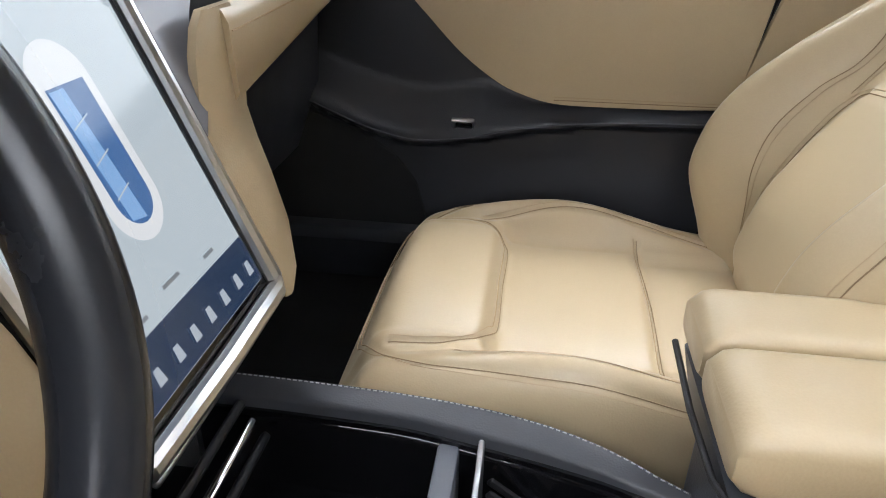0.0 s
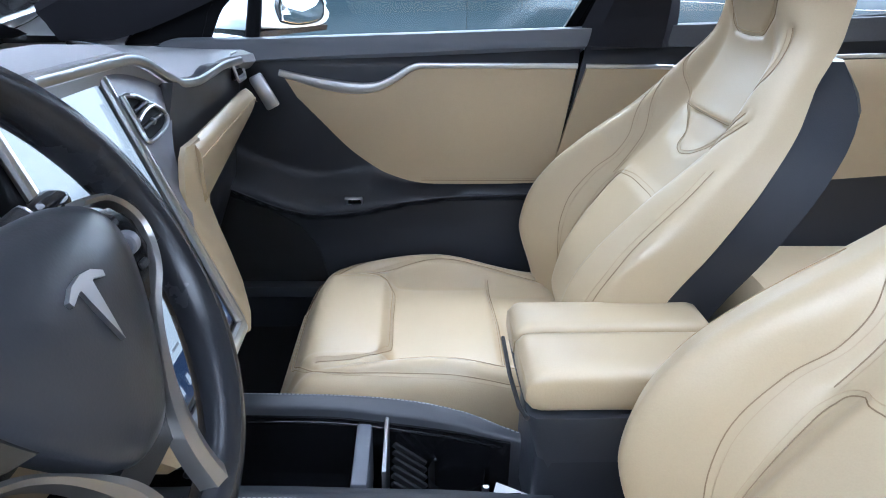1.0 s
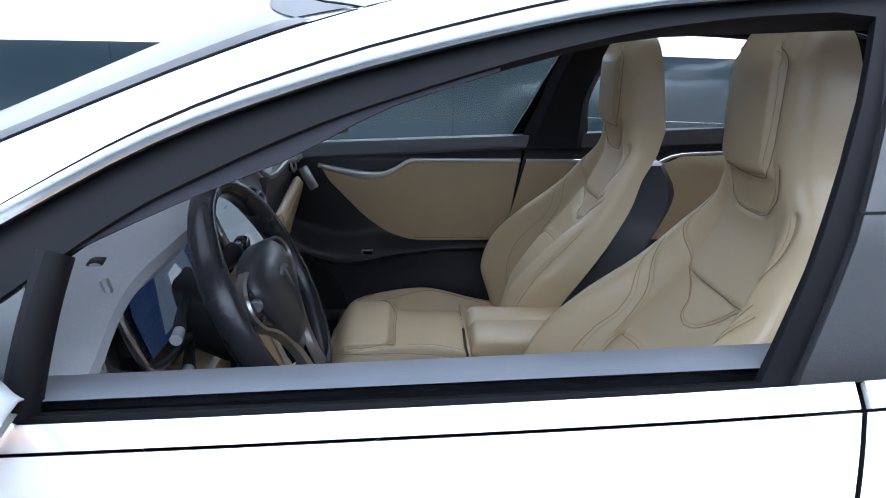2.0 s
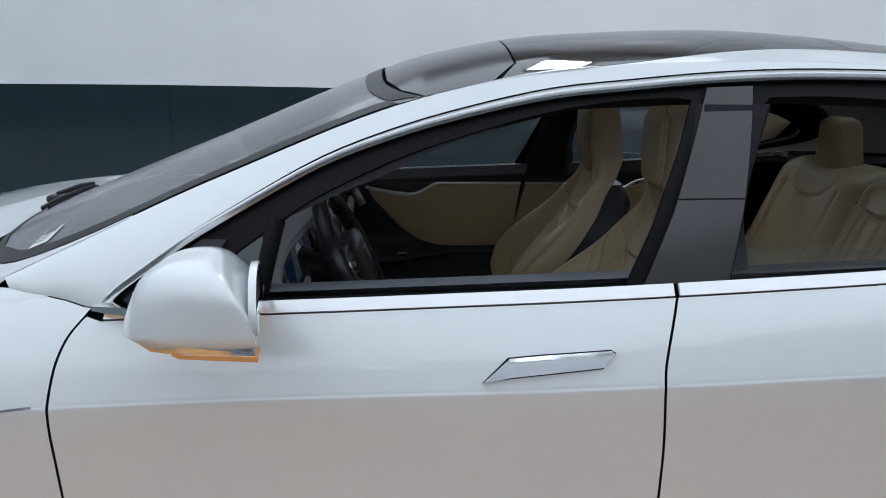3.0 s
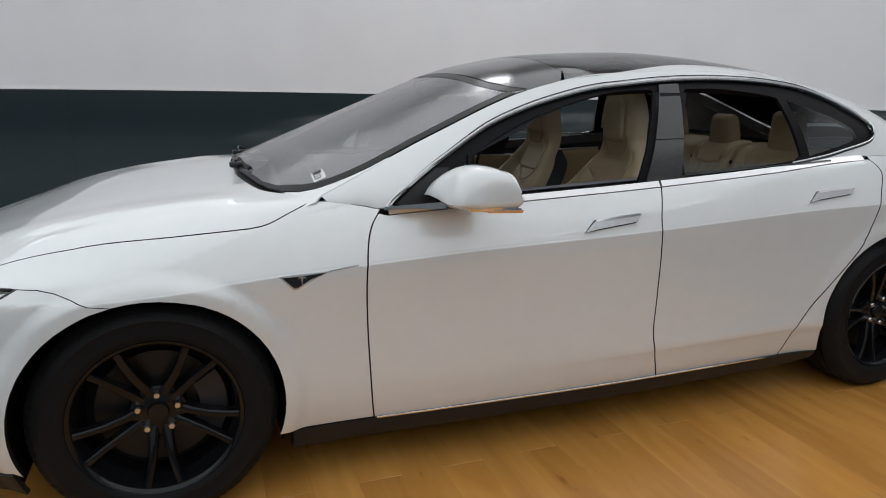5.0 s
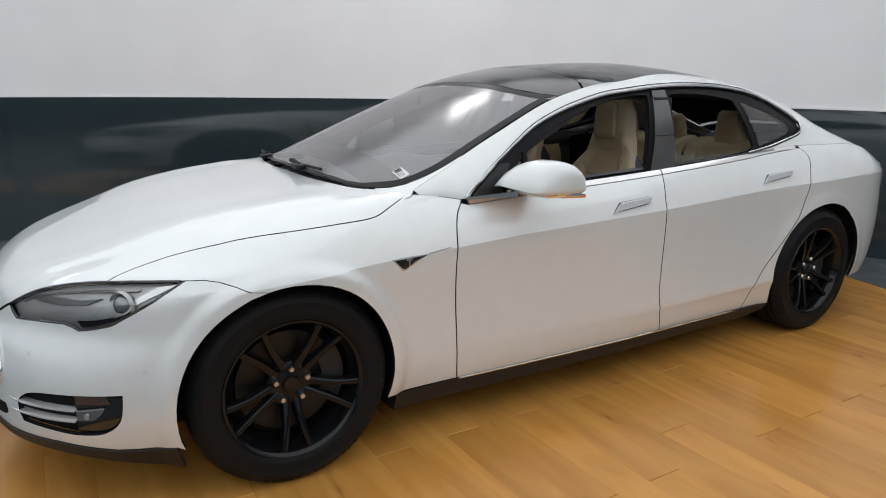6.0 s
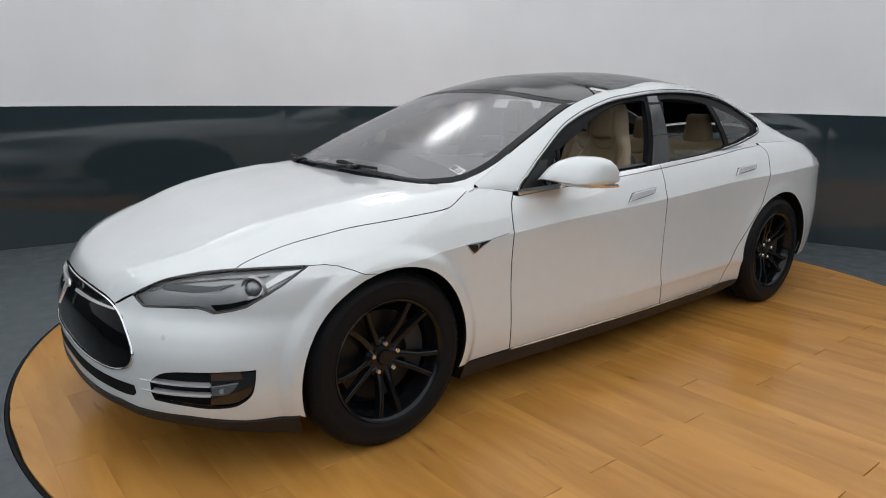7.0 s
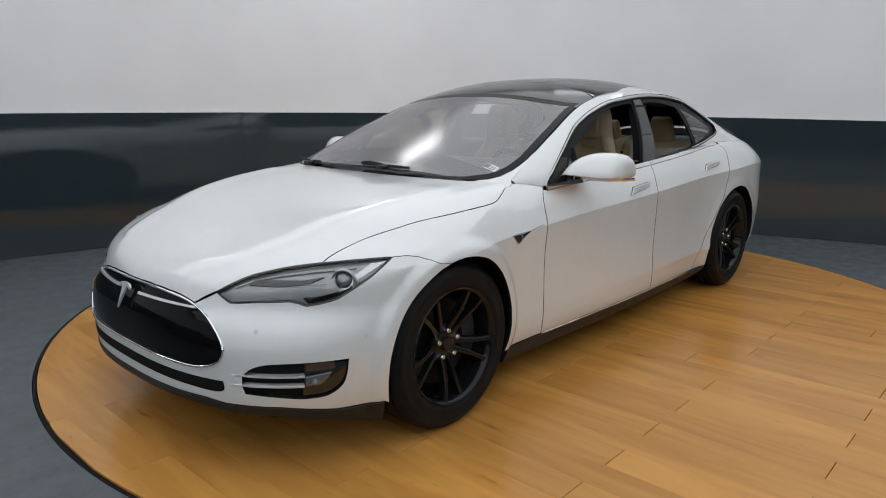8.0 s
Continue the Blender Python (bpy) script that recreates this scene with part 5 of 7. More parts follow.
M_SUEDE = material("dark_suede", (0.024, 0.0236, 0.028), 0.95, grain=0.10, grain_scale=500, spec=0.12)
M_CARPET = material("black_carpet", (0.010, 0.010, 0.011), 1.0, grain=0.4, grain_scale=900, bump=0.6, bump_scale=1500)
M_SILVER = material("satin_silver", (0.62, 0.62, 0.62), 0.28, 1.0)
M_STITCHW = material("white_thread", (0.45, 0.45, 0.46), 0.7)
M_DASHGREY = material("satin_dark_panel", (0.20, 0.20, 0.225), 0.30, 0.35)


def groove(p, q, lines, depth=0.0045, wide=0.006):
    """How deep the seams are at a place of a pad."""
    d = 0.0
    for ln in lines:
        for (ax, ay), (bx, by) in zip(ln, ln[1:]):
            dx, dy = bx - ax, by - ay
            t = min(max(((p - ax) * dx + (q - ay) * dy) / (dx * dx + dy * dy), 0), 1)
            e = (p - ax - t * dx) ** 2 + (q - ay - t * dy) ** 2
            if e < 9 * wide * wide:
                d = max(d, depth * math.exp(-e / (wide * wide)))
    return d


CUSH_LINES = [[(1.296, 0.0), (1.297, 0.09), (1.291, 0.115), (1.272, 0.146), (1.235, 0.160), (1.177, 0.160)],
              [(1.255, 0.168), (1.292, 0.176), (1.37, 0.190), (1.46, 0.192), (1.55, 0.182), (1.66, 0.150)], [(1.490, 0.0), (1.485, 0.165)],
              [(1.130, 0.0), (1.133, 0.11), (1.15, 0.152), (1.19, 0.186), (1.236, 0.206), (1.343, 0.219), (1.506, 0.221), (1.66, 0.219)]]


def cushion_top(x, y):
    a = abs(y)
    z = 0.530 + 0.012 * smoothstep(1.36, 1.22, x) + 0.022 * smoothstep(1.304, 1.274, x) * smoothstep(0.178, 0.146, a) - 0.012 * smoothstep(1.47, 1.50, x) * smoothstep(0.15, 0.12, a)
    z += 0.078 * smoothstep(0.138, 0.208, a) * (0.22 + 0.78 * bump(x, 1.37, 0.15))
    z -= 0.085 * smoothstep(1.20, 1.10, x) ** 2
    return z - groove(x, a, CUSH_LINES, 0.004, 0.0042)


def seat_cushion(parent):
    secs = []
    n = 170
    for i in range(170):
        x = 1.108 + (1.68 - 1.108) * i / 169
        k = math.sqrt(max(0.0, 1 - max(0.0, (1.16 - x) / 0.0525) ** 2))
        hw = 0.236 - 0.06 * (1 - k) - 0.02 * smoothstep(1.25, 1.11, x)
        zl = 0.435 + 0.02 * (1 - k)
        ring = []
        for j in range(n + 1):
            t = -1 + 2 * j / n
            y = hw * math.copysign(abs(math.sin(t * math.pi / 2)) ** 0.9, t)
            zt = cushion_top(x, y)
            e = max(math.cos(t * math.pi / 2), 0) ** 0.30
            z = zl + (zt - zl) * e * (0.25 + 0.75 * k)
            ring.append((x, y, z))
        ring += [(x, hw * 0.9, zl - 0.03), (x, -hw * 0.9, zl - 0.03)]
        secs.append(ring)
    return loft("cushion", secs, M_LEATHER, parent, "beige leather seat cushion with stitched pads", angle=60)


BACK_X = spl((0.46, 1.615), (0.55, 1.615), (0.64, 1.632), (0.70, 1.662), (0.77, 1.712), (0.86, 1.782), (0.95, 1.835), (1.03, 1.858), (1.09, 1.85), (1.13, 1.838), (1.25, 1.835), (1.31, 1.86))
BACK_W = spl((0.46, 0.225), (0.55, 0.250), (0.66, 0.256), (0.76, 0.260), (0.84, 0.243), (0.92, 0.214), (1.0, 0.171), (1.06, 0.137), (1.12, 0.112), (1.22, 0.106), (1.28, 0.094), (1.308, 0.08), (1.318, 0.04))
BACK_B = spl((0.46, 0.03), (0.55, 0.05), (0.65, 0.105), (0.75, 0.132), (0.82, 0.118), (0.90, 0.072), (0.98, 0.042), (1.06, 0.010), (1.3, 0.0))
BACK_LINES = [[(0.118, 0.50), (0.140, 0.60), (0.158, 0.70), (0.160, 0.77), (0.152, 0.81), (0.152, 0.85), (0.165, 0.90), (0.180, 0.94)],
              [(0.140, 0.775), (0.139, 0.82), (0.141, 0.86), (0.152, 0.905), (0.163, 0.95)],
              [(0.0, 0.792), (0.06, 0.791), (0.112, 0.783), (0.130, 0.765), (0.130, 0.72), (0.118, 0.58)],
              [(0.0, 0.910), (0.055, 0.911), (0.106, 0.914)],
              [(0.0, 0.850), (0.030, 0.857), (0.054, 0.876), (0.080, 0.900), (0.108, 0.922), (0.132, 0.965), (0.138, 1.0), (0.118, 1.06)],
              [(0.0, 1.04), (0.045, 1.045), (0.07, 1.075), (0.082, 1.12)],
              [(0.0, 1.098), (0.05, 1.102), (0.068, 1.125), (0.070, 1.26), (0.05, 1.285)],
              [(0.236, 0.60), (0.246, 0.70), (0.247, 0.76), (0.232, 0.835), (0.214, 0.88)]]


BACK_D = spl((0.46, 0.05), (0.60, 0.03), (0.85, 0.022), (0.98, 0.03), (1.06, 0.075), (1.12, 0.105), (1.25, 0.095), (1.32, 0.05))


def back_front(y, z):
    a, w = abs(y), BACK_W(z)
    x = BACK_X(z) - BACK_B(z) * smoothstep(0.50, 0.80, a / w)
    x -= 0.016 * smoothstep(0.805, 0.785, z) * smoothstep(0.12, 0.09, a) * smoothstep(0.50, 0.58, z)
    x -= 0.014 * smoothstep(1.095, 1.115, z) * smoothstep(0.075, 0.058, a)
    x += 0.010 * smoothstep(0.10, 0.05, a) * smoothstep(0.85, 0.875, z) * smoothstep(0.913, 0.905, z)
    return x + groove(a, z, BACK_LINES, 0.0042, 0.0045)


def seat_back(parent):
    secs, shell = [], []
    n = 150
    for i in range(228):
        z = 0.465 + (1.317 - 0.465) * (i / 227)
        w = BACK_W(z)
        deep = BACK_D(z)
        ring = []
        for j in range(n + 1):
            t = -1 + 2 * j / n
            y = w * math.copysign(abs(math.sin(t * math.pi / 2)) ** 0.9, t)
            e = max(math.cos(t * math.pi / 2), 0) ** 0.33
            xb = BACK_X(z) + deep
            ring.append((xb + (back_front(y, z) - xb) * e, y, z))
        ring += [(BACK_X(z) + deep + 0.004, w * 0.5, z), (BACK_X(z) + deep + 0.004, -w * 0.5, z)]
        secs.append(ring)
        if i % 6 == 0 and z < 1.05:
            b = BACK_X(z) + 0.035
            k = 1 - 0.5 * smoothstep(0.95, 1.05, z)
            ww = w * (0.985 - 0.05 * smoothstep(0.9, 1.05, z))
            shell.append([(b - 0.014, -ww, z - 0.01), (b + 0.075 * k, -ww * 0.97, z - 0.01), (b + 0.105 * k, -ww * 0.75, z - 0.01), (b + 0.115 * k, 0, z - 0.01), (b + 0.105 * k, ww * 0.75, z - 0.01), (b + 0.075 * k, ww * 0.97, z - 0.01), (b - 0.014, ww, z - 0.01)])
    back = loft("backrest", secs, M_LEATHER, parent, "beige leather backrest with an integrated headrest", angle=60)
    loft("back_shell", shell, M_DARKSOFT, parent, "black seat back shell")
    return back


seat = part("front_seat", box_bm(0.46, 0.42, 0.12, 0.02, 2, pose(1.42, 0, 0.365)), M_DARKSOFT, car, "beige leather front seat")
seat_cushion(seat)
seat_back(seat)


def fine_line(ln, n=10):
    return smooth_line(ln, n) if len(ln) > 2 else [tuple(Vector(ln[0]).lerp(Vector(ln[1]), k / n)) for k in range(n + 1)]


def cushion_spot(x, y):
    sn = min((abs(y) / (0.236 - 0.02 * smoothstep(1.25, 1.11, x))) ** (1 / 0.9), 1)
    zl = 0.435
    return (x, y, zl + (cushion_top(x, y) - zl) * max(1 - sn * sn, 0) ** 0.15 + 0.0012)


def back_spot(y, z):
    sn = min((abs(y) / BACK_W(z)) ** (1 / 0.9), 1)
    xb = BACK_X(z) + BACK_D(z)
    return (xb + (back_front(y, z) - xb) * max(1 - sn * sn, 0) ** 0.165 - 0.0012, y, z)


def beside(ln, d):
    """A line moved sideways."""
    out = []
    for i, (a, b) in enumerate(ln):
        t = (Vector(ln[min(i + 1, len(ln) - 1)]) - Vector(ln[max(i - 1, 0)])).normalized()
        out.append((a - t.y * d, b + t.x * d))
    return out


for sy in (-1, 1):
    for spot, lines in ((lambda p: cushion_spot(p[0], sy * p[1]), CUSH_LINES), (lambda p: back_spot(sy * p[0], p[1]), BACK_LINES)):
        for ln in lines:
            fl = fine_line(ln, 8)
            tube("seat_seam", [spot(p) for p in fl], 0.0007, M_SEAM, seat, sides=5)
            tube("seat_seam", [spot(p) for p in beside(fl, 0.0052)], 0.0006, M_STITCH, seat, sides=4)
bm = box_bm(0.40, 0.012, 0.07, 0.005, 2, pose(1.42, -0.236, 0.40))
part("seat_side_cover", bm, M_TRIM, seat)
seat.matrix_basis = pose(0, 0.365, -0.042)
other = copy_thing(seat, pose(0, -0.365, -0.028))
other.parent = car

# rear bench: three backs with headrests
for yc, w, top_z in ((-0.41, 0.265, 1.195), (0.0, 0.14, 1.165), (0.41, 0.265, 1.195)):
    secs = []
    pocket = [(0.135, 1.03), (0.125, 0.965), (0.085, 0.925), (0.0, 0.912)]
    rear_lines = [pocket, [(0.62 * w, 0.5), (0.64 * w, 0.80), (0.60 * w, 0.95)], [(0.22 * w, 0.5), (0.24 * w, 0.91)]]
    for i in range(90):
        z = 0.50 + (1.035 - 0.50) * i / 89
        xf = 2.50 + 0.40 * (z - 0.50)
        r = math.sqrt(max(0, 1 - max(0, (z - 0.98) / 0.0555) ** 2))
        ring = []
        for j in range(73):
            t = -1 + 2 * j / 72
            y = w * (0.8 + 0.2 * r) * math.copysign(abs(math.sin(t * math.pi / 2)) ** 0.9, t)
            e = max(math.cos(t * math.pi / 2), 0) ** 0.3
            ins = 0.02 * smoothstep(0.62, 0.72, abs(y) / w) - groove(abs(y), z, rear_lines, 0.007, 0.006)
            ring.append((xf + 0.13 - (0.13 + ins) * e * (0.4 + 0.6 * r), yc + y, z))
        secs.append(ring + [(xf + 0.135, yc + w * 0.5, z), (xf + 0.135, yc - w * 0.5, z)])
    rs = loft("rear_seat_back", secs, M_LEATHER, car, "beige leather rear seat back with stitched ribs", angle=60)
    secs = []
    for i in range(30):
        z = 0.955 + (top_z - 0.955) * i / 29
        r = math.sqrt(max(0, 1 - max(0, (z - top_z + 0.035) / 0.0352) ** 2))
        lo_r = 0.55 + 0.45 * smoothstep(0.95, 0.995, z)
        hw = (0.098 if yc else 0.086) * (1 - 0.26 * smoothstep(1.02, top_z, z)) * (0.82 + 0.18 * r) * lo_r
        ring = []
        for j in range(29):
            a = 2 * math.pi * j / 28
            c, s = math.cos(a), math.sin(a)
            ring.append((2.775 - 0.10 * (z - 1.08) + (0.046 * r + 0.008) * lo_r * math.copysign(abs(c) ** 0.7, c), yc + hw * math.copysign(abs(s) ** 0.7, s), z))
        secs.append(ring[:-1])
    loft("headrest", secs, M_LEATHER, rs, "beige rear headrest", angle=60)
secs = []
for i in range(20):
    x = 1.98 + 0.58 * i / 19
    k = math.sqrt(max(0, 1 - max(0, (2.03 - x) / 0.052) ** 2))
    secs.append([(x, -0.66, 0.38), (x, -0.66, 0.44 + 0.07 * k), (x, -0.60, 0.46 + 0.08 * k), (x, -0.2, 0.45 + 0.07 * k), (x, 0.2, 0.45 + 0.07 * k), (x, 0.60, 0.46 + 0.08 * k), (x, 0.66, 0.44 + 0.07 * k), (x, 0.66, 0.38)])
loft("rear_bench", secs, M_LEATHER, car, "beige leather rear bench")


# door cards
CARD_SEAM = spl((0.80, 0.745), (0.90, 0.705), (0.97, 0.674), (1.05, 0.643), (1.12, 0.630), (1.20, 0.637), (1.30, 0.659), (1.44, 0.676), (1.62, 0.682))


def card(x, z):
    """Inner face of a door, driver's half: a ledge that swells towards its seam, and a pocket below it."""
    d = 0.785 - 0.02 * smoothstep(1.0, 0.95, z)
    e = CARD_SEAM(min(x, 1.62))
    d -= 0.050 * smoothstep(min(e + 0.095, 0.693 + 0.09 * smoothstep(1.36, 1.12, x)), e + 0.004, z)
    d += 0.030 * smoothstep(e - 0.002, e - 0.016, z) - 0.012 * smoothstep(e - 0.05, e - 0.16, z)
    return (x, d, z)


BEIGE = smooth_line([(1.056, 0.934), (1.123, 0.917), (1.195, 0.906), (1.245, 0.905), (1.292, 0.925), (1.335, 0.949)], 4) + [(1.50, 0.952), (1.682, 0.954), (1.660, 0.80), (1.640, 0.699)] + smooth_line([(1.55, 0.695), (1.40, 0.694), (1.34, 0.698), (1.29, 0.712), (1.25, 0.731), (1.19, 0.776), (1.13, 0.838), (1.084, 0.886)], 4)
CARD_F = [(0.72, 0.34), (0.70, 0.55), (0.74, 0.80), (0.80, 0.975), (1.0, 0.985), (1.35, 1.0), (1.695, 1.015), (1.672, 0.85), (1.626, 0.60), (1.61, 0.34)]
BEIGE_R = [(1.702, 0.955), (1.90, 0.955)] + smooth_line([(1.95, 0.945), (2.03, 0.925), (2.10, 0.935), (2.20, 0.975)], 4) + [(2.50, 0.985), (2.52, 0.85), (2.45, 0.72), (2.2, 0.70), (1.636, 0.70)]
CARD_R = [(1.632, 0.34), (1.635, 0.60), (1.688, 0.93), (1.71, 1.02), (2.1, 1.03), (2.6, 1.06), (2.6, 0.70), (2.5, 0.34)]


def bulged(x, z):
    p = card(x, z)
    return (p[0], p[1] - 0.012, p[2])


PILLAR_LOW = spl((0.60, 0.05), (0.75, 0.18), (0.88, 0.33), (0.935, 0.39), (1.0, 0.47), (1.073, 0.55), (1.15, 0.60), (1.25, 0.64), (1.38, 0.69), (1.52, 0.74))
for drv in (False, True):
    s = -1 if drv else 1
    cd = sheet("door_card", card, CARD_F, M_DARKSOFT, car, "black soft door lining with a beige insert", step=0.013, depth=0.01, mirror=drv, gap=0)
    cd.matrix_basis = pose(0, -0.012 * s, -0.061)
    sheet("door_insert", bulged, BEIGE, M_LEATHER, cd, "beige leather door insert", step=0.03, depth=0.014, mirror=drv, gap=0.001)
    # Light falling on the ledge's top is put into this paler grey.
    sheet("door_ledge", card, [(0.80, 0.975), (0.83, 1.0), (1.0, 1.003), (1.35, 1.018), (1.71, 1.034), (1.70, 0.990), (1.35, 0.972), (1.20, 0.966), (1.1, 0.962), (0.95, 0.955)], M_LEDGE, cd, step=0.03, off=0.020, depth=0.05, mirror=drv, gap=0)
    strip = smooth_line([(1.050, 0.938), (1.123, 0.920), (1.195, 0.908), (1.250, 0.910), (1.292, 0.928), (1.335, 0.953), (1.40, 0.956), (1.682, 0.958)], 5)
    tube("silver_line", [(x, s * (card(x, z)[1] - 0.014), z) for x, z in strip], [0.006 + 0.007 * bump(x, 1.18, 0.10) for x, z in strip], M_SILVER, cd, "satin silver strip", flat=0.5)
    tube("card_seam", [(x, s * (card(x, z)[1] - 0.001), z) for x, z in [(0.93 + 0.69 * k / 40, CARD_SEAM(0.93 + 0.69 * k / 40) + 0.004) for k in range(41)]], 0.0013, M_GREYSOFT, cd)
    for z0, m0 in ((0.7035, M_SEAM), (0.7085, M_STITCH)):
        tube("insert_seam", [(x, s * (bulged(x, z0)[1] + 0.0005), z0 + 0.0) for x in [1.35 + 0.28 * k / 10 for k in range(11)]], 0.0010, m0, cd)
    q = card(1.20, 0.664)
    sw = part("window_switch", box_bm(0.040, 0.010, 0.022, 0.003, 2, pose(1.20, s * (q[1] - 0.002), 0.664, 30 * s)), M_SILVER, cd, "small window switch")
    part("switch_key", box_bm(0.030, 0.012, 0.014, 0.003, 2, pose(1.202, s * (q[1] - 0.004), 0.6655, 30 * s)), M_GLOSSBLACK, sw)
    # inner release handle by the dash
    part("door_release", box_bm(0.030, 0.012, 0.075, 0.005, 2, pose(1.025, s * 0.712, 0.905, 0, -28, 0)), M_SILVER, cd, "satin silver door release")
    sheet("speaker_panel", card, [(0.75, 0.43), (0.78, 0.69), (0.93, 0.668), (1.01, 0.638), (1.075, 0.598), (1.115, 0.545), (1.138, 0.47), (1.13, 0.44)], M_GRILLE, cd, "black speaker cover", step=0.02, off=0.014, depth=0.016, mirror=drv, gap=0)
    cr = sheet("rear_door_card", card, CARD_R, M_DARKSOFT, car, "black rear door lining with a beige insert", step=0.04, depth=0.01, mirror=drv, gap=0)
    cr.matrix_basis = pose(0, -0.012 * s, -0.061)
    sheet("door_insert", bulged, BEIGE_R, M_LEATHER, cr, step=0.035, depth=0.014, mirror=drv, gap=0.001)
    sheet("door_ledge", card, [(1.72, 1.034), (2.1, 1.052), (2.6, 1.08), (2.6, 1.03), (2.1, 1.005), (1.715, 0.988)], M_GREYSOFT, cr, step=0.03, off=0.020, depth=0.05, mirror=drv, gap=0)
    st = smooth_line([(1.70, 0.958), (1.90, 0.957), (1.97, 0.945), (2.03, 0.928), (2.10, 0.938), (2.20, 0.978), (2.5, 0.988)], 5)
    tube("silver_line", [(x, s * (card(x, z)[1] - 0.014), z) for x, z in st], [0.005 + 0.006 * bump(x, 2.04, 0.08) for x, z in st], M_SILVER, cr, flat=0.5)
    # pillars inside
    A = [Vector(glass(x, 0.93)) for x in (1.3, 1.45, 1.6, 1.8, 2.0, 2.2, 2.4)]
    tube("rail_trim", [(p.x, s * (abs(p.y) - 0.042), p.z - 0.022) for p in A], 0.036, M_SUEDE, car, "dark suede roof rail lining", sides=12, flat=0.8)
    secs = []
    for k in range(25):
        x = 0.60 + 0.82 * k / 24
        r = PILLAR_LOW(x) + (0.055 * smoothstep(1.19, 1.33, x) - 0.02 * smoothstep(0.95, 1.1, x) if drv else 0.0)
        p0, p1, p4 = glass(x, r), glass(x, (r + 1.1) / 2), glass(x, 0.96)
        p2 = roof(x, RAILY(x) - 0.062)
        p3 = roof(x, RAILY(x) - 0.02)
        secs.append([(x, s * (abs(p0[1]) - 0.020), p0[2]), (x, s * (abs(p0[1]) - 0.034), p0[2] - 0.002), (x, s * (abs(p1[1]) - 0.050), p1[2] - 0.012), (x, s * (abs(p1[1]) - 0.058), p1[2] - 0.003), (x, s * p2[1], p2[2] - 0.026), (x, s * p2[1], p2[2] - 0.010), (x, s * p3[1], p3[2] - 0.010), (x, s * (abs(p4[1]) - 0.014), p4[2] - 0.008)])
    loft("pillar_trim", secs, M_SUEDE, car, "dark grey fabric windscreen pillar lining", angle=50)
    B = [(1.790, 0.775, 0.938), (1.795, 0.775, 0.975), (1.82, 0.735, 1.12), (1.88, 0.665, 1.28)]
    B = smooth_line(B, 4)
    secs = []
    for x, y, z in B:
        w = 0.075 + 0.03 * smoothstep(1.10, 0.95, z)
        d = 0.05
        secs.append([(x - w, s * y, z), (x - w * 0.7, s * (y - d * 0.8), z), (x + w * 0.6, s * (y - d), z), (x + w, s * y, z), (x + w * 0.8, s * (y + 0.02), z), (x - w * 0.8, s * (y + 0.02), z)])
    loft("centre_pillar", secs, M_SUEDE, car, "dark suede centre pillar lining", angle=50)

# headliner
HL = [(1.25, 0.0), (1.27, -0.60), (1.50, -0.61), (1.49, 0.0)]
sheet("headliner", roof, HL + [(x, -y) for x, y in HL[::-1] if y < 0], M_SUEDE, car, "dark suede front headliner", step=0.05, off=-0.045, depth=0.012, gap=0)
sheet("roof_beam", roof, [(2.15, 0.0), (2.15, -0.56), (2.27, -0.55), (2.27, 0.0), (2.27, 0.55), (2.15, 0.56)], M_SUEDE, car, "dark suede roof cross beam", step=0.05, off=-0.040, depth=0.015, gap=0)
for sy in (-1, 1):
    sheet("headliner_side", roof, [(1.45, sy * 0.61), (1.70, sy * 0.60), (2.0, sy * 0.58), (2.4, sy * 0.55), (2.78, sy * 0.51), (2.78, sy * 0.42), (2.4, sy * 0.44), (2.0, sy * 0.47), (1.70, sy * 0.52), (1.45, sy * 0.53)], M_SUEDE, car, "dark suede headliner edge", step=0.05, off=-0.042, depth=0.012, gap=0)
for sy in (-1, 1):
    part("door_sill_trim", box_bm(0.95, 0.075, 0.030, 0.008, 2, pose(1.28, sy * 0.715, 0.392)), M_RAIL, car, "dark grey door sill cover")
part("cabin_floor", box_bm(1.9, 1.5, 0.02, 0, 1, pose(1.65, 0, 0.265)), M_CARPET, car, "black carpet")
part("firewall", box_bm(0.02, 1.5, 0.62, 0, 1, pose(0.62, 0, 0.58)), M_CARPET, car)
part("parcel_shelf", box_bm(0.7, 1.2, 0.02, 0.005, 1, pose(3.05, 0, 0.93)), M_CARPET, car, "black parcel shelf")

# dashboard
DASH_T = [(0.40, 0.885), (0.50, 0.935), (0.62, 0.968), (0.76, 0.987), (0.88, 0.998), (0.950, 0.998), (0.972, 0.990), (0.976, 0.976), (0.962, 0.962), (0.91, 0.90), (0.90, 0.82), (0.88, 0.66), (0.80, 0.55), (0.60, 0.52)]
DASH_LIP = spl((-0.75, 0.950), (-0.62, 0.975), (-0.50, 1.012), (-0.37, 1.030), (-0.1, 1.030), (0.0, 1.028), (0.14, 1.024), (0.20, 1.011), (0.27, 0.983), (0.34, 0.962), (0.43, 0.955), (0.61, 0.959), (0.75, 0.950))
secs = []
for i in range(61):
    y = -0.735 + 1.47 * i / 60
    edge = smoothstep(0.55, 0.74, abs(y))
    hood_ = bump(y, -0.37, 0.17)
    ring = []
    for x, z in DASH_T:
        back = 0.030 * edge
        zz = z + (DASH_LIP(y) - 0.990) * smoothstep(0.60, 0.88, x) * (z > 0.94)
        xx = x + back + 0.045 * hood_ * smoothstep(0.80, 0.93, x) * (z > 0.94)
        ring.append((xx, y, zz))
    secs.append(ring)
dash = loft("dashboard", secs, M_DASHTOP, car, "dark grey soft dashboard", angle=50)
dash.matrix_basis = pose(0, 0, -0.036)
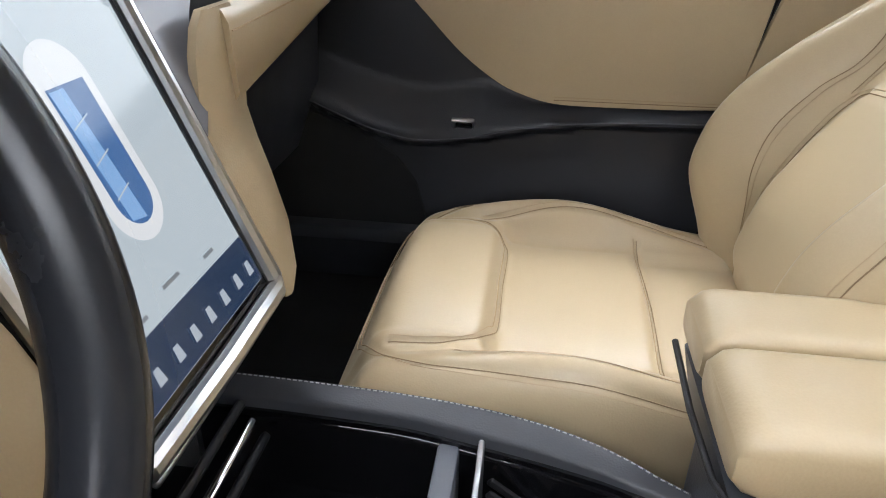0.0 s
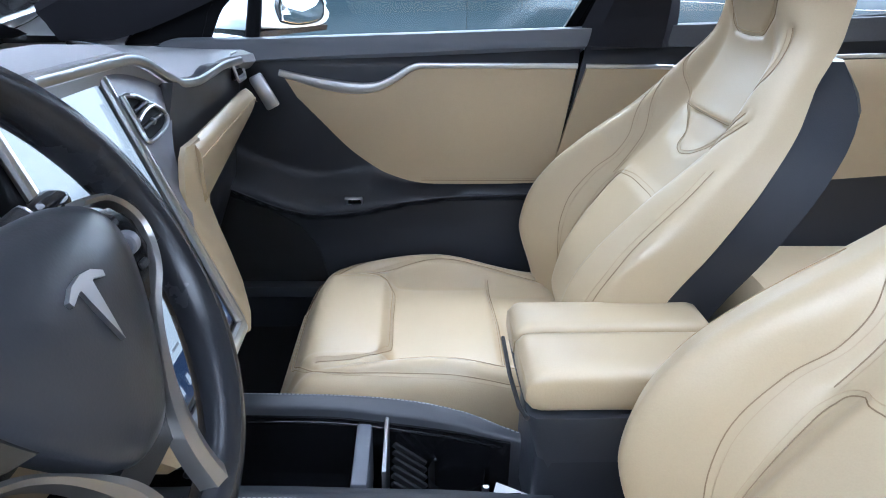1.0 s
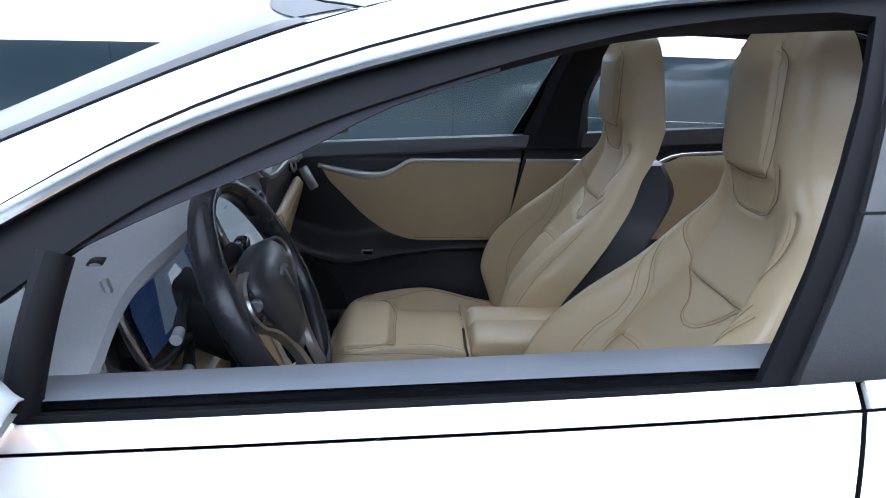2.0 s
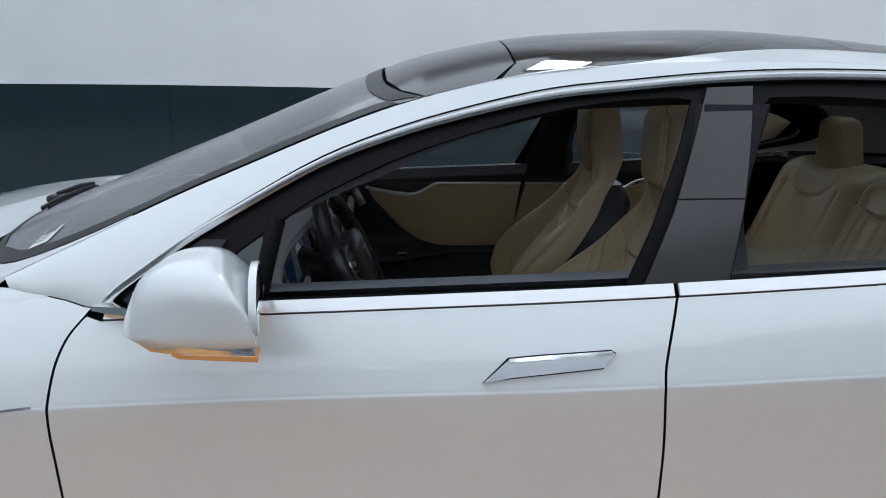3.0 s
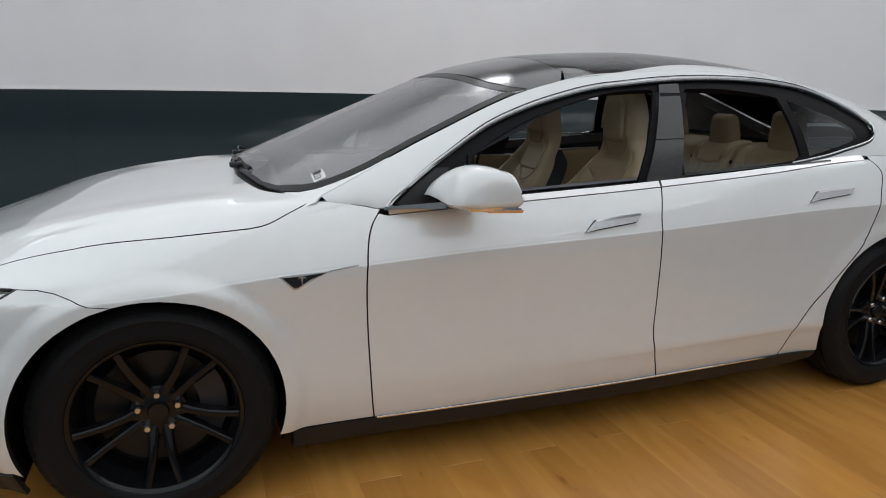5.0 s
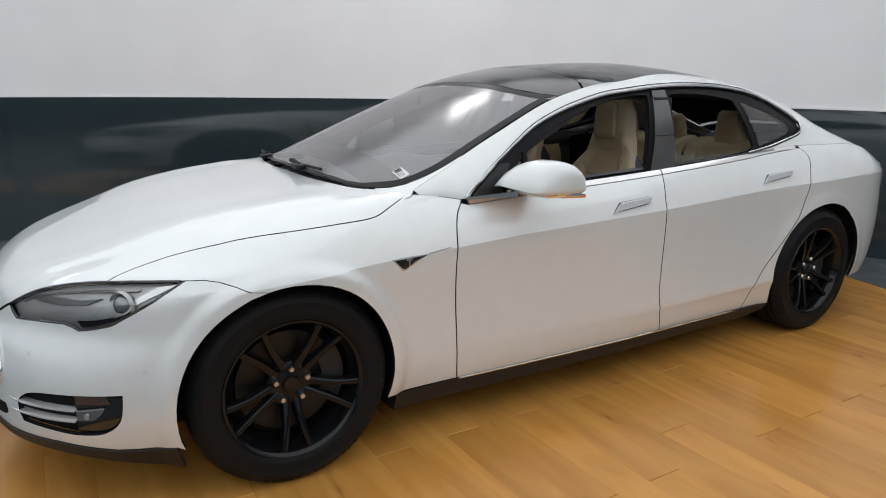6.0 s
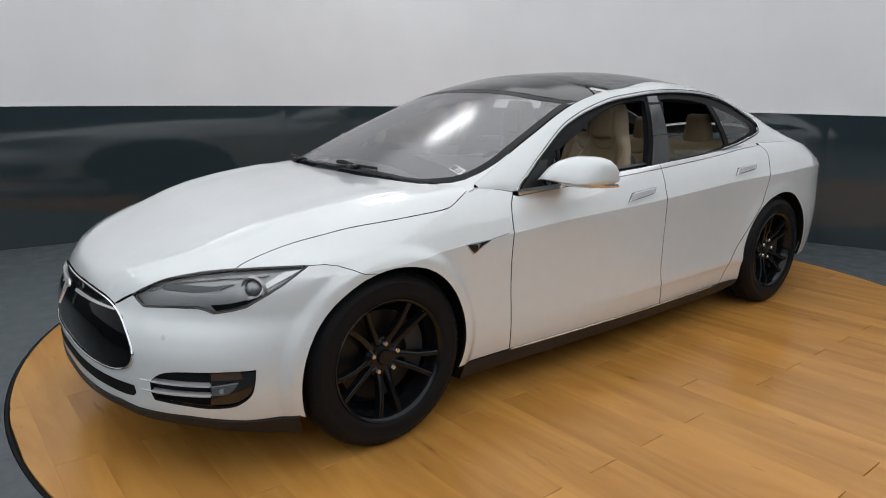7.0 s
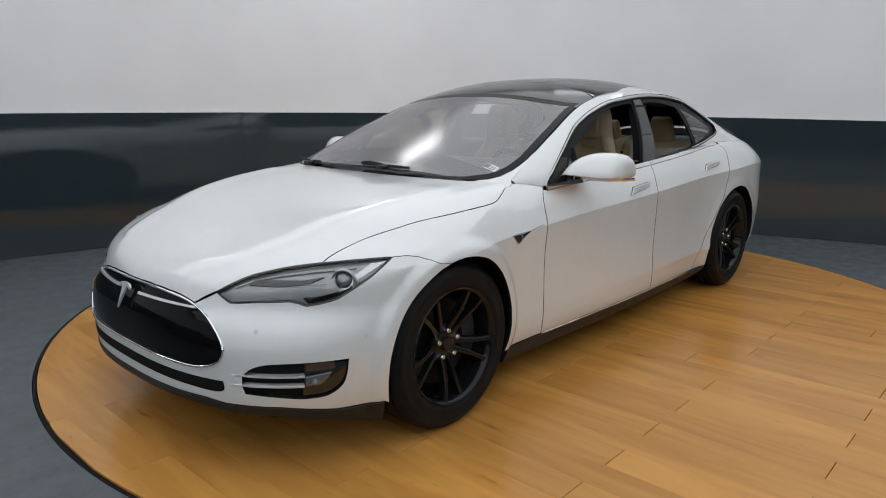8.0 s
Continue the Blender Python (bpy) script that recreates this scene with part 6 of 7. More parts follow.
lip_ = [(0.984 + 0.030 * smoothstep(0.55, 0.74, abs(y)), y, DASH_LIP(y) - 0.008) for y in [-0.08 + 0.72 * k / 40 for k in range(41)]]
tube("dash_lip", lip_, 0.0075, M_SILVER, dash, "satin silver dashboard lip", flat=0.7)


def screen_x(z):
    """The sloping plane of the touch screen."""
    return 1.086 - 0.395 * (z - 0.664)


# centre screen
SCR_LO, SCR_HI, SCR_W = 0.672, 1.005, 0.108
part("screen_back", box_bm(0.05, 0.25, 0.38, 0.012, 3, pose(screen_x(0.838) - 0.034, 0, 0.834, 0, -21.5, 0)), M_TRIM, dash)
SCREEN = lambda y, z: (screen_x(z), y, z)


GLOW = 0.135


def lit(name, color, k=1.0):
    return material(name, (0.02, 0.02, 0.022), 0.12, emit=k * GLOW, emit_color=color)


M_MAP = lit("display_pale", (0.50, 0.57, 0.60), 0.75)
scr = sheet("touch_screen", SCREEN, [(-SCR_W, SCR_LO), (SCR_W, SCR_LO), (SCR_W, SCR_HI), (-SCR_W, SCR_HI)], M_MAP, dash, "large upright touch screen, switched on", step=0.05, off=0.0, depth=0.003, gap=0)
sheet("display_bar", SCREEN, [(-SCR_W + 0.001, SCR_LO + 0.001), (SCR_W - 0.001, SCR_LO + 0.001), (SCR_W - 0.001, SCR_LO + 0.042), (-SCR_W + 0.001, SCR_LO + 0.042)], lit("display_navy", (0.012, 0.03, 0.07), 0.8), scr, "dark blue control bar", step=0.05, off=0.0012, depth=0, gap=0)
CAPS = arc(0, 0.872, 0.029, 0, 180, 14) + arc(0, 0.790, 0.030, 180, 360, 14)
sheet("display_shape", SCREEN, [(y + 0.011, z) for y, z in CAPS], lit("display_white", (0.72, 0.74, 0.74), 0.8), scr, step=0.03, off=0.0014, depth=0, gap=0)
ROOFSHAPE = [(-0.009, 0.872), (0.031, 0.872)] + [(y + 0.011, z) for y, z in arc(0, 0.792, 0.020, 360, 180, 12)]
sheet("display_shape", SCREEN, ROOFSHAPE, lit("display_blue", (0.05, 0.13, 0.30), 0.9), scr, step=0.03, off=0.0024, depth=0, gap=0)
sheet("display_shape", SCREEN, [(-0.008, 0.870), (0.007, 0.870), (0.013, 0.775), (-0.003, 0.778)], lit("display_sky", (0.20, 0.36, 0.60), 0.9), scr, step=0.03, off=0.0032, depth=0, gap=0)
for z in (0.85, 0.825, 0.80):
    sheet("display_line", SCREEN, [(-0.006, z - 0.006), (0.014, z), (0.014, z + 0.0012), (-0.006, z - 0.0048)], lit("display_pale_line", (0.5, 0.55, 0.6), 0.8), scr, step=0.03, off=0.0036, depth=0, gap=0)
for k, y in enumerate((-0.088, -0.062, -0.034, -0.008, 0.018, 0.044, 0.070, 0.094)):
    sheet("display_icon", SCREEN, [(y - 0.005, SCR_LO + 0.011), (y + 0.005, SCR_LO + 0.011), (y + 0.0035, SCR_LO + 0.023), (y - 0.0035, SCR_LO + 0.023)], lit("display_icon", (0.45, 0.5, 0.55), 0.7), scr, step=0.03, off=0.0024, depth=0, gap=0)
for y, z, w in ((0.0, 0.728, 0.012), (-0.05, 0.722, 0.010), (0.055, 0.722, 0.008), (0.03, 0.955, 0.012), (-0.03, 0.965, 0.010)):
    sheet("display_text", SCREEN, [(y - w, z), (y + w, z), (y + w, z + 0.003), (y - w, z + 0.003)], lit("display_grey", (0.25, 0.28, 0.3), 0.6), scr, step=0.03, off=0.0016, depth=0, gap=0)
sheet("display_text", SCREEN, [(-SCR_W + 0.001, SCR_HI - 0.014), (SCR_W - 0.001, SCR_HI - 0.014), (SCR_W - 0.001, SCR_HI - 0.001), (-SCR_W + 0.001, SCR_HI - 0.001)], lit("display_top", (0.16, 0.24, 0.34), 0.7), scr, step=0.05, off=0.0012, depth=0, gap=0)
sheet("screen_border", SCREEN, [(-SCR_W - 0.008, SCR_LO - 0.008), (SCR_W + 0.008, SCR_LO - 0.008), (SCR_W + 0.008, SCR_HI + 0.006), (-SCR_W - 0.008, SCR_HI + 0.006)], M_GLOSSBLACK, scr, step=0.05, off=-0.0015, depth=0.004, gap=0)
fr = [(screen_x(z) + 0.003, y, z) for y, z in ((-SCR_W - 0.013, SCR_HI), (-SCR_W - 0.013, 0.85), (-SCR_W - 0.013, SCR_LO - 0.004), (-SCR_W - 0.008, SCR_LO - 0.016), (0.0, SCR_LO - 0.018), (SCR_W + 0.006, SCR_LO - 0.016), (SCR_W + 0.013, SCR_LO - 0.006), (SCR_W + 0.013, 0.85), (SCR_W + 0.013, SCR_HI))]
tube("screen_frame", fr, [0.0075, 0.0075, 0.008, 0.009, 0.010, 0.010, 0.009, 0.0075, 0.007], M_SILVER, scr, "satin silver screen frame", sides=10)
part("hazard_switch", box_bm(0.006, 0.016, 0.026, 0.003, 2, pose(screen_x(0.845) - 0.004, 0.143, 0.845, 0, -18, 0)), M_SILVER, dash, "small hazard switch")
# panels beside the screen
BESIDE = lambda y, z: (screen_x(z) + 0.008 - 0.05 * (y - 0.177), y, z)
sheet("dash_panel", BESIDE, [(0.122, 1.006), (0.205, 1.000), (0.262, 0.964), (0.290, 0.950), (0.262, 0.926), (0.228, 0.908), (0.198, 0.888), (0.172, 0.860), (0.152, 0.820), (0.126, 0.800)], M_DASHGREY, dash, "satin grey panel beside the screen", step=0.03, depth=0.03, gap=0)
BAND = lambda y, z: (0.992 - 0.03 * (y - 0.177), y, z)
sheet("dash_band", BAND, smooth_line([(0.275, 0.966), (0.40, 0.955), (0.529, 0.959), (0.66, 0.935)], 4) + [(0.70, 0.90), (0.70, 0.86), (0.45, 0.86), (0.20, 0.82), (0.18, 0.845), (0.20, 0.870), (0.224, 0.906)], M_PAD, dash, "dark hollow between the dash and the beige trim", step=0.03, depth=0.03, gap=0)
# beige trim: upright beside the screen, then across to the door
up_ = []
for y0, y1, z, d in ((0.128, 0.150, 0.640, 0.02), (0.128, 0.176, 0.652, 0.03), (0.130, 0.205, 0.69, 0.035), (0.131, 0.219, 0.735, 0.035), (0.132, 0.226, 0.77, 0.022), (0.136, 0.236, 0.80, 0.013), (0.141, 0.246, 0.828, 0.011), (0.150, 0.250, 0.862, 0.011), (0.162, 0.246, 0.884, 0.011), (0.176, 0.238, 0.897, 0.010)):
    x = screen_x(z) + 0.004 if z < 0.80 else screen_x(0.80) + 0.004 - 0.05 * (z - 0.80)
    up_.append([(x - d, y0, z), (x - 0.003, y0, z), (x, y0 + 0.006, z), (x - 0.001, y1 - 0.008, z), (x - 0.008, y1, z), (x - d, y1, z)])
trim_ = loft("beige_trim", up_, M_LEATHER, dash, "beige leather dashboard trim", angle=50)
ac = []
for k in range(17):
    t = k / 16
    y = 0.205 + 0.475 * t
    x = screen_x(0.80) + 0.005 - 0.028 * t
    z0, z1 = 0.806 + 0.046 * t + 0.010 * smoothstep(0.9, 1.0, t), 0.897 - 0.012 * smoothstep(0.92, 1.0, t)
    ac.append([(x - 0.022, y, z0 + 0.008), (x - 0.004, y, z0), (x + 0.003, y, z0 + 0.010), (x + 0.001, y, z1 - 0.016), (x - 0.004, y, z1 - 0.005), (x - 0.011, y, z1), (x - 0.020, y, z1 - 0.005)])
loft("beige_trim_across", ac, M_LEATHER, trim_, angle=50)
tube("insert_seam", [(x0[2][0] + 0.0008, x0[2][1], x0[3][2] - 0.006) for x0 in ac], 0.0009, M_STITCH, trim_, sides=5)
dr_ = [[(x, -y, z) for x, y, z in s_][::-1] for s_ in up_]
loft("beige_trim", dr_, M_LEATHER, dash, angle=50)
# glove box front and knee panel
secs = []
for k in range(9):
    y = 0.16 + 0.56 * k / 8
    secs.append([(0.90, y, 0.85), (0.955, y, 0.83), (0.945, y, 0.70), (0.90, y, 0.58), (0.80, y, 0.55), (0.80, y, 0.85)])
loft("glove_box", secs, M_DARKSOFT, dash, "black glove box")
secs = []
for k in range(7):
    y = -0.36 + 0.18 * k / 6
    secs.append([(0.90, y, 0.80), (1.00, y, 0.775), (1.01, y, 0.765), (0.985, y, 0.655), (0.93, y, 0.60), (0.84, y, 0.60)])
loft("knee_panel", secs, M_LEATHER, dash, "beige knee panel below the wheel", angle=50)
secs = [[(x, y - 0.012 if k == 6 else y, z) for x, z in ((0.90, 0.79), (0.99, 0.77), (0.995, 0.755), (0.975, 0.655), (0.93, 0.60), (0.84, 0.60))] for k, y in enumerate([-0.58 + 0.23 * i / 6 for i in range(7)])]
loft("lower_dash", secs, M_DARKSOFT, dash, "black lower dash panel", angle=50)
secs = []
for z, y0, y1, x in ((0.60, -0.73, -0.60, 0.99), (0.68, -0.74, -0.585, 1.03), (0.76, -0.745, -0.575, 1.045), (0.82, -0.745, -0.585, 1.03), (0.85, -0.74, -0.60, 1.00)):
    secs.append([(x - 0.12, y0, z), (x - 0.01, y0, z), (x, y0 + 0.02, z), (x, y1 - 0.02, z), (x - 0.01, y1, z), (x - 0.12, y1, z)])
loft("beige_trim_side", secs, M_PAD, dash, angle=50)


def vent(y, z, x, w, h):
    v = part("air_vent", box_bm(0.02, w, h, 0.008, 2, pose(x - 0.010, y, z, 0, -15, 0)), M_DARK, dash, "air vent with a silver rim")
    pts = [(x, y + w / 2 * a, z + h / 2 * b) for a, b in ((-1, -0.7), (-0.8, -1), (0.8, -1), (1, -0.7), (1, 0.5), (0.6, 1), (-0.8, 1), (-1, 0.7))]
    tube("vent_rim", [(px + (z - pz) * 0.25, py, pz) for px, py, pz in pts], 0.0035, M_SILVER, v, closed=True)
    for k in (-0.4, 0.0, 0.4):
        part("vent_slat", box_bm(0.012, w * 0.86, 0.007, 0.002, 1, pose(x - 0.002 - k * h * 0.12, y, z + k * h, 0, -15, 0)), M_DASHGREY, v)


# hexagonal vent next to the screen
HEX = smooth_line([(0.123, 0.974), (0.160, 0.968), (0.194, 0.952), (0.222, 0.938), (0.224, 0.926), (0.196, 0.918), (0.130, 0.916), (0.123, 0.930)], 3)
hexv = sheet("air_vent", BESIDE, HEX, M_DARK, dash, "six-sided air vent with a satin rim", step=0.03, off=0.002, depth=0.01, gap=0)
tube("vent_rim", [(BESIDE(y, z)[0] + 0.004, y, z) for y, z in HEX], 0.0032, M_SILVER, hexv, closed=True)
tube("vent_slat", [(BESIDE(y, z)[0] + 0.006, y, z) for y, z in smooth_line([(0.124, 0.944), (0.160, 0.950), (0.194, 0.950)], 4)], 0.0030, M_SILVER, hexv, flat=1.4)
for dz in (0.0, 0.022):
    tube("vent_slat", [(BESIDE(y, z)[0] + 0.003, y, z) for y, z in ((0.128, 0.932 + dz), (0.170, 0.934 + dz), (0.206 - dz, 0.934 + dz))], 0.003, M_TRIM, hexv, flat=1.6)
part("vent_knob", box_bm(0.008, 0.006, 0.009, 0.002, 2, pose(BESIDE(0.168, 0.934)[0] + 0.006, 0.168, 0.934, 0, 20, 0)), M_SILVER, hexv)
vent(-0.172, 0.958, 0.958, 0.075, 0.050)
vent(0.665, 0.935, 0.985, 0.06, 0.05)
vent(-0.68, 0.93, 0.985, 0.07, 0.05)

# instrument display
bm = box_bm(0.06, 0.33, 0.16, 0.03, 3, pose(0.945, -0.375, 0.925, 0, -14, 0))
clu = part("instrument_display", bm, M_GLOSSBLACK, dash, "instrument display behind the wheel")
clu.matrix_basis = pose(0, 0, 0.015)
CL = lambda y, z: (0.977 - 0.25 * (z - 0.925), y, z)
sheet("display_face", CL, [(-0.525, 0.865), (-0.225, 0.865), (-0.215, 0.93), (-0.235, 0.985), (-0.515, 0.985), (-0.535, 0.93)], lit("cluster_blue", (0.012, 0.028, 0.075), 1.0), clu, step=0.05, off=0.001, depth=0, gap=0)
sheet("display_face", CL, [(-0.47, 0.875), (-0.29, 0.875), (-0.315, 0.975), (-0.43, 0.975)], lit("cluster_grey", (0.13, 0.16, 0.20), 0.9), clu, step=0.05, off=0.002, depth=0, gap=0)
sheet("display_shape", CL, [(-0.40, 0.90), (-0.35, 0.90), (-0.345, 0.93), (-0.36, 0.945), (-0.395, 0.94)], lit("cluster_white", (0.55, 0.58, 0.6), 0.9), clu, step=0.05, off=0.003, depth=0, gap=0)
rimc = [(CL(y, z)[0] + 0.004, y, z) for y, z in smooth_line([(-0.57, 0.995), (-0.565, 0.90), (-0.53, 0.855), (-0.375, 0.845), (-0.22, 0.855), (-0.185, 0.90), (-0.18, 0.995)], 4)]
tube("display_rim", rimc, 0.006, M_SILVER, clu, "silver rim")

# steering wheel
WC, WTILT, WR = Vector((1.113, -0.355, 0.876)), 25, 0.179
WM = Matrix.Translation(WC) @ pose(0, 0, 0, 0, 90 - WTILT, 0) @ pose(0, 0, 0, 0, 0, 90)


def on_wheel(a, r, h=0.0):
    """A place on the wheel: angle from its right hand side, radius, and height towards the driver."""
    return WM @ Vector((r * math.cos(a), r * math.sin(a), h))


col = part("steering_column", box_bm(0.16, 0.10, 0.09, 0.02, 3, pose(WC.x - 0.10, WC.y, WC.z - 0.035, 0, WTILT, 0)), M_TRIM, car, "black steering column")
wheel_ = part("steering_wheel", box_bm(0.10, 0.09, 0.035, 0.015, 3, WM @ pose(0, 0, -0.012)), M_TRIM, car, "black leather steering wheel with silver spokes")
bm = bmesh.new()
rings = []
for k in range(96):
    a = 2 * math.pi * k / 96
    flat_ = 1 - 0.05 * bump((a - 1.5 * math.pi), 0, 0.45)
    thick = 0.0172 + 0.0025 * (bump(math.cos(a), 0.9, 0.3) + bump(math.cos(a), -0.9, 0.3))
    for seam in (0.62, 2.52, 3.9, 5.52):
        thick -= 0.0016 * bump(a, seam, 0.012)
    c = on_wheel(a, WR * flat_)
    er, up2 = (WM.to_3x3() @ Vector((math.cos(a), math.sin(a), 0))), (WM.to_3x3() @ Vector((0, 0, 1)))
    rings.append([bm.verts.new(c + (er * math.cos(b) * 0.92 + up2 * math.sin(b) * 1.12) * thick) for b in [2 * math.pi * j / 20 for j in range(20)]])
for a, b in zip(rings, rings[1:] + rings[:1]):
    for j in range(20):
        bm.faces.new((a[j], a[(j + 1) % 20], b[(j + 1) % 20], b[j]))
part("wheel_rim", bm, M_BLACKLEATHER, wheel_, "black leather rim")
PADS = smooth_line([(-0.086, 0.050), (-0.05, 0.068), (0.0, 0.073), (0.05, 0.068), (0.086, 0.050), (0.094, 0.024), (0.078, -0.018), (0.052, -0.058), (0.026, -0.086), (0.0, -0.092), (-0.026, -0.086), (-0.052, -0.058), (-0.078, -0.018), (-0.094, 0.024), (-0.086, 0.050)], 4)[:-1]
secs = []
for h, k in ((-0.004, 1.0), (0.012, 1.0), (0.019, 0.97), (0.026, 0.87), (0.031, 0.7), (0.0345, 0.5), (0.0365, 0.28), (0.037, 0.05)):
    secs.append([WM @ Vector((x * k * 1.08, y * k, h * (1 + 2.2 * y * k if h > 0 else 1))) for x, y in PADS])
loft("airbag_cover", secs, M_PAD, wheel_, "soft black airbag cover", angle=60)
emblem("wheel_emblem", WM @ Matrix.Translation((0, 0.012, 0.0375)) @ pose(0, 0, 0, -90, 0, 0), 0.62, M_BRUSHED, wheel_, "plain chrome emblem")
for sx in (-1, 1):
    pod = [(0.070, 0.052), (0.118, 0.044), (0.136, 0.026), (0.134, 0.004), (0.098, -0.024), (0.066, -0.034)]
    loft("switch_pod", [[WM @ Vector((sx * x, y, h)) for x, y in pod] for h in (-0.008, 0.013)], M_GLOSSBLACK, wheel_, "gloss black switch pod")
    wheel_knob = bmesh.new()
    lathe(wheel_knob, [(0.0005, -0.006), (0.008, -0.006), (0.0095, -0.004), (0.0095, 0.004), (0.008, 0.006), (0.0005, 0.006)], 18, "x")
    bmesh.ops.transform(wheel_knob, matrix=WM @ pose(sx * 0.110, 0.016, 0.013), verts=wheel_knob.verts)
    part("thumb_wheel", wheel_knob, M_DASHGREY, wheel_)
    for bx, by in ((0.108, 0.034), (0.112, -0.004), (0.092, 0.014)):
        part("button", box_bm(0.013, 0.007, 0.004, 0.0015, 1, WM @ pose(sx * bx, by, 0.0145)), M_TRIM, wheel_)
    sp = [[WM @ Vector((sx * x, y + dy, h)) for dy, h in ((-w, -0.008), (-w * 0.7, 0.010), (w * 0.7, 0.010), (w, -0.008))] for x, y, w in ((0.125, 0.016, 0.026), (0.145, 0.017, 0.024), (0.170, 0.019, 0.030))]
    loft("spoke", sp, M_TRIM, wheel_)
    path = smooth_line([(0.086, 0.059), (0.120, 0.051), (0.140, 0.032), (0.142, 0.010), (0.126, -0.014), (0.094, -0.034), (0.066, -0.062), (0.043, -0.096), (0.034, -0.130), (0.036, -0.166)], 5)
    band = []
    for k, (x, y) in enumerate(path):
        t = k / (len(path) - 1)
        w = 0.0035 + 0.0090 * smoothstep(0.60, 0.85, t) + 0.003 * smoothstep(0.92, 1.0, t)
        d = (Vector(path[min(k + 1, len(path) - 1)]) - Vector(path[max(k - 1, 0)])).normalized()
        nx, ny = -d.y, d.x
        h = 0.017 - 0.004 * t
        band.append([WM @ Vector((sx * (x + nx * a), y + ny * a, hh)) for a, hh in ((-w, h - 0.012), (-w * 0.8, h), (0.0, h + 0.0035), (w * 0.8, h), (w, h - 0.012))])
    loft("spoke_silver", band, M_SPOKE, wheel_, "satin silver spoke frame", angle=30)
low_ = [[WM @ Vector((x, y, h)) for y, h in ((-0.112, -0.010), (-0.108, 0.006), (-0.084, 0.008), (-0.076, -0.010))] for x in (-0.04, -0.02, 0, 0.02, 0.04)]
loft("spoke_bridge", low_, M_TRIM, wheel_)
# stalks
st_ = tube("stalk", [(1.00, -0.32, 0.868), (1.012, -0.26, 0.882), (1.026, -0.205, 0.894)], [0.010, 0.015, 0.018], M_TRIM, col, "black selector stalk", sides=12)
tube("stalk_band", [(1.026, -0.2055, 0.894), (1.027, -0.2035, 0.8945)], 0.0185, M_SILVER, st_, sides=14)
part("stalk_tip", box_bm(0.028, 0.042, 0.032, 0.010, 3, pose(1.032, -0.184, 0.897, 8)), M_GLOSSBLACK, st_)
for y, z in ((-0.508, 0.872), (-0.488, 0.805)):
    s1 = tube("stalk", [(1.00, -0.40, z + 0.01), (1.01, y + 0.05, z + 0.004), (1.02, y + 0.012, z)], [0.007, 0.008, 0.010], M_TRIM, col, "black stalk with a silver end", sides=10)
    tube("stalk_tip", [(1.02, y + 0.012, z), (1.023, y - 0.012, z - 0.002)], 0.0085, M_HANDLE, s1, sides=14)

# centre console
CY = 0.032
con = part("console", box_bm(0.62, 0.17, 0.02, 0.004, 1, pose(1.22, CY, 0.395)), M_TRAY, car, "open black centre console tray")
con.matrix_basis = pose(0, 0, -0.033)


RAIL_IN = spl((0.95, 0.080), (1.05, 0.080), (1.20, 0.075), (1.30, 0.058), (1.40, 0.035), (1.47, 0.012), (1.52, 0.004))
RAIL_OUT = spl((0.95, 0.117), (1.05, 0.116), (1.20, 0.110), (1.29, 0.100), (1.41, 0.067), (1.49, 0.026), (1.52, 0.018))


def rail_edge(x, sy):
    """Inner edge of a console rail; only the passenger's one bends in towards the armrest."""
    return RAIL_IN(x) if sy > 0 else 0.080 + 0.012 * smoothstep(1.1, 1.4, x)


for sy in (-1, 1):
    secs, st1 = [], []
    for k in range(22):
        x = 0.98 + 0.53 * k / 21
        yi, yo = rail_edge(x, sy), RAIL_OUT(x) if sy > 0 else 0.117 + 0.012 * smoothstep(1.1, 1.4, x)
        z = 0.522 - 0.012 * smoothstep(1.35, 1.52, x)
        secs.append([(x, CY + sy * yi, z - 0.13), (x, CY + sy * yi, z - 0.006), (x, CY + sy * (yi + 0.005), z), (x, CY + sy * (yo - 0.006), z + 0.003), (x, CY + sy * yo, z - 0.008), (x, CY + sy * (yo + 0.01), z - 0.20)])
        st1.append((x, CY + sy * (yo - 0.008), z + 0.0032))
    loft("console_rail", secs, M_RAIL, con, "dark grey console rail with white stitching", angle=50)
    bm = bmesh.new()
    P_ = [Vector(p) for p in st1]
    for k in range(21):
        for f in (0.0, 0.25, 0.5, 0.75):
            a, b = P_[k].lerp(P_[k + 1], f + 0.02), P_[k].lerp(P_[k + 1], f + 0.17)
            m = (a + b) / 2
            d = b - a
            bmesh.ops.create_cube(bm, size=1, matrix=Matrix.Translation(m) @ Matrix.Rotation(math.atan2(d.y, d.x), 4, "Z") @ Matrix.Diagonal((d.length, 0.0009, 0.0010, 1)))
    part("stitching", bm, M_STITCHW, con)
    tube("tray_edge", [(x, CY + sy * (rail_edge(x, sy) - 0.003), 0.497) for x in [1.02 + 0.44 * k / 14 for k in range(15)]], 0.0030, M_GLOSSBLACK, con)
    loft("tray_wall", [[(x, CY + sy * (rail_edge(x, sy) - 0.004), 0.506), (x, CY + sy * (rail_edge(x, sy) - 0.006), 0.40), (x, CY + sy * (rail_edge(x, sy) + 0.002), 0.40), (x, CY + sy * (rail_edge(x, sy) + 0.002), 0.506)] for x in [0.99 + 0.48 * k / 16 for k in range(17)]], M_TRAY, con, "gloss black tray wall")
part("tray_divider", box_bm(0.022, 0.128, 0.10, 0.004, 2, pose(1.262, CY, 0.452)), M_LEDGE, con, "grey tray divider")
part("tray_divider", box_bm(0.006, 0.116, 0.115, 0.002, 2, pose(1.295, CY, 0.46)), M_BRUSHED, con, "thin bright tray divider")
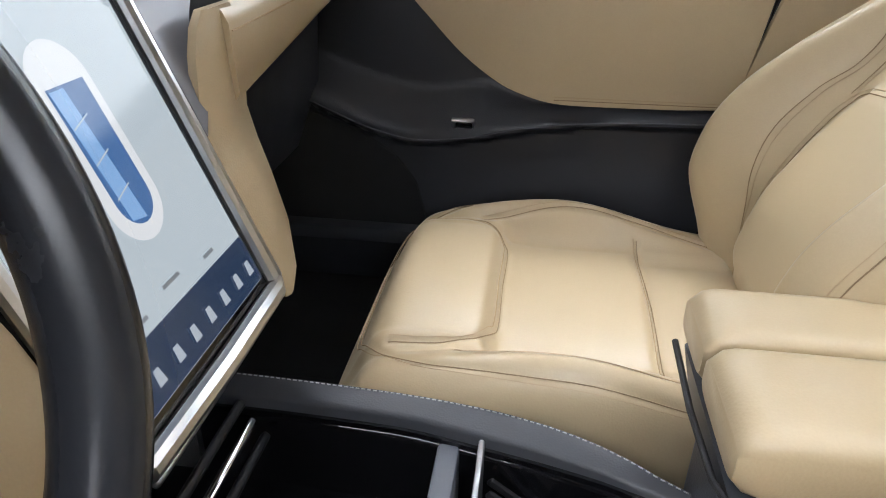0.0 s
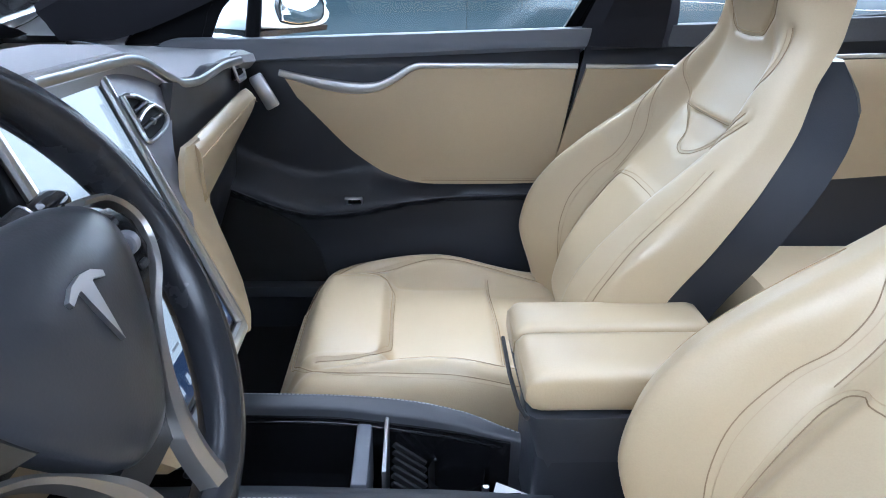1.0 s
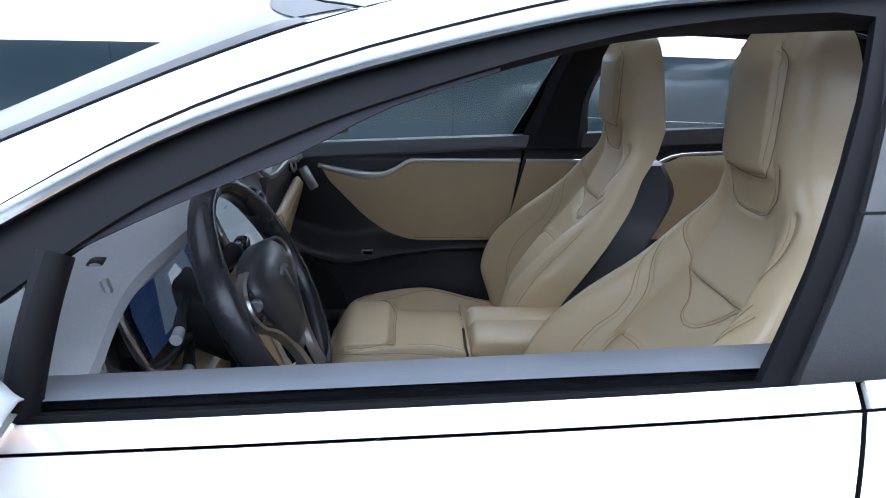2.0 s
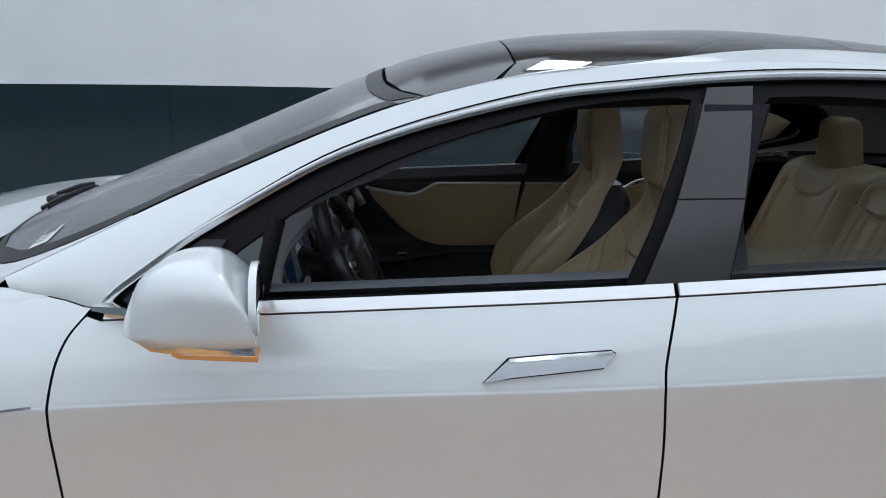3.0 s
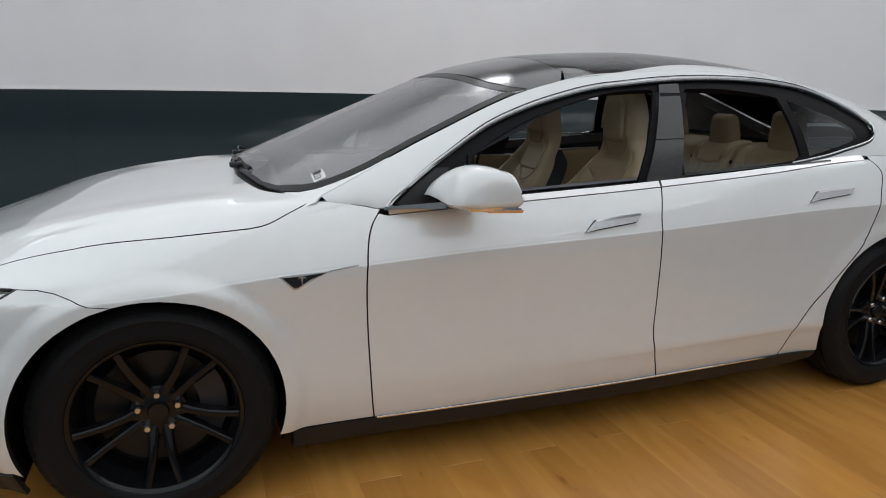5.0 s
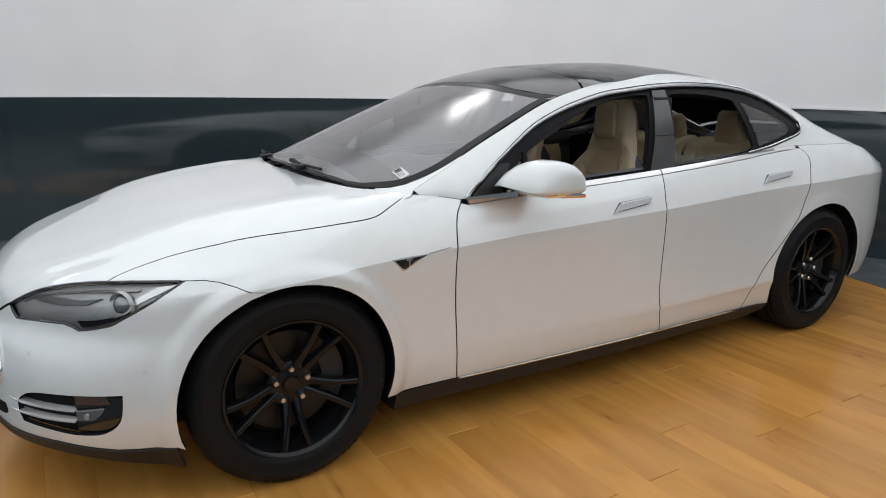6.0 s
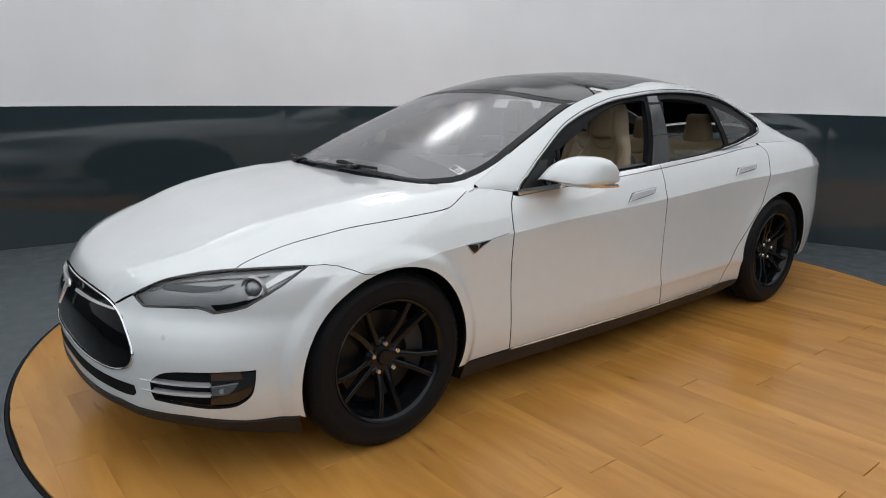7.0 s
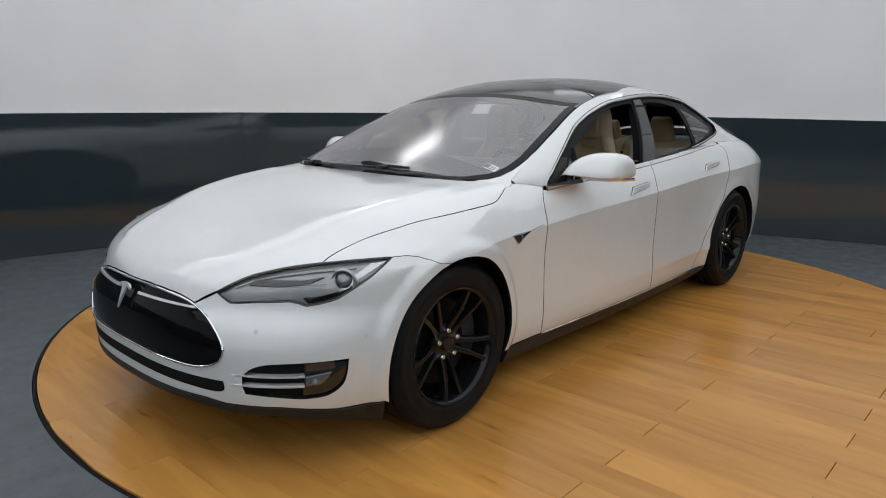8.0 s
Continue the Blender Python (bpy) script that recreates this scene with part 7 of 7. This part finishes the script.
for k in range(7):
    part("tray_rib", box_bm(0.060, 0.005, 0.010, 0.002, 1, pose(1.328, CY + 0.042 - 0.016 * k, 0.462, 0, 38, 0)), M_TRIM, con)
cup = [(1.395 + 0.040 * math.cos(a), CY + 0.012 + 0.040 * math.sin(a), 0.455) for a in [radians(35 + 110 * k / 12) for k in range(13)]]
tube("cup_ring", cup, 0.0022, M_CHROME, con, "thin bright cup holder rim")
bm = bmesh.new()
lathe(bm, [(0.041, 0.455), (0.039, 0.40), (0.0005, 0.398)], 28, "z")
bmesh.ops.translate(bm, verts=bm.verts, vec=(1.395, CY + 0.012, 0))
part("cup_holder", bm, M_DARK, con)
part("tray_clip", box_bm(0.010, 0.006, 0.05, 0.002, 1, pose(1.43, CY - 0.05, 0.46)), M_SILVER, con)
part("tray_paper", box_bm(0.075, 0.020, 0.003, 0.0005, 1, pose(1.475, CY - 0.075, 0.485, 0, 12, -18)), material("white_card", (0.75, 0.75, 0.74), 0.6), con, "small white card")
for k, (x, z, mat_) in enumerate(((1.012, 0.570, M_TRIM), (1.030, 0.545, M_BRUSHED), (1.046, 0.522, M_TRIM), (1.056, 0.500, M_CHROME), (1.068, 0.482, M_TRIM))):
    part("console_grille_bar", box_bm(0.010, 0.134, 0.012, 0.0035, 3, pose(x, CY, z, 0, 35, 0)), mat_, con, "bright bar" if mat_ is M_CHROME else "")
part("console_shelf", box_bm(0.05, 0.15, 0.012, 0.003, 2, pose(0.985, CY, 0.600, 0, 25, 0)), M_TRIM, con)

# armrest
arm = part("armrest", box_bm(0.25, 0.155, 0.20, 0.02, 3, pose(1.61, CY - 0.012, 0.53)), M_DARKSOFT, car, "centre armrest with two beige leather lids on a black box")
arm.matrix_basis = pose(0, -0.004, -0.037)
for y0, y1 in ((-0.065, 0.044), (0.0475, 0.128)):
    secs = []
    yc, hw = (y0 + y1) / 2, (y1 - y0) / 2
    for i in range(30):
        x = 1.466 + 0.272 * i / 29
        k = math.sqrt(max(0, 1 - max(0, (1.489 - x) / 0.0232, (x - 1.711) / 0.0272) ** 2))
        ring = []
        for j in range(28):
            a = 2 * math.pi * j / 28
            c, s = math.cos(a), math.sin(a)
            zz = 0.667 + 0.0295 * (0.45 + 0.55 * k) * math.copysign(abs(s) ** 0.45, s)
            g = 0.0022 * math.exp(-((zz - 0.650) / 0.0035) ** 2) if abs(c) > 0.7 else 0
            ring.append((x, yc + (hw * (0.93 + 0.07 * k) - g) * math.copysign(abs(c) ** 0.35, c), zz))
        secs.append(ring)
    loft("armrest_lid", secs, M_LEATHER, arm, "beige leather armrest lid", angle=60)
secs = []
for z, x0, hw in ((0.635, 1.470, 0.098), (0.60, 1.478, 0.094), (0.55, 1.492, 0.088), (0.50, 1.505, 0.086), (0.45, 1.505, 0.086)):
    secs.append([(x0, CY - hw + 0.01, z), (x0, CY + hw - 0.01, z), (x0 + 0.01, CY + hw, z), (x0 + 0.22, CY + hw, z), (x0 + 0.22, CY - hw, z), (x0 + 0.01, CY - hw, z)])
loft("armrest_box", secs, M_RAIL, arm, "dark grey leather armrest box", angle=50)
tube("armrest_edge", [(1.466, CY - 0.112 + 0.003, 0.645), (1.462, CY - 0.075, 0.636), (1.460, CY, 0.634), (1.462, CY + 0.09, 0.636)], 0.003, M_TRIM, arm)


# ---- planks of the turntable ----
def plank_mesh(x0, x1, y0, y1):
    """One plank, cut by the round edge: crisp at its ends, almost flush along its sides."""
    def lim(x):
        return math.sqrt(max((TABLE_R - 0.006) ** 2 - (x - TABLE_X) ** 2, 0))
    n = 4 if abs((x0 + x1) / 2 - TABLE_X) < TABLE_R - 0.5 and y0 > TABLE_Y - lim(x0) and y1 < TABLE_Y + lim(x0) else 24
    cols = []
    for k in range(n + 1):
        x = x0 + (x1 - x0) * k / n
        lo, hi = max(y0, TABLE_Y - lim(x)), min(y1, TABLE_Y + lim(x))
        if hi - lo > 0.004:
            cols.append((x, lo, hi))
    if len(cols) < 2:
        return None
    out = [(x, lo) for x, lo, hi in cols] + [(x, hi) for x, lo, hi in cols[::-1]]
    m = len(out)
    V = [(x, y + (0.0010 if i < m // 2 else -0.0010), 0.0) for i, (x, y) in enumerate(out)]
    V += [(x, y, -0.0015) for x, y in out] + [(x, y, -0.010) for x, y in out]
    F_ = [tuple(range(m))] + [(m + i, m + (i + 1) % m, (i + 1) % m, i) for i in range(m)] + [(2 * m + i, 2 * m + (i + 1) % m, m + (i + 1) % m, m + i) for i in range(m)]
    return mesh_of("plank", V, F_, M_WOOD, smooth=False)


count = 0
W_PLANK, L_PLANK = 0.15, 1.24
for i in range(-12, 32):
    x0 = 0.440 + W_PLANK * i
    y0 = -1.505 - L_PLANK * 3 + (0.0 if i % 2 == 0 else L_PLANK / 2)
    if i in (-3, 6, 13, 17):
        y0 += 0.21
    for j in range(8):
        a, b = y0 + L_PLANK * j, y0 + L_PLANK * (j + 1)
        g = 0.0013
        me = plank_mesh(x0 + 0.00015, x0 + W_PLANK - 0.00015, a + g, b - g)
        if me:
            put("plank", me, turn)
            count += 1
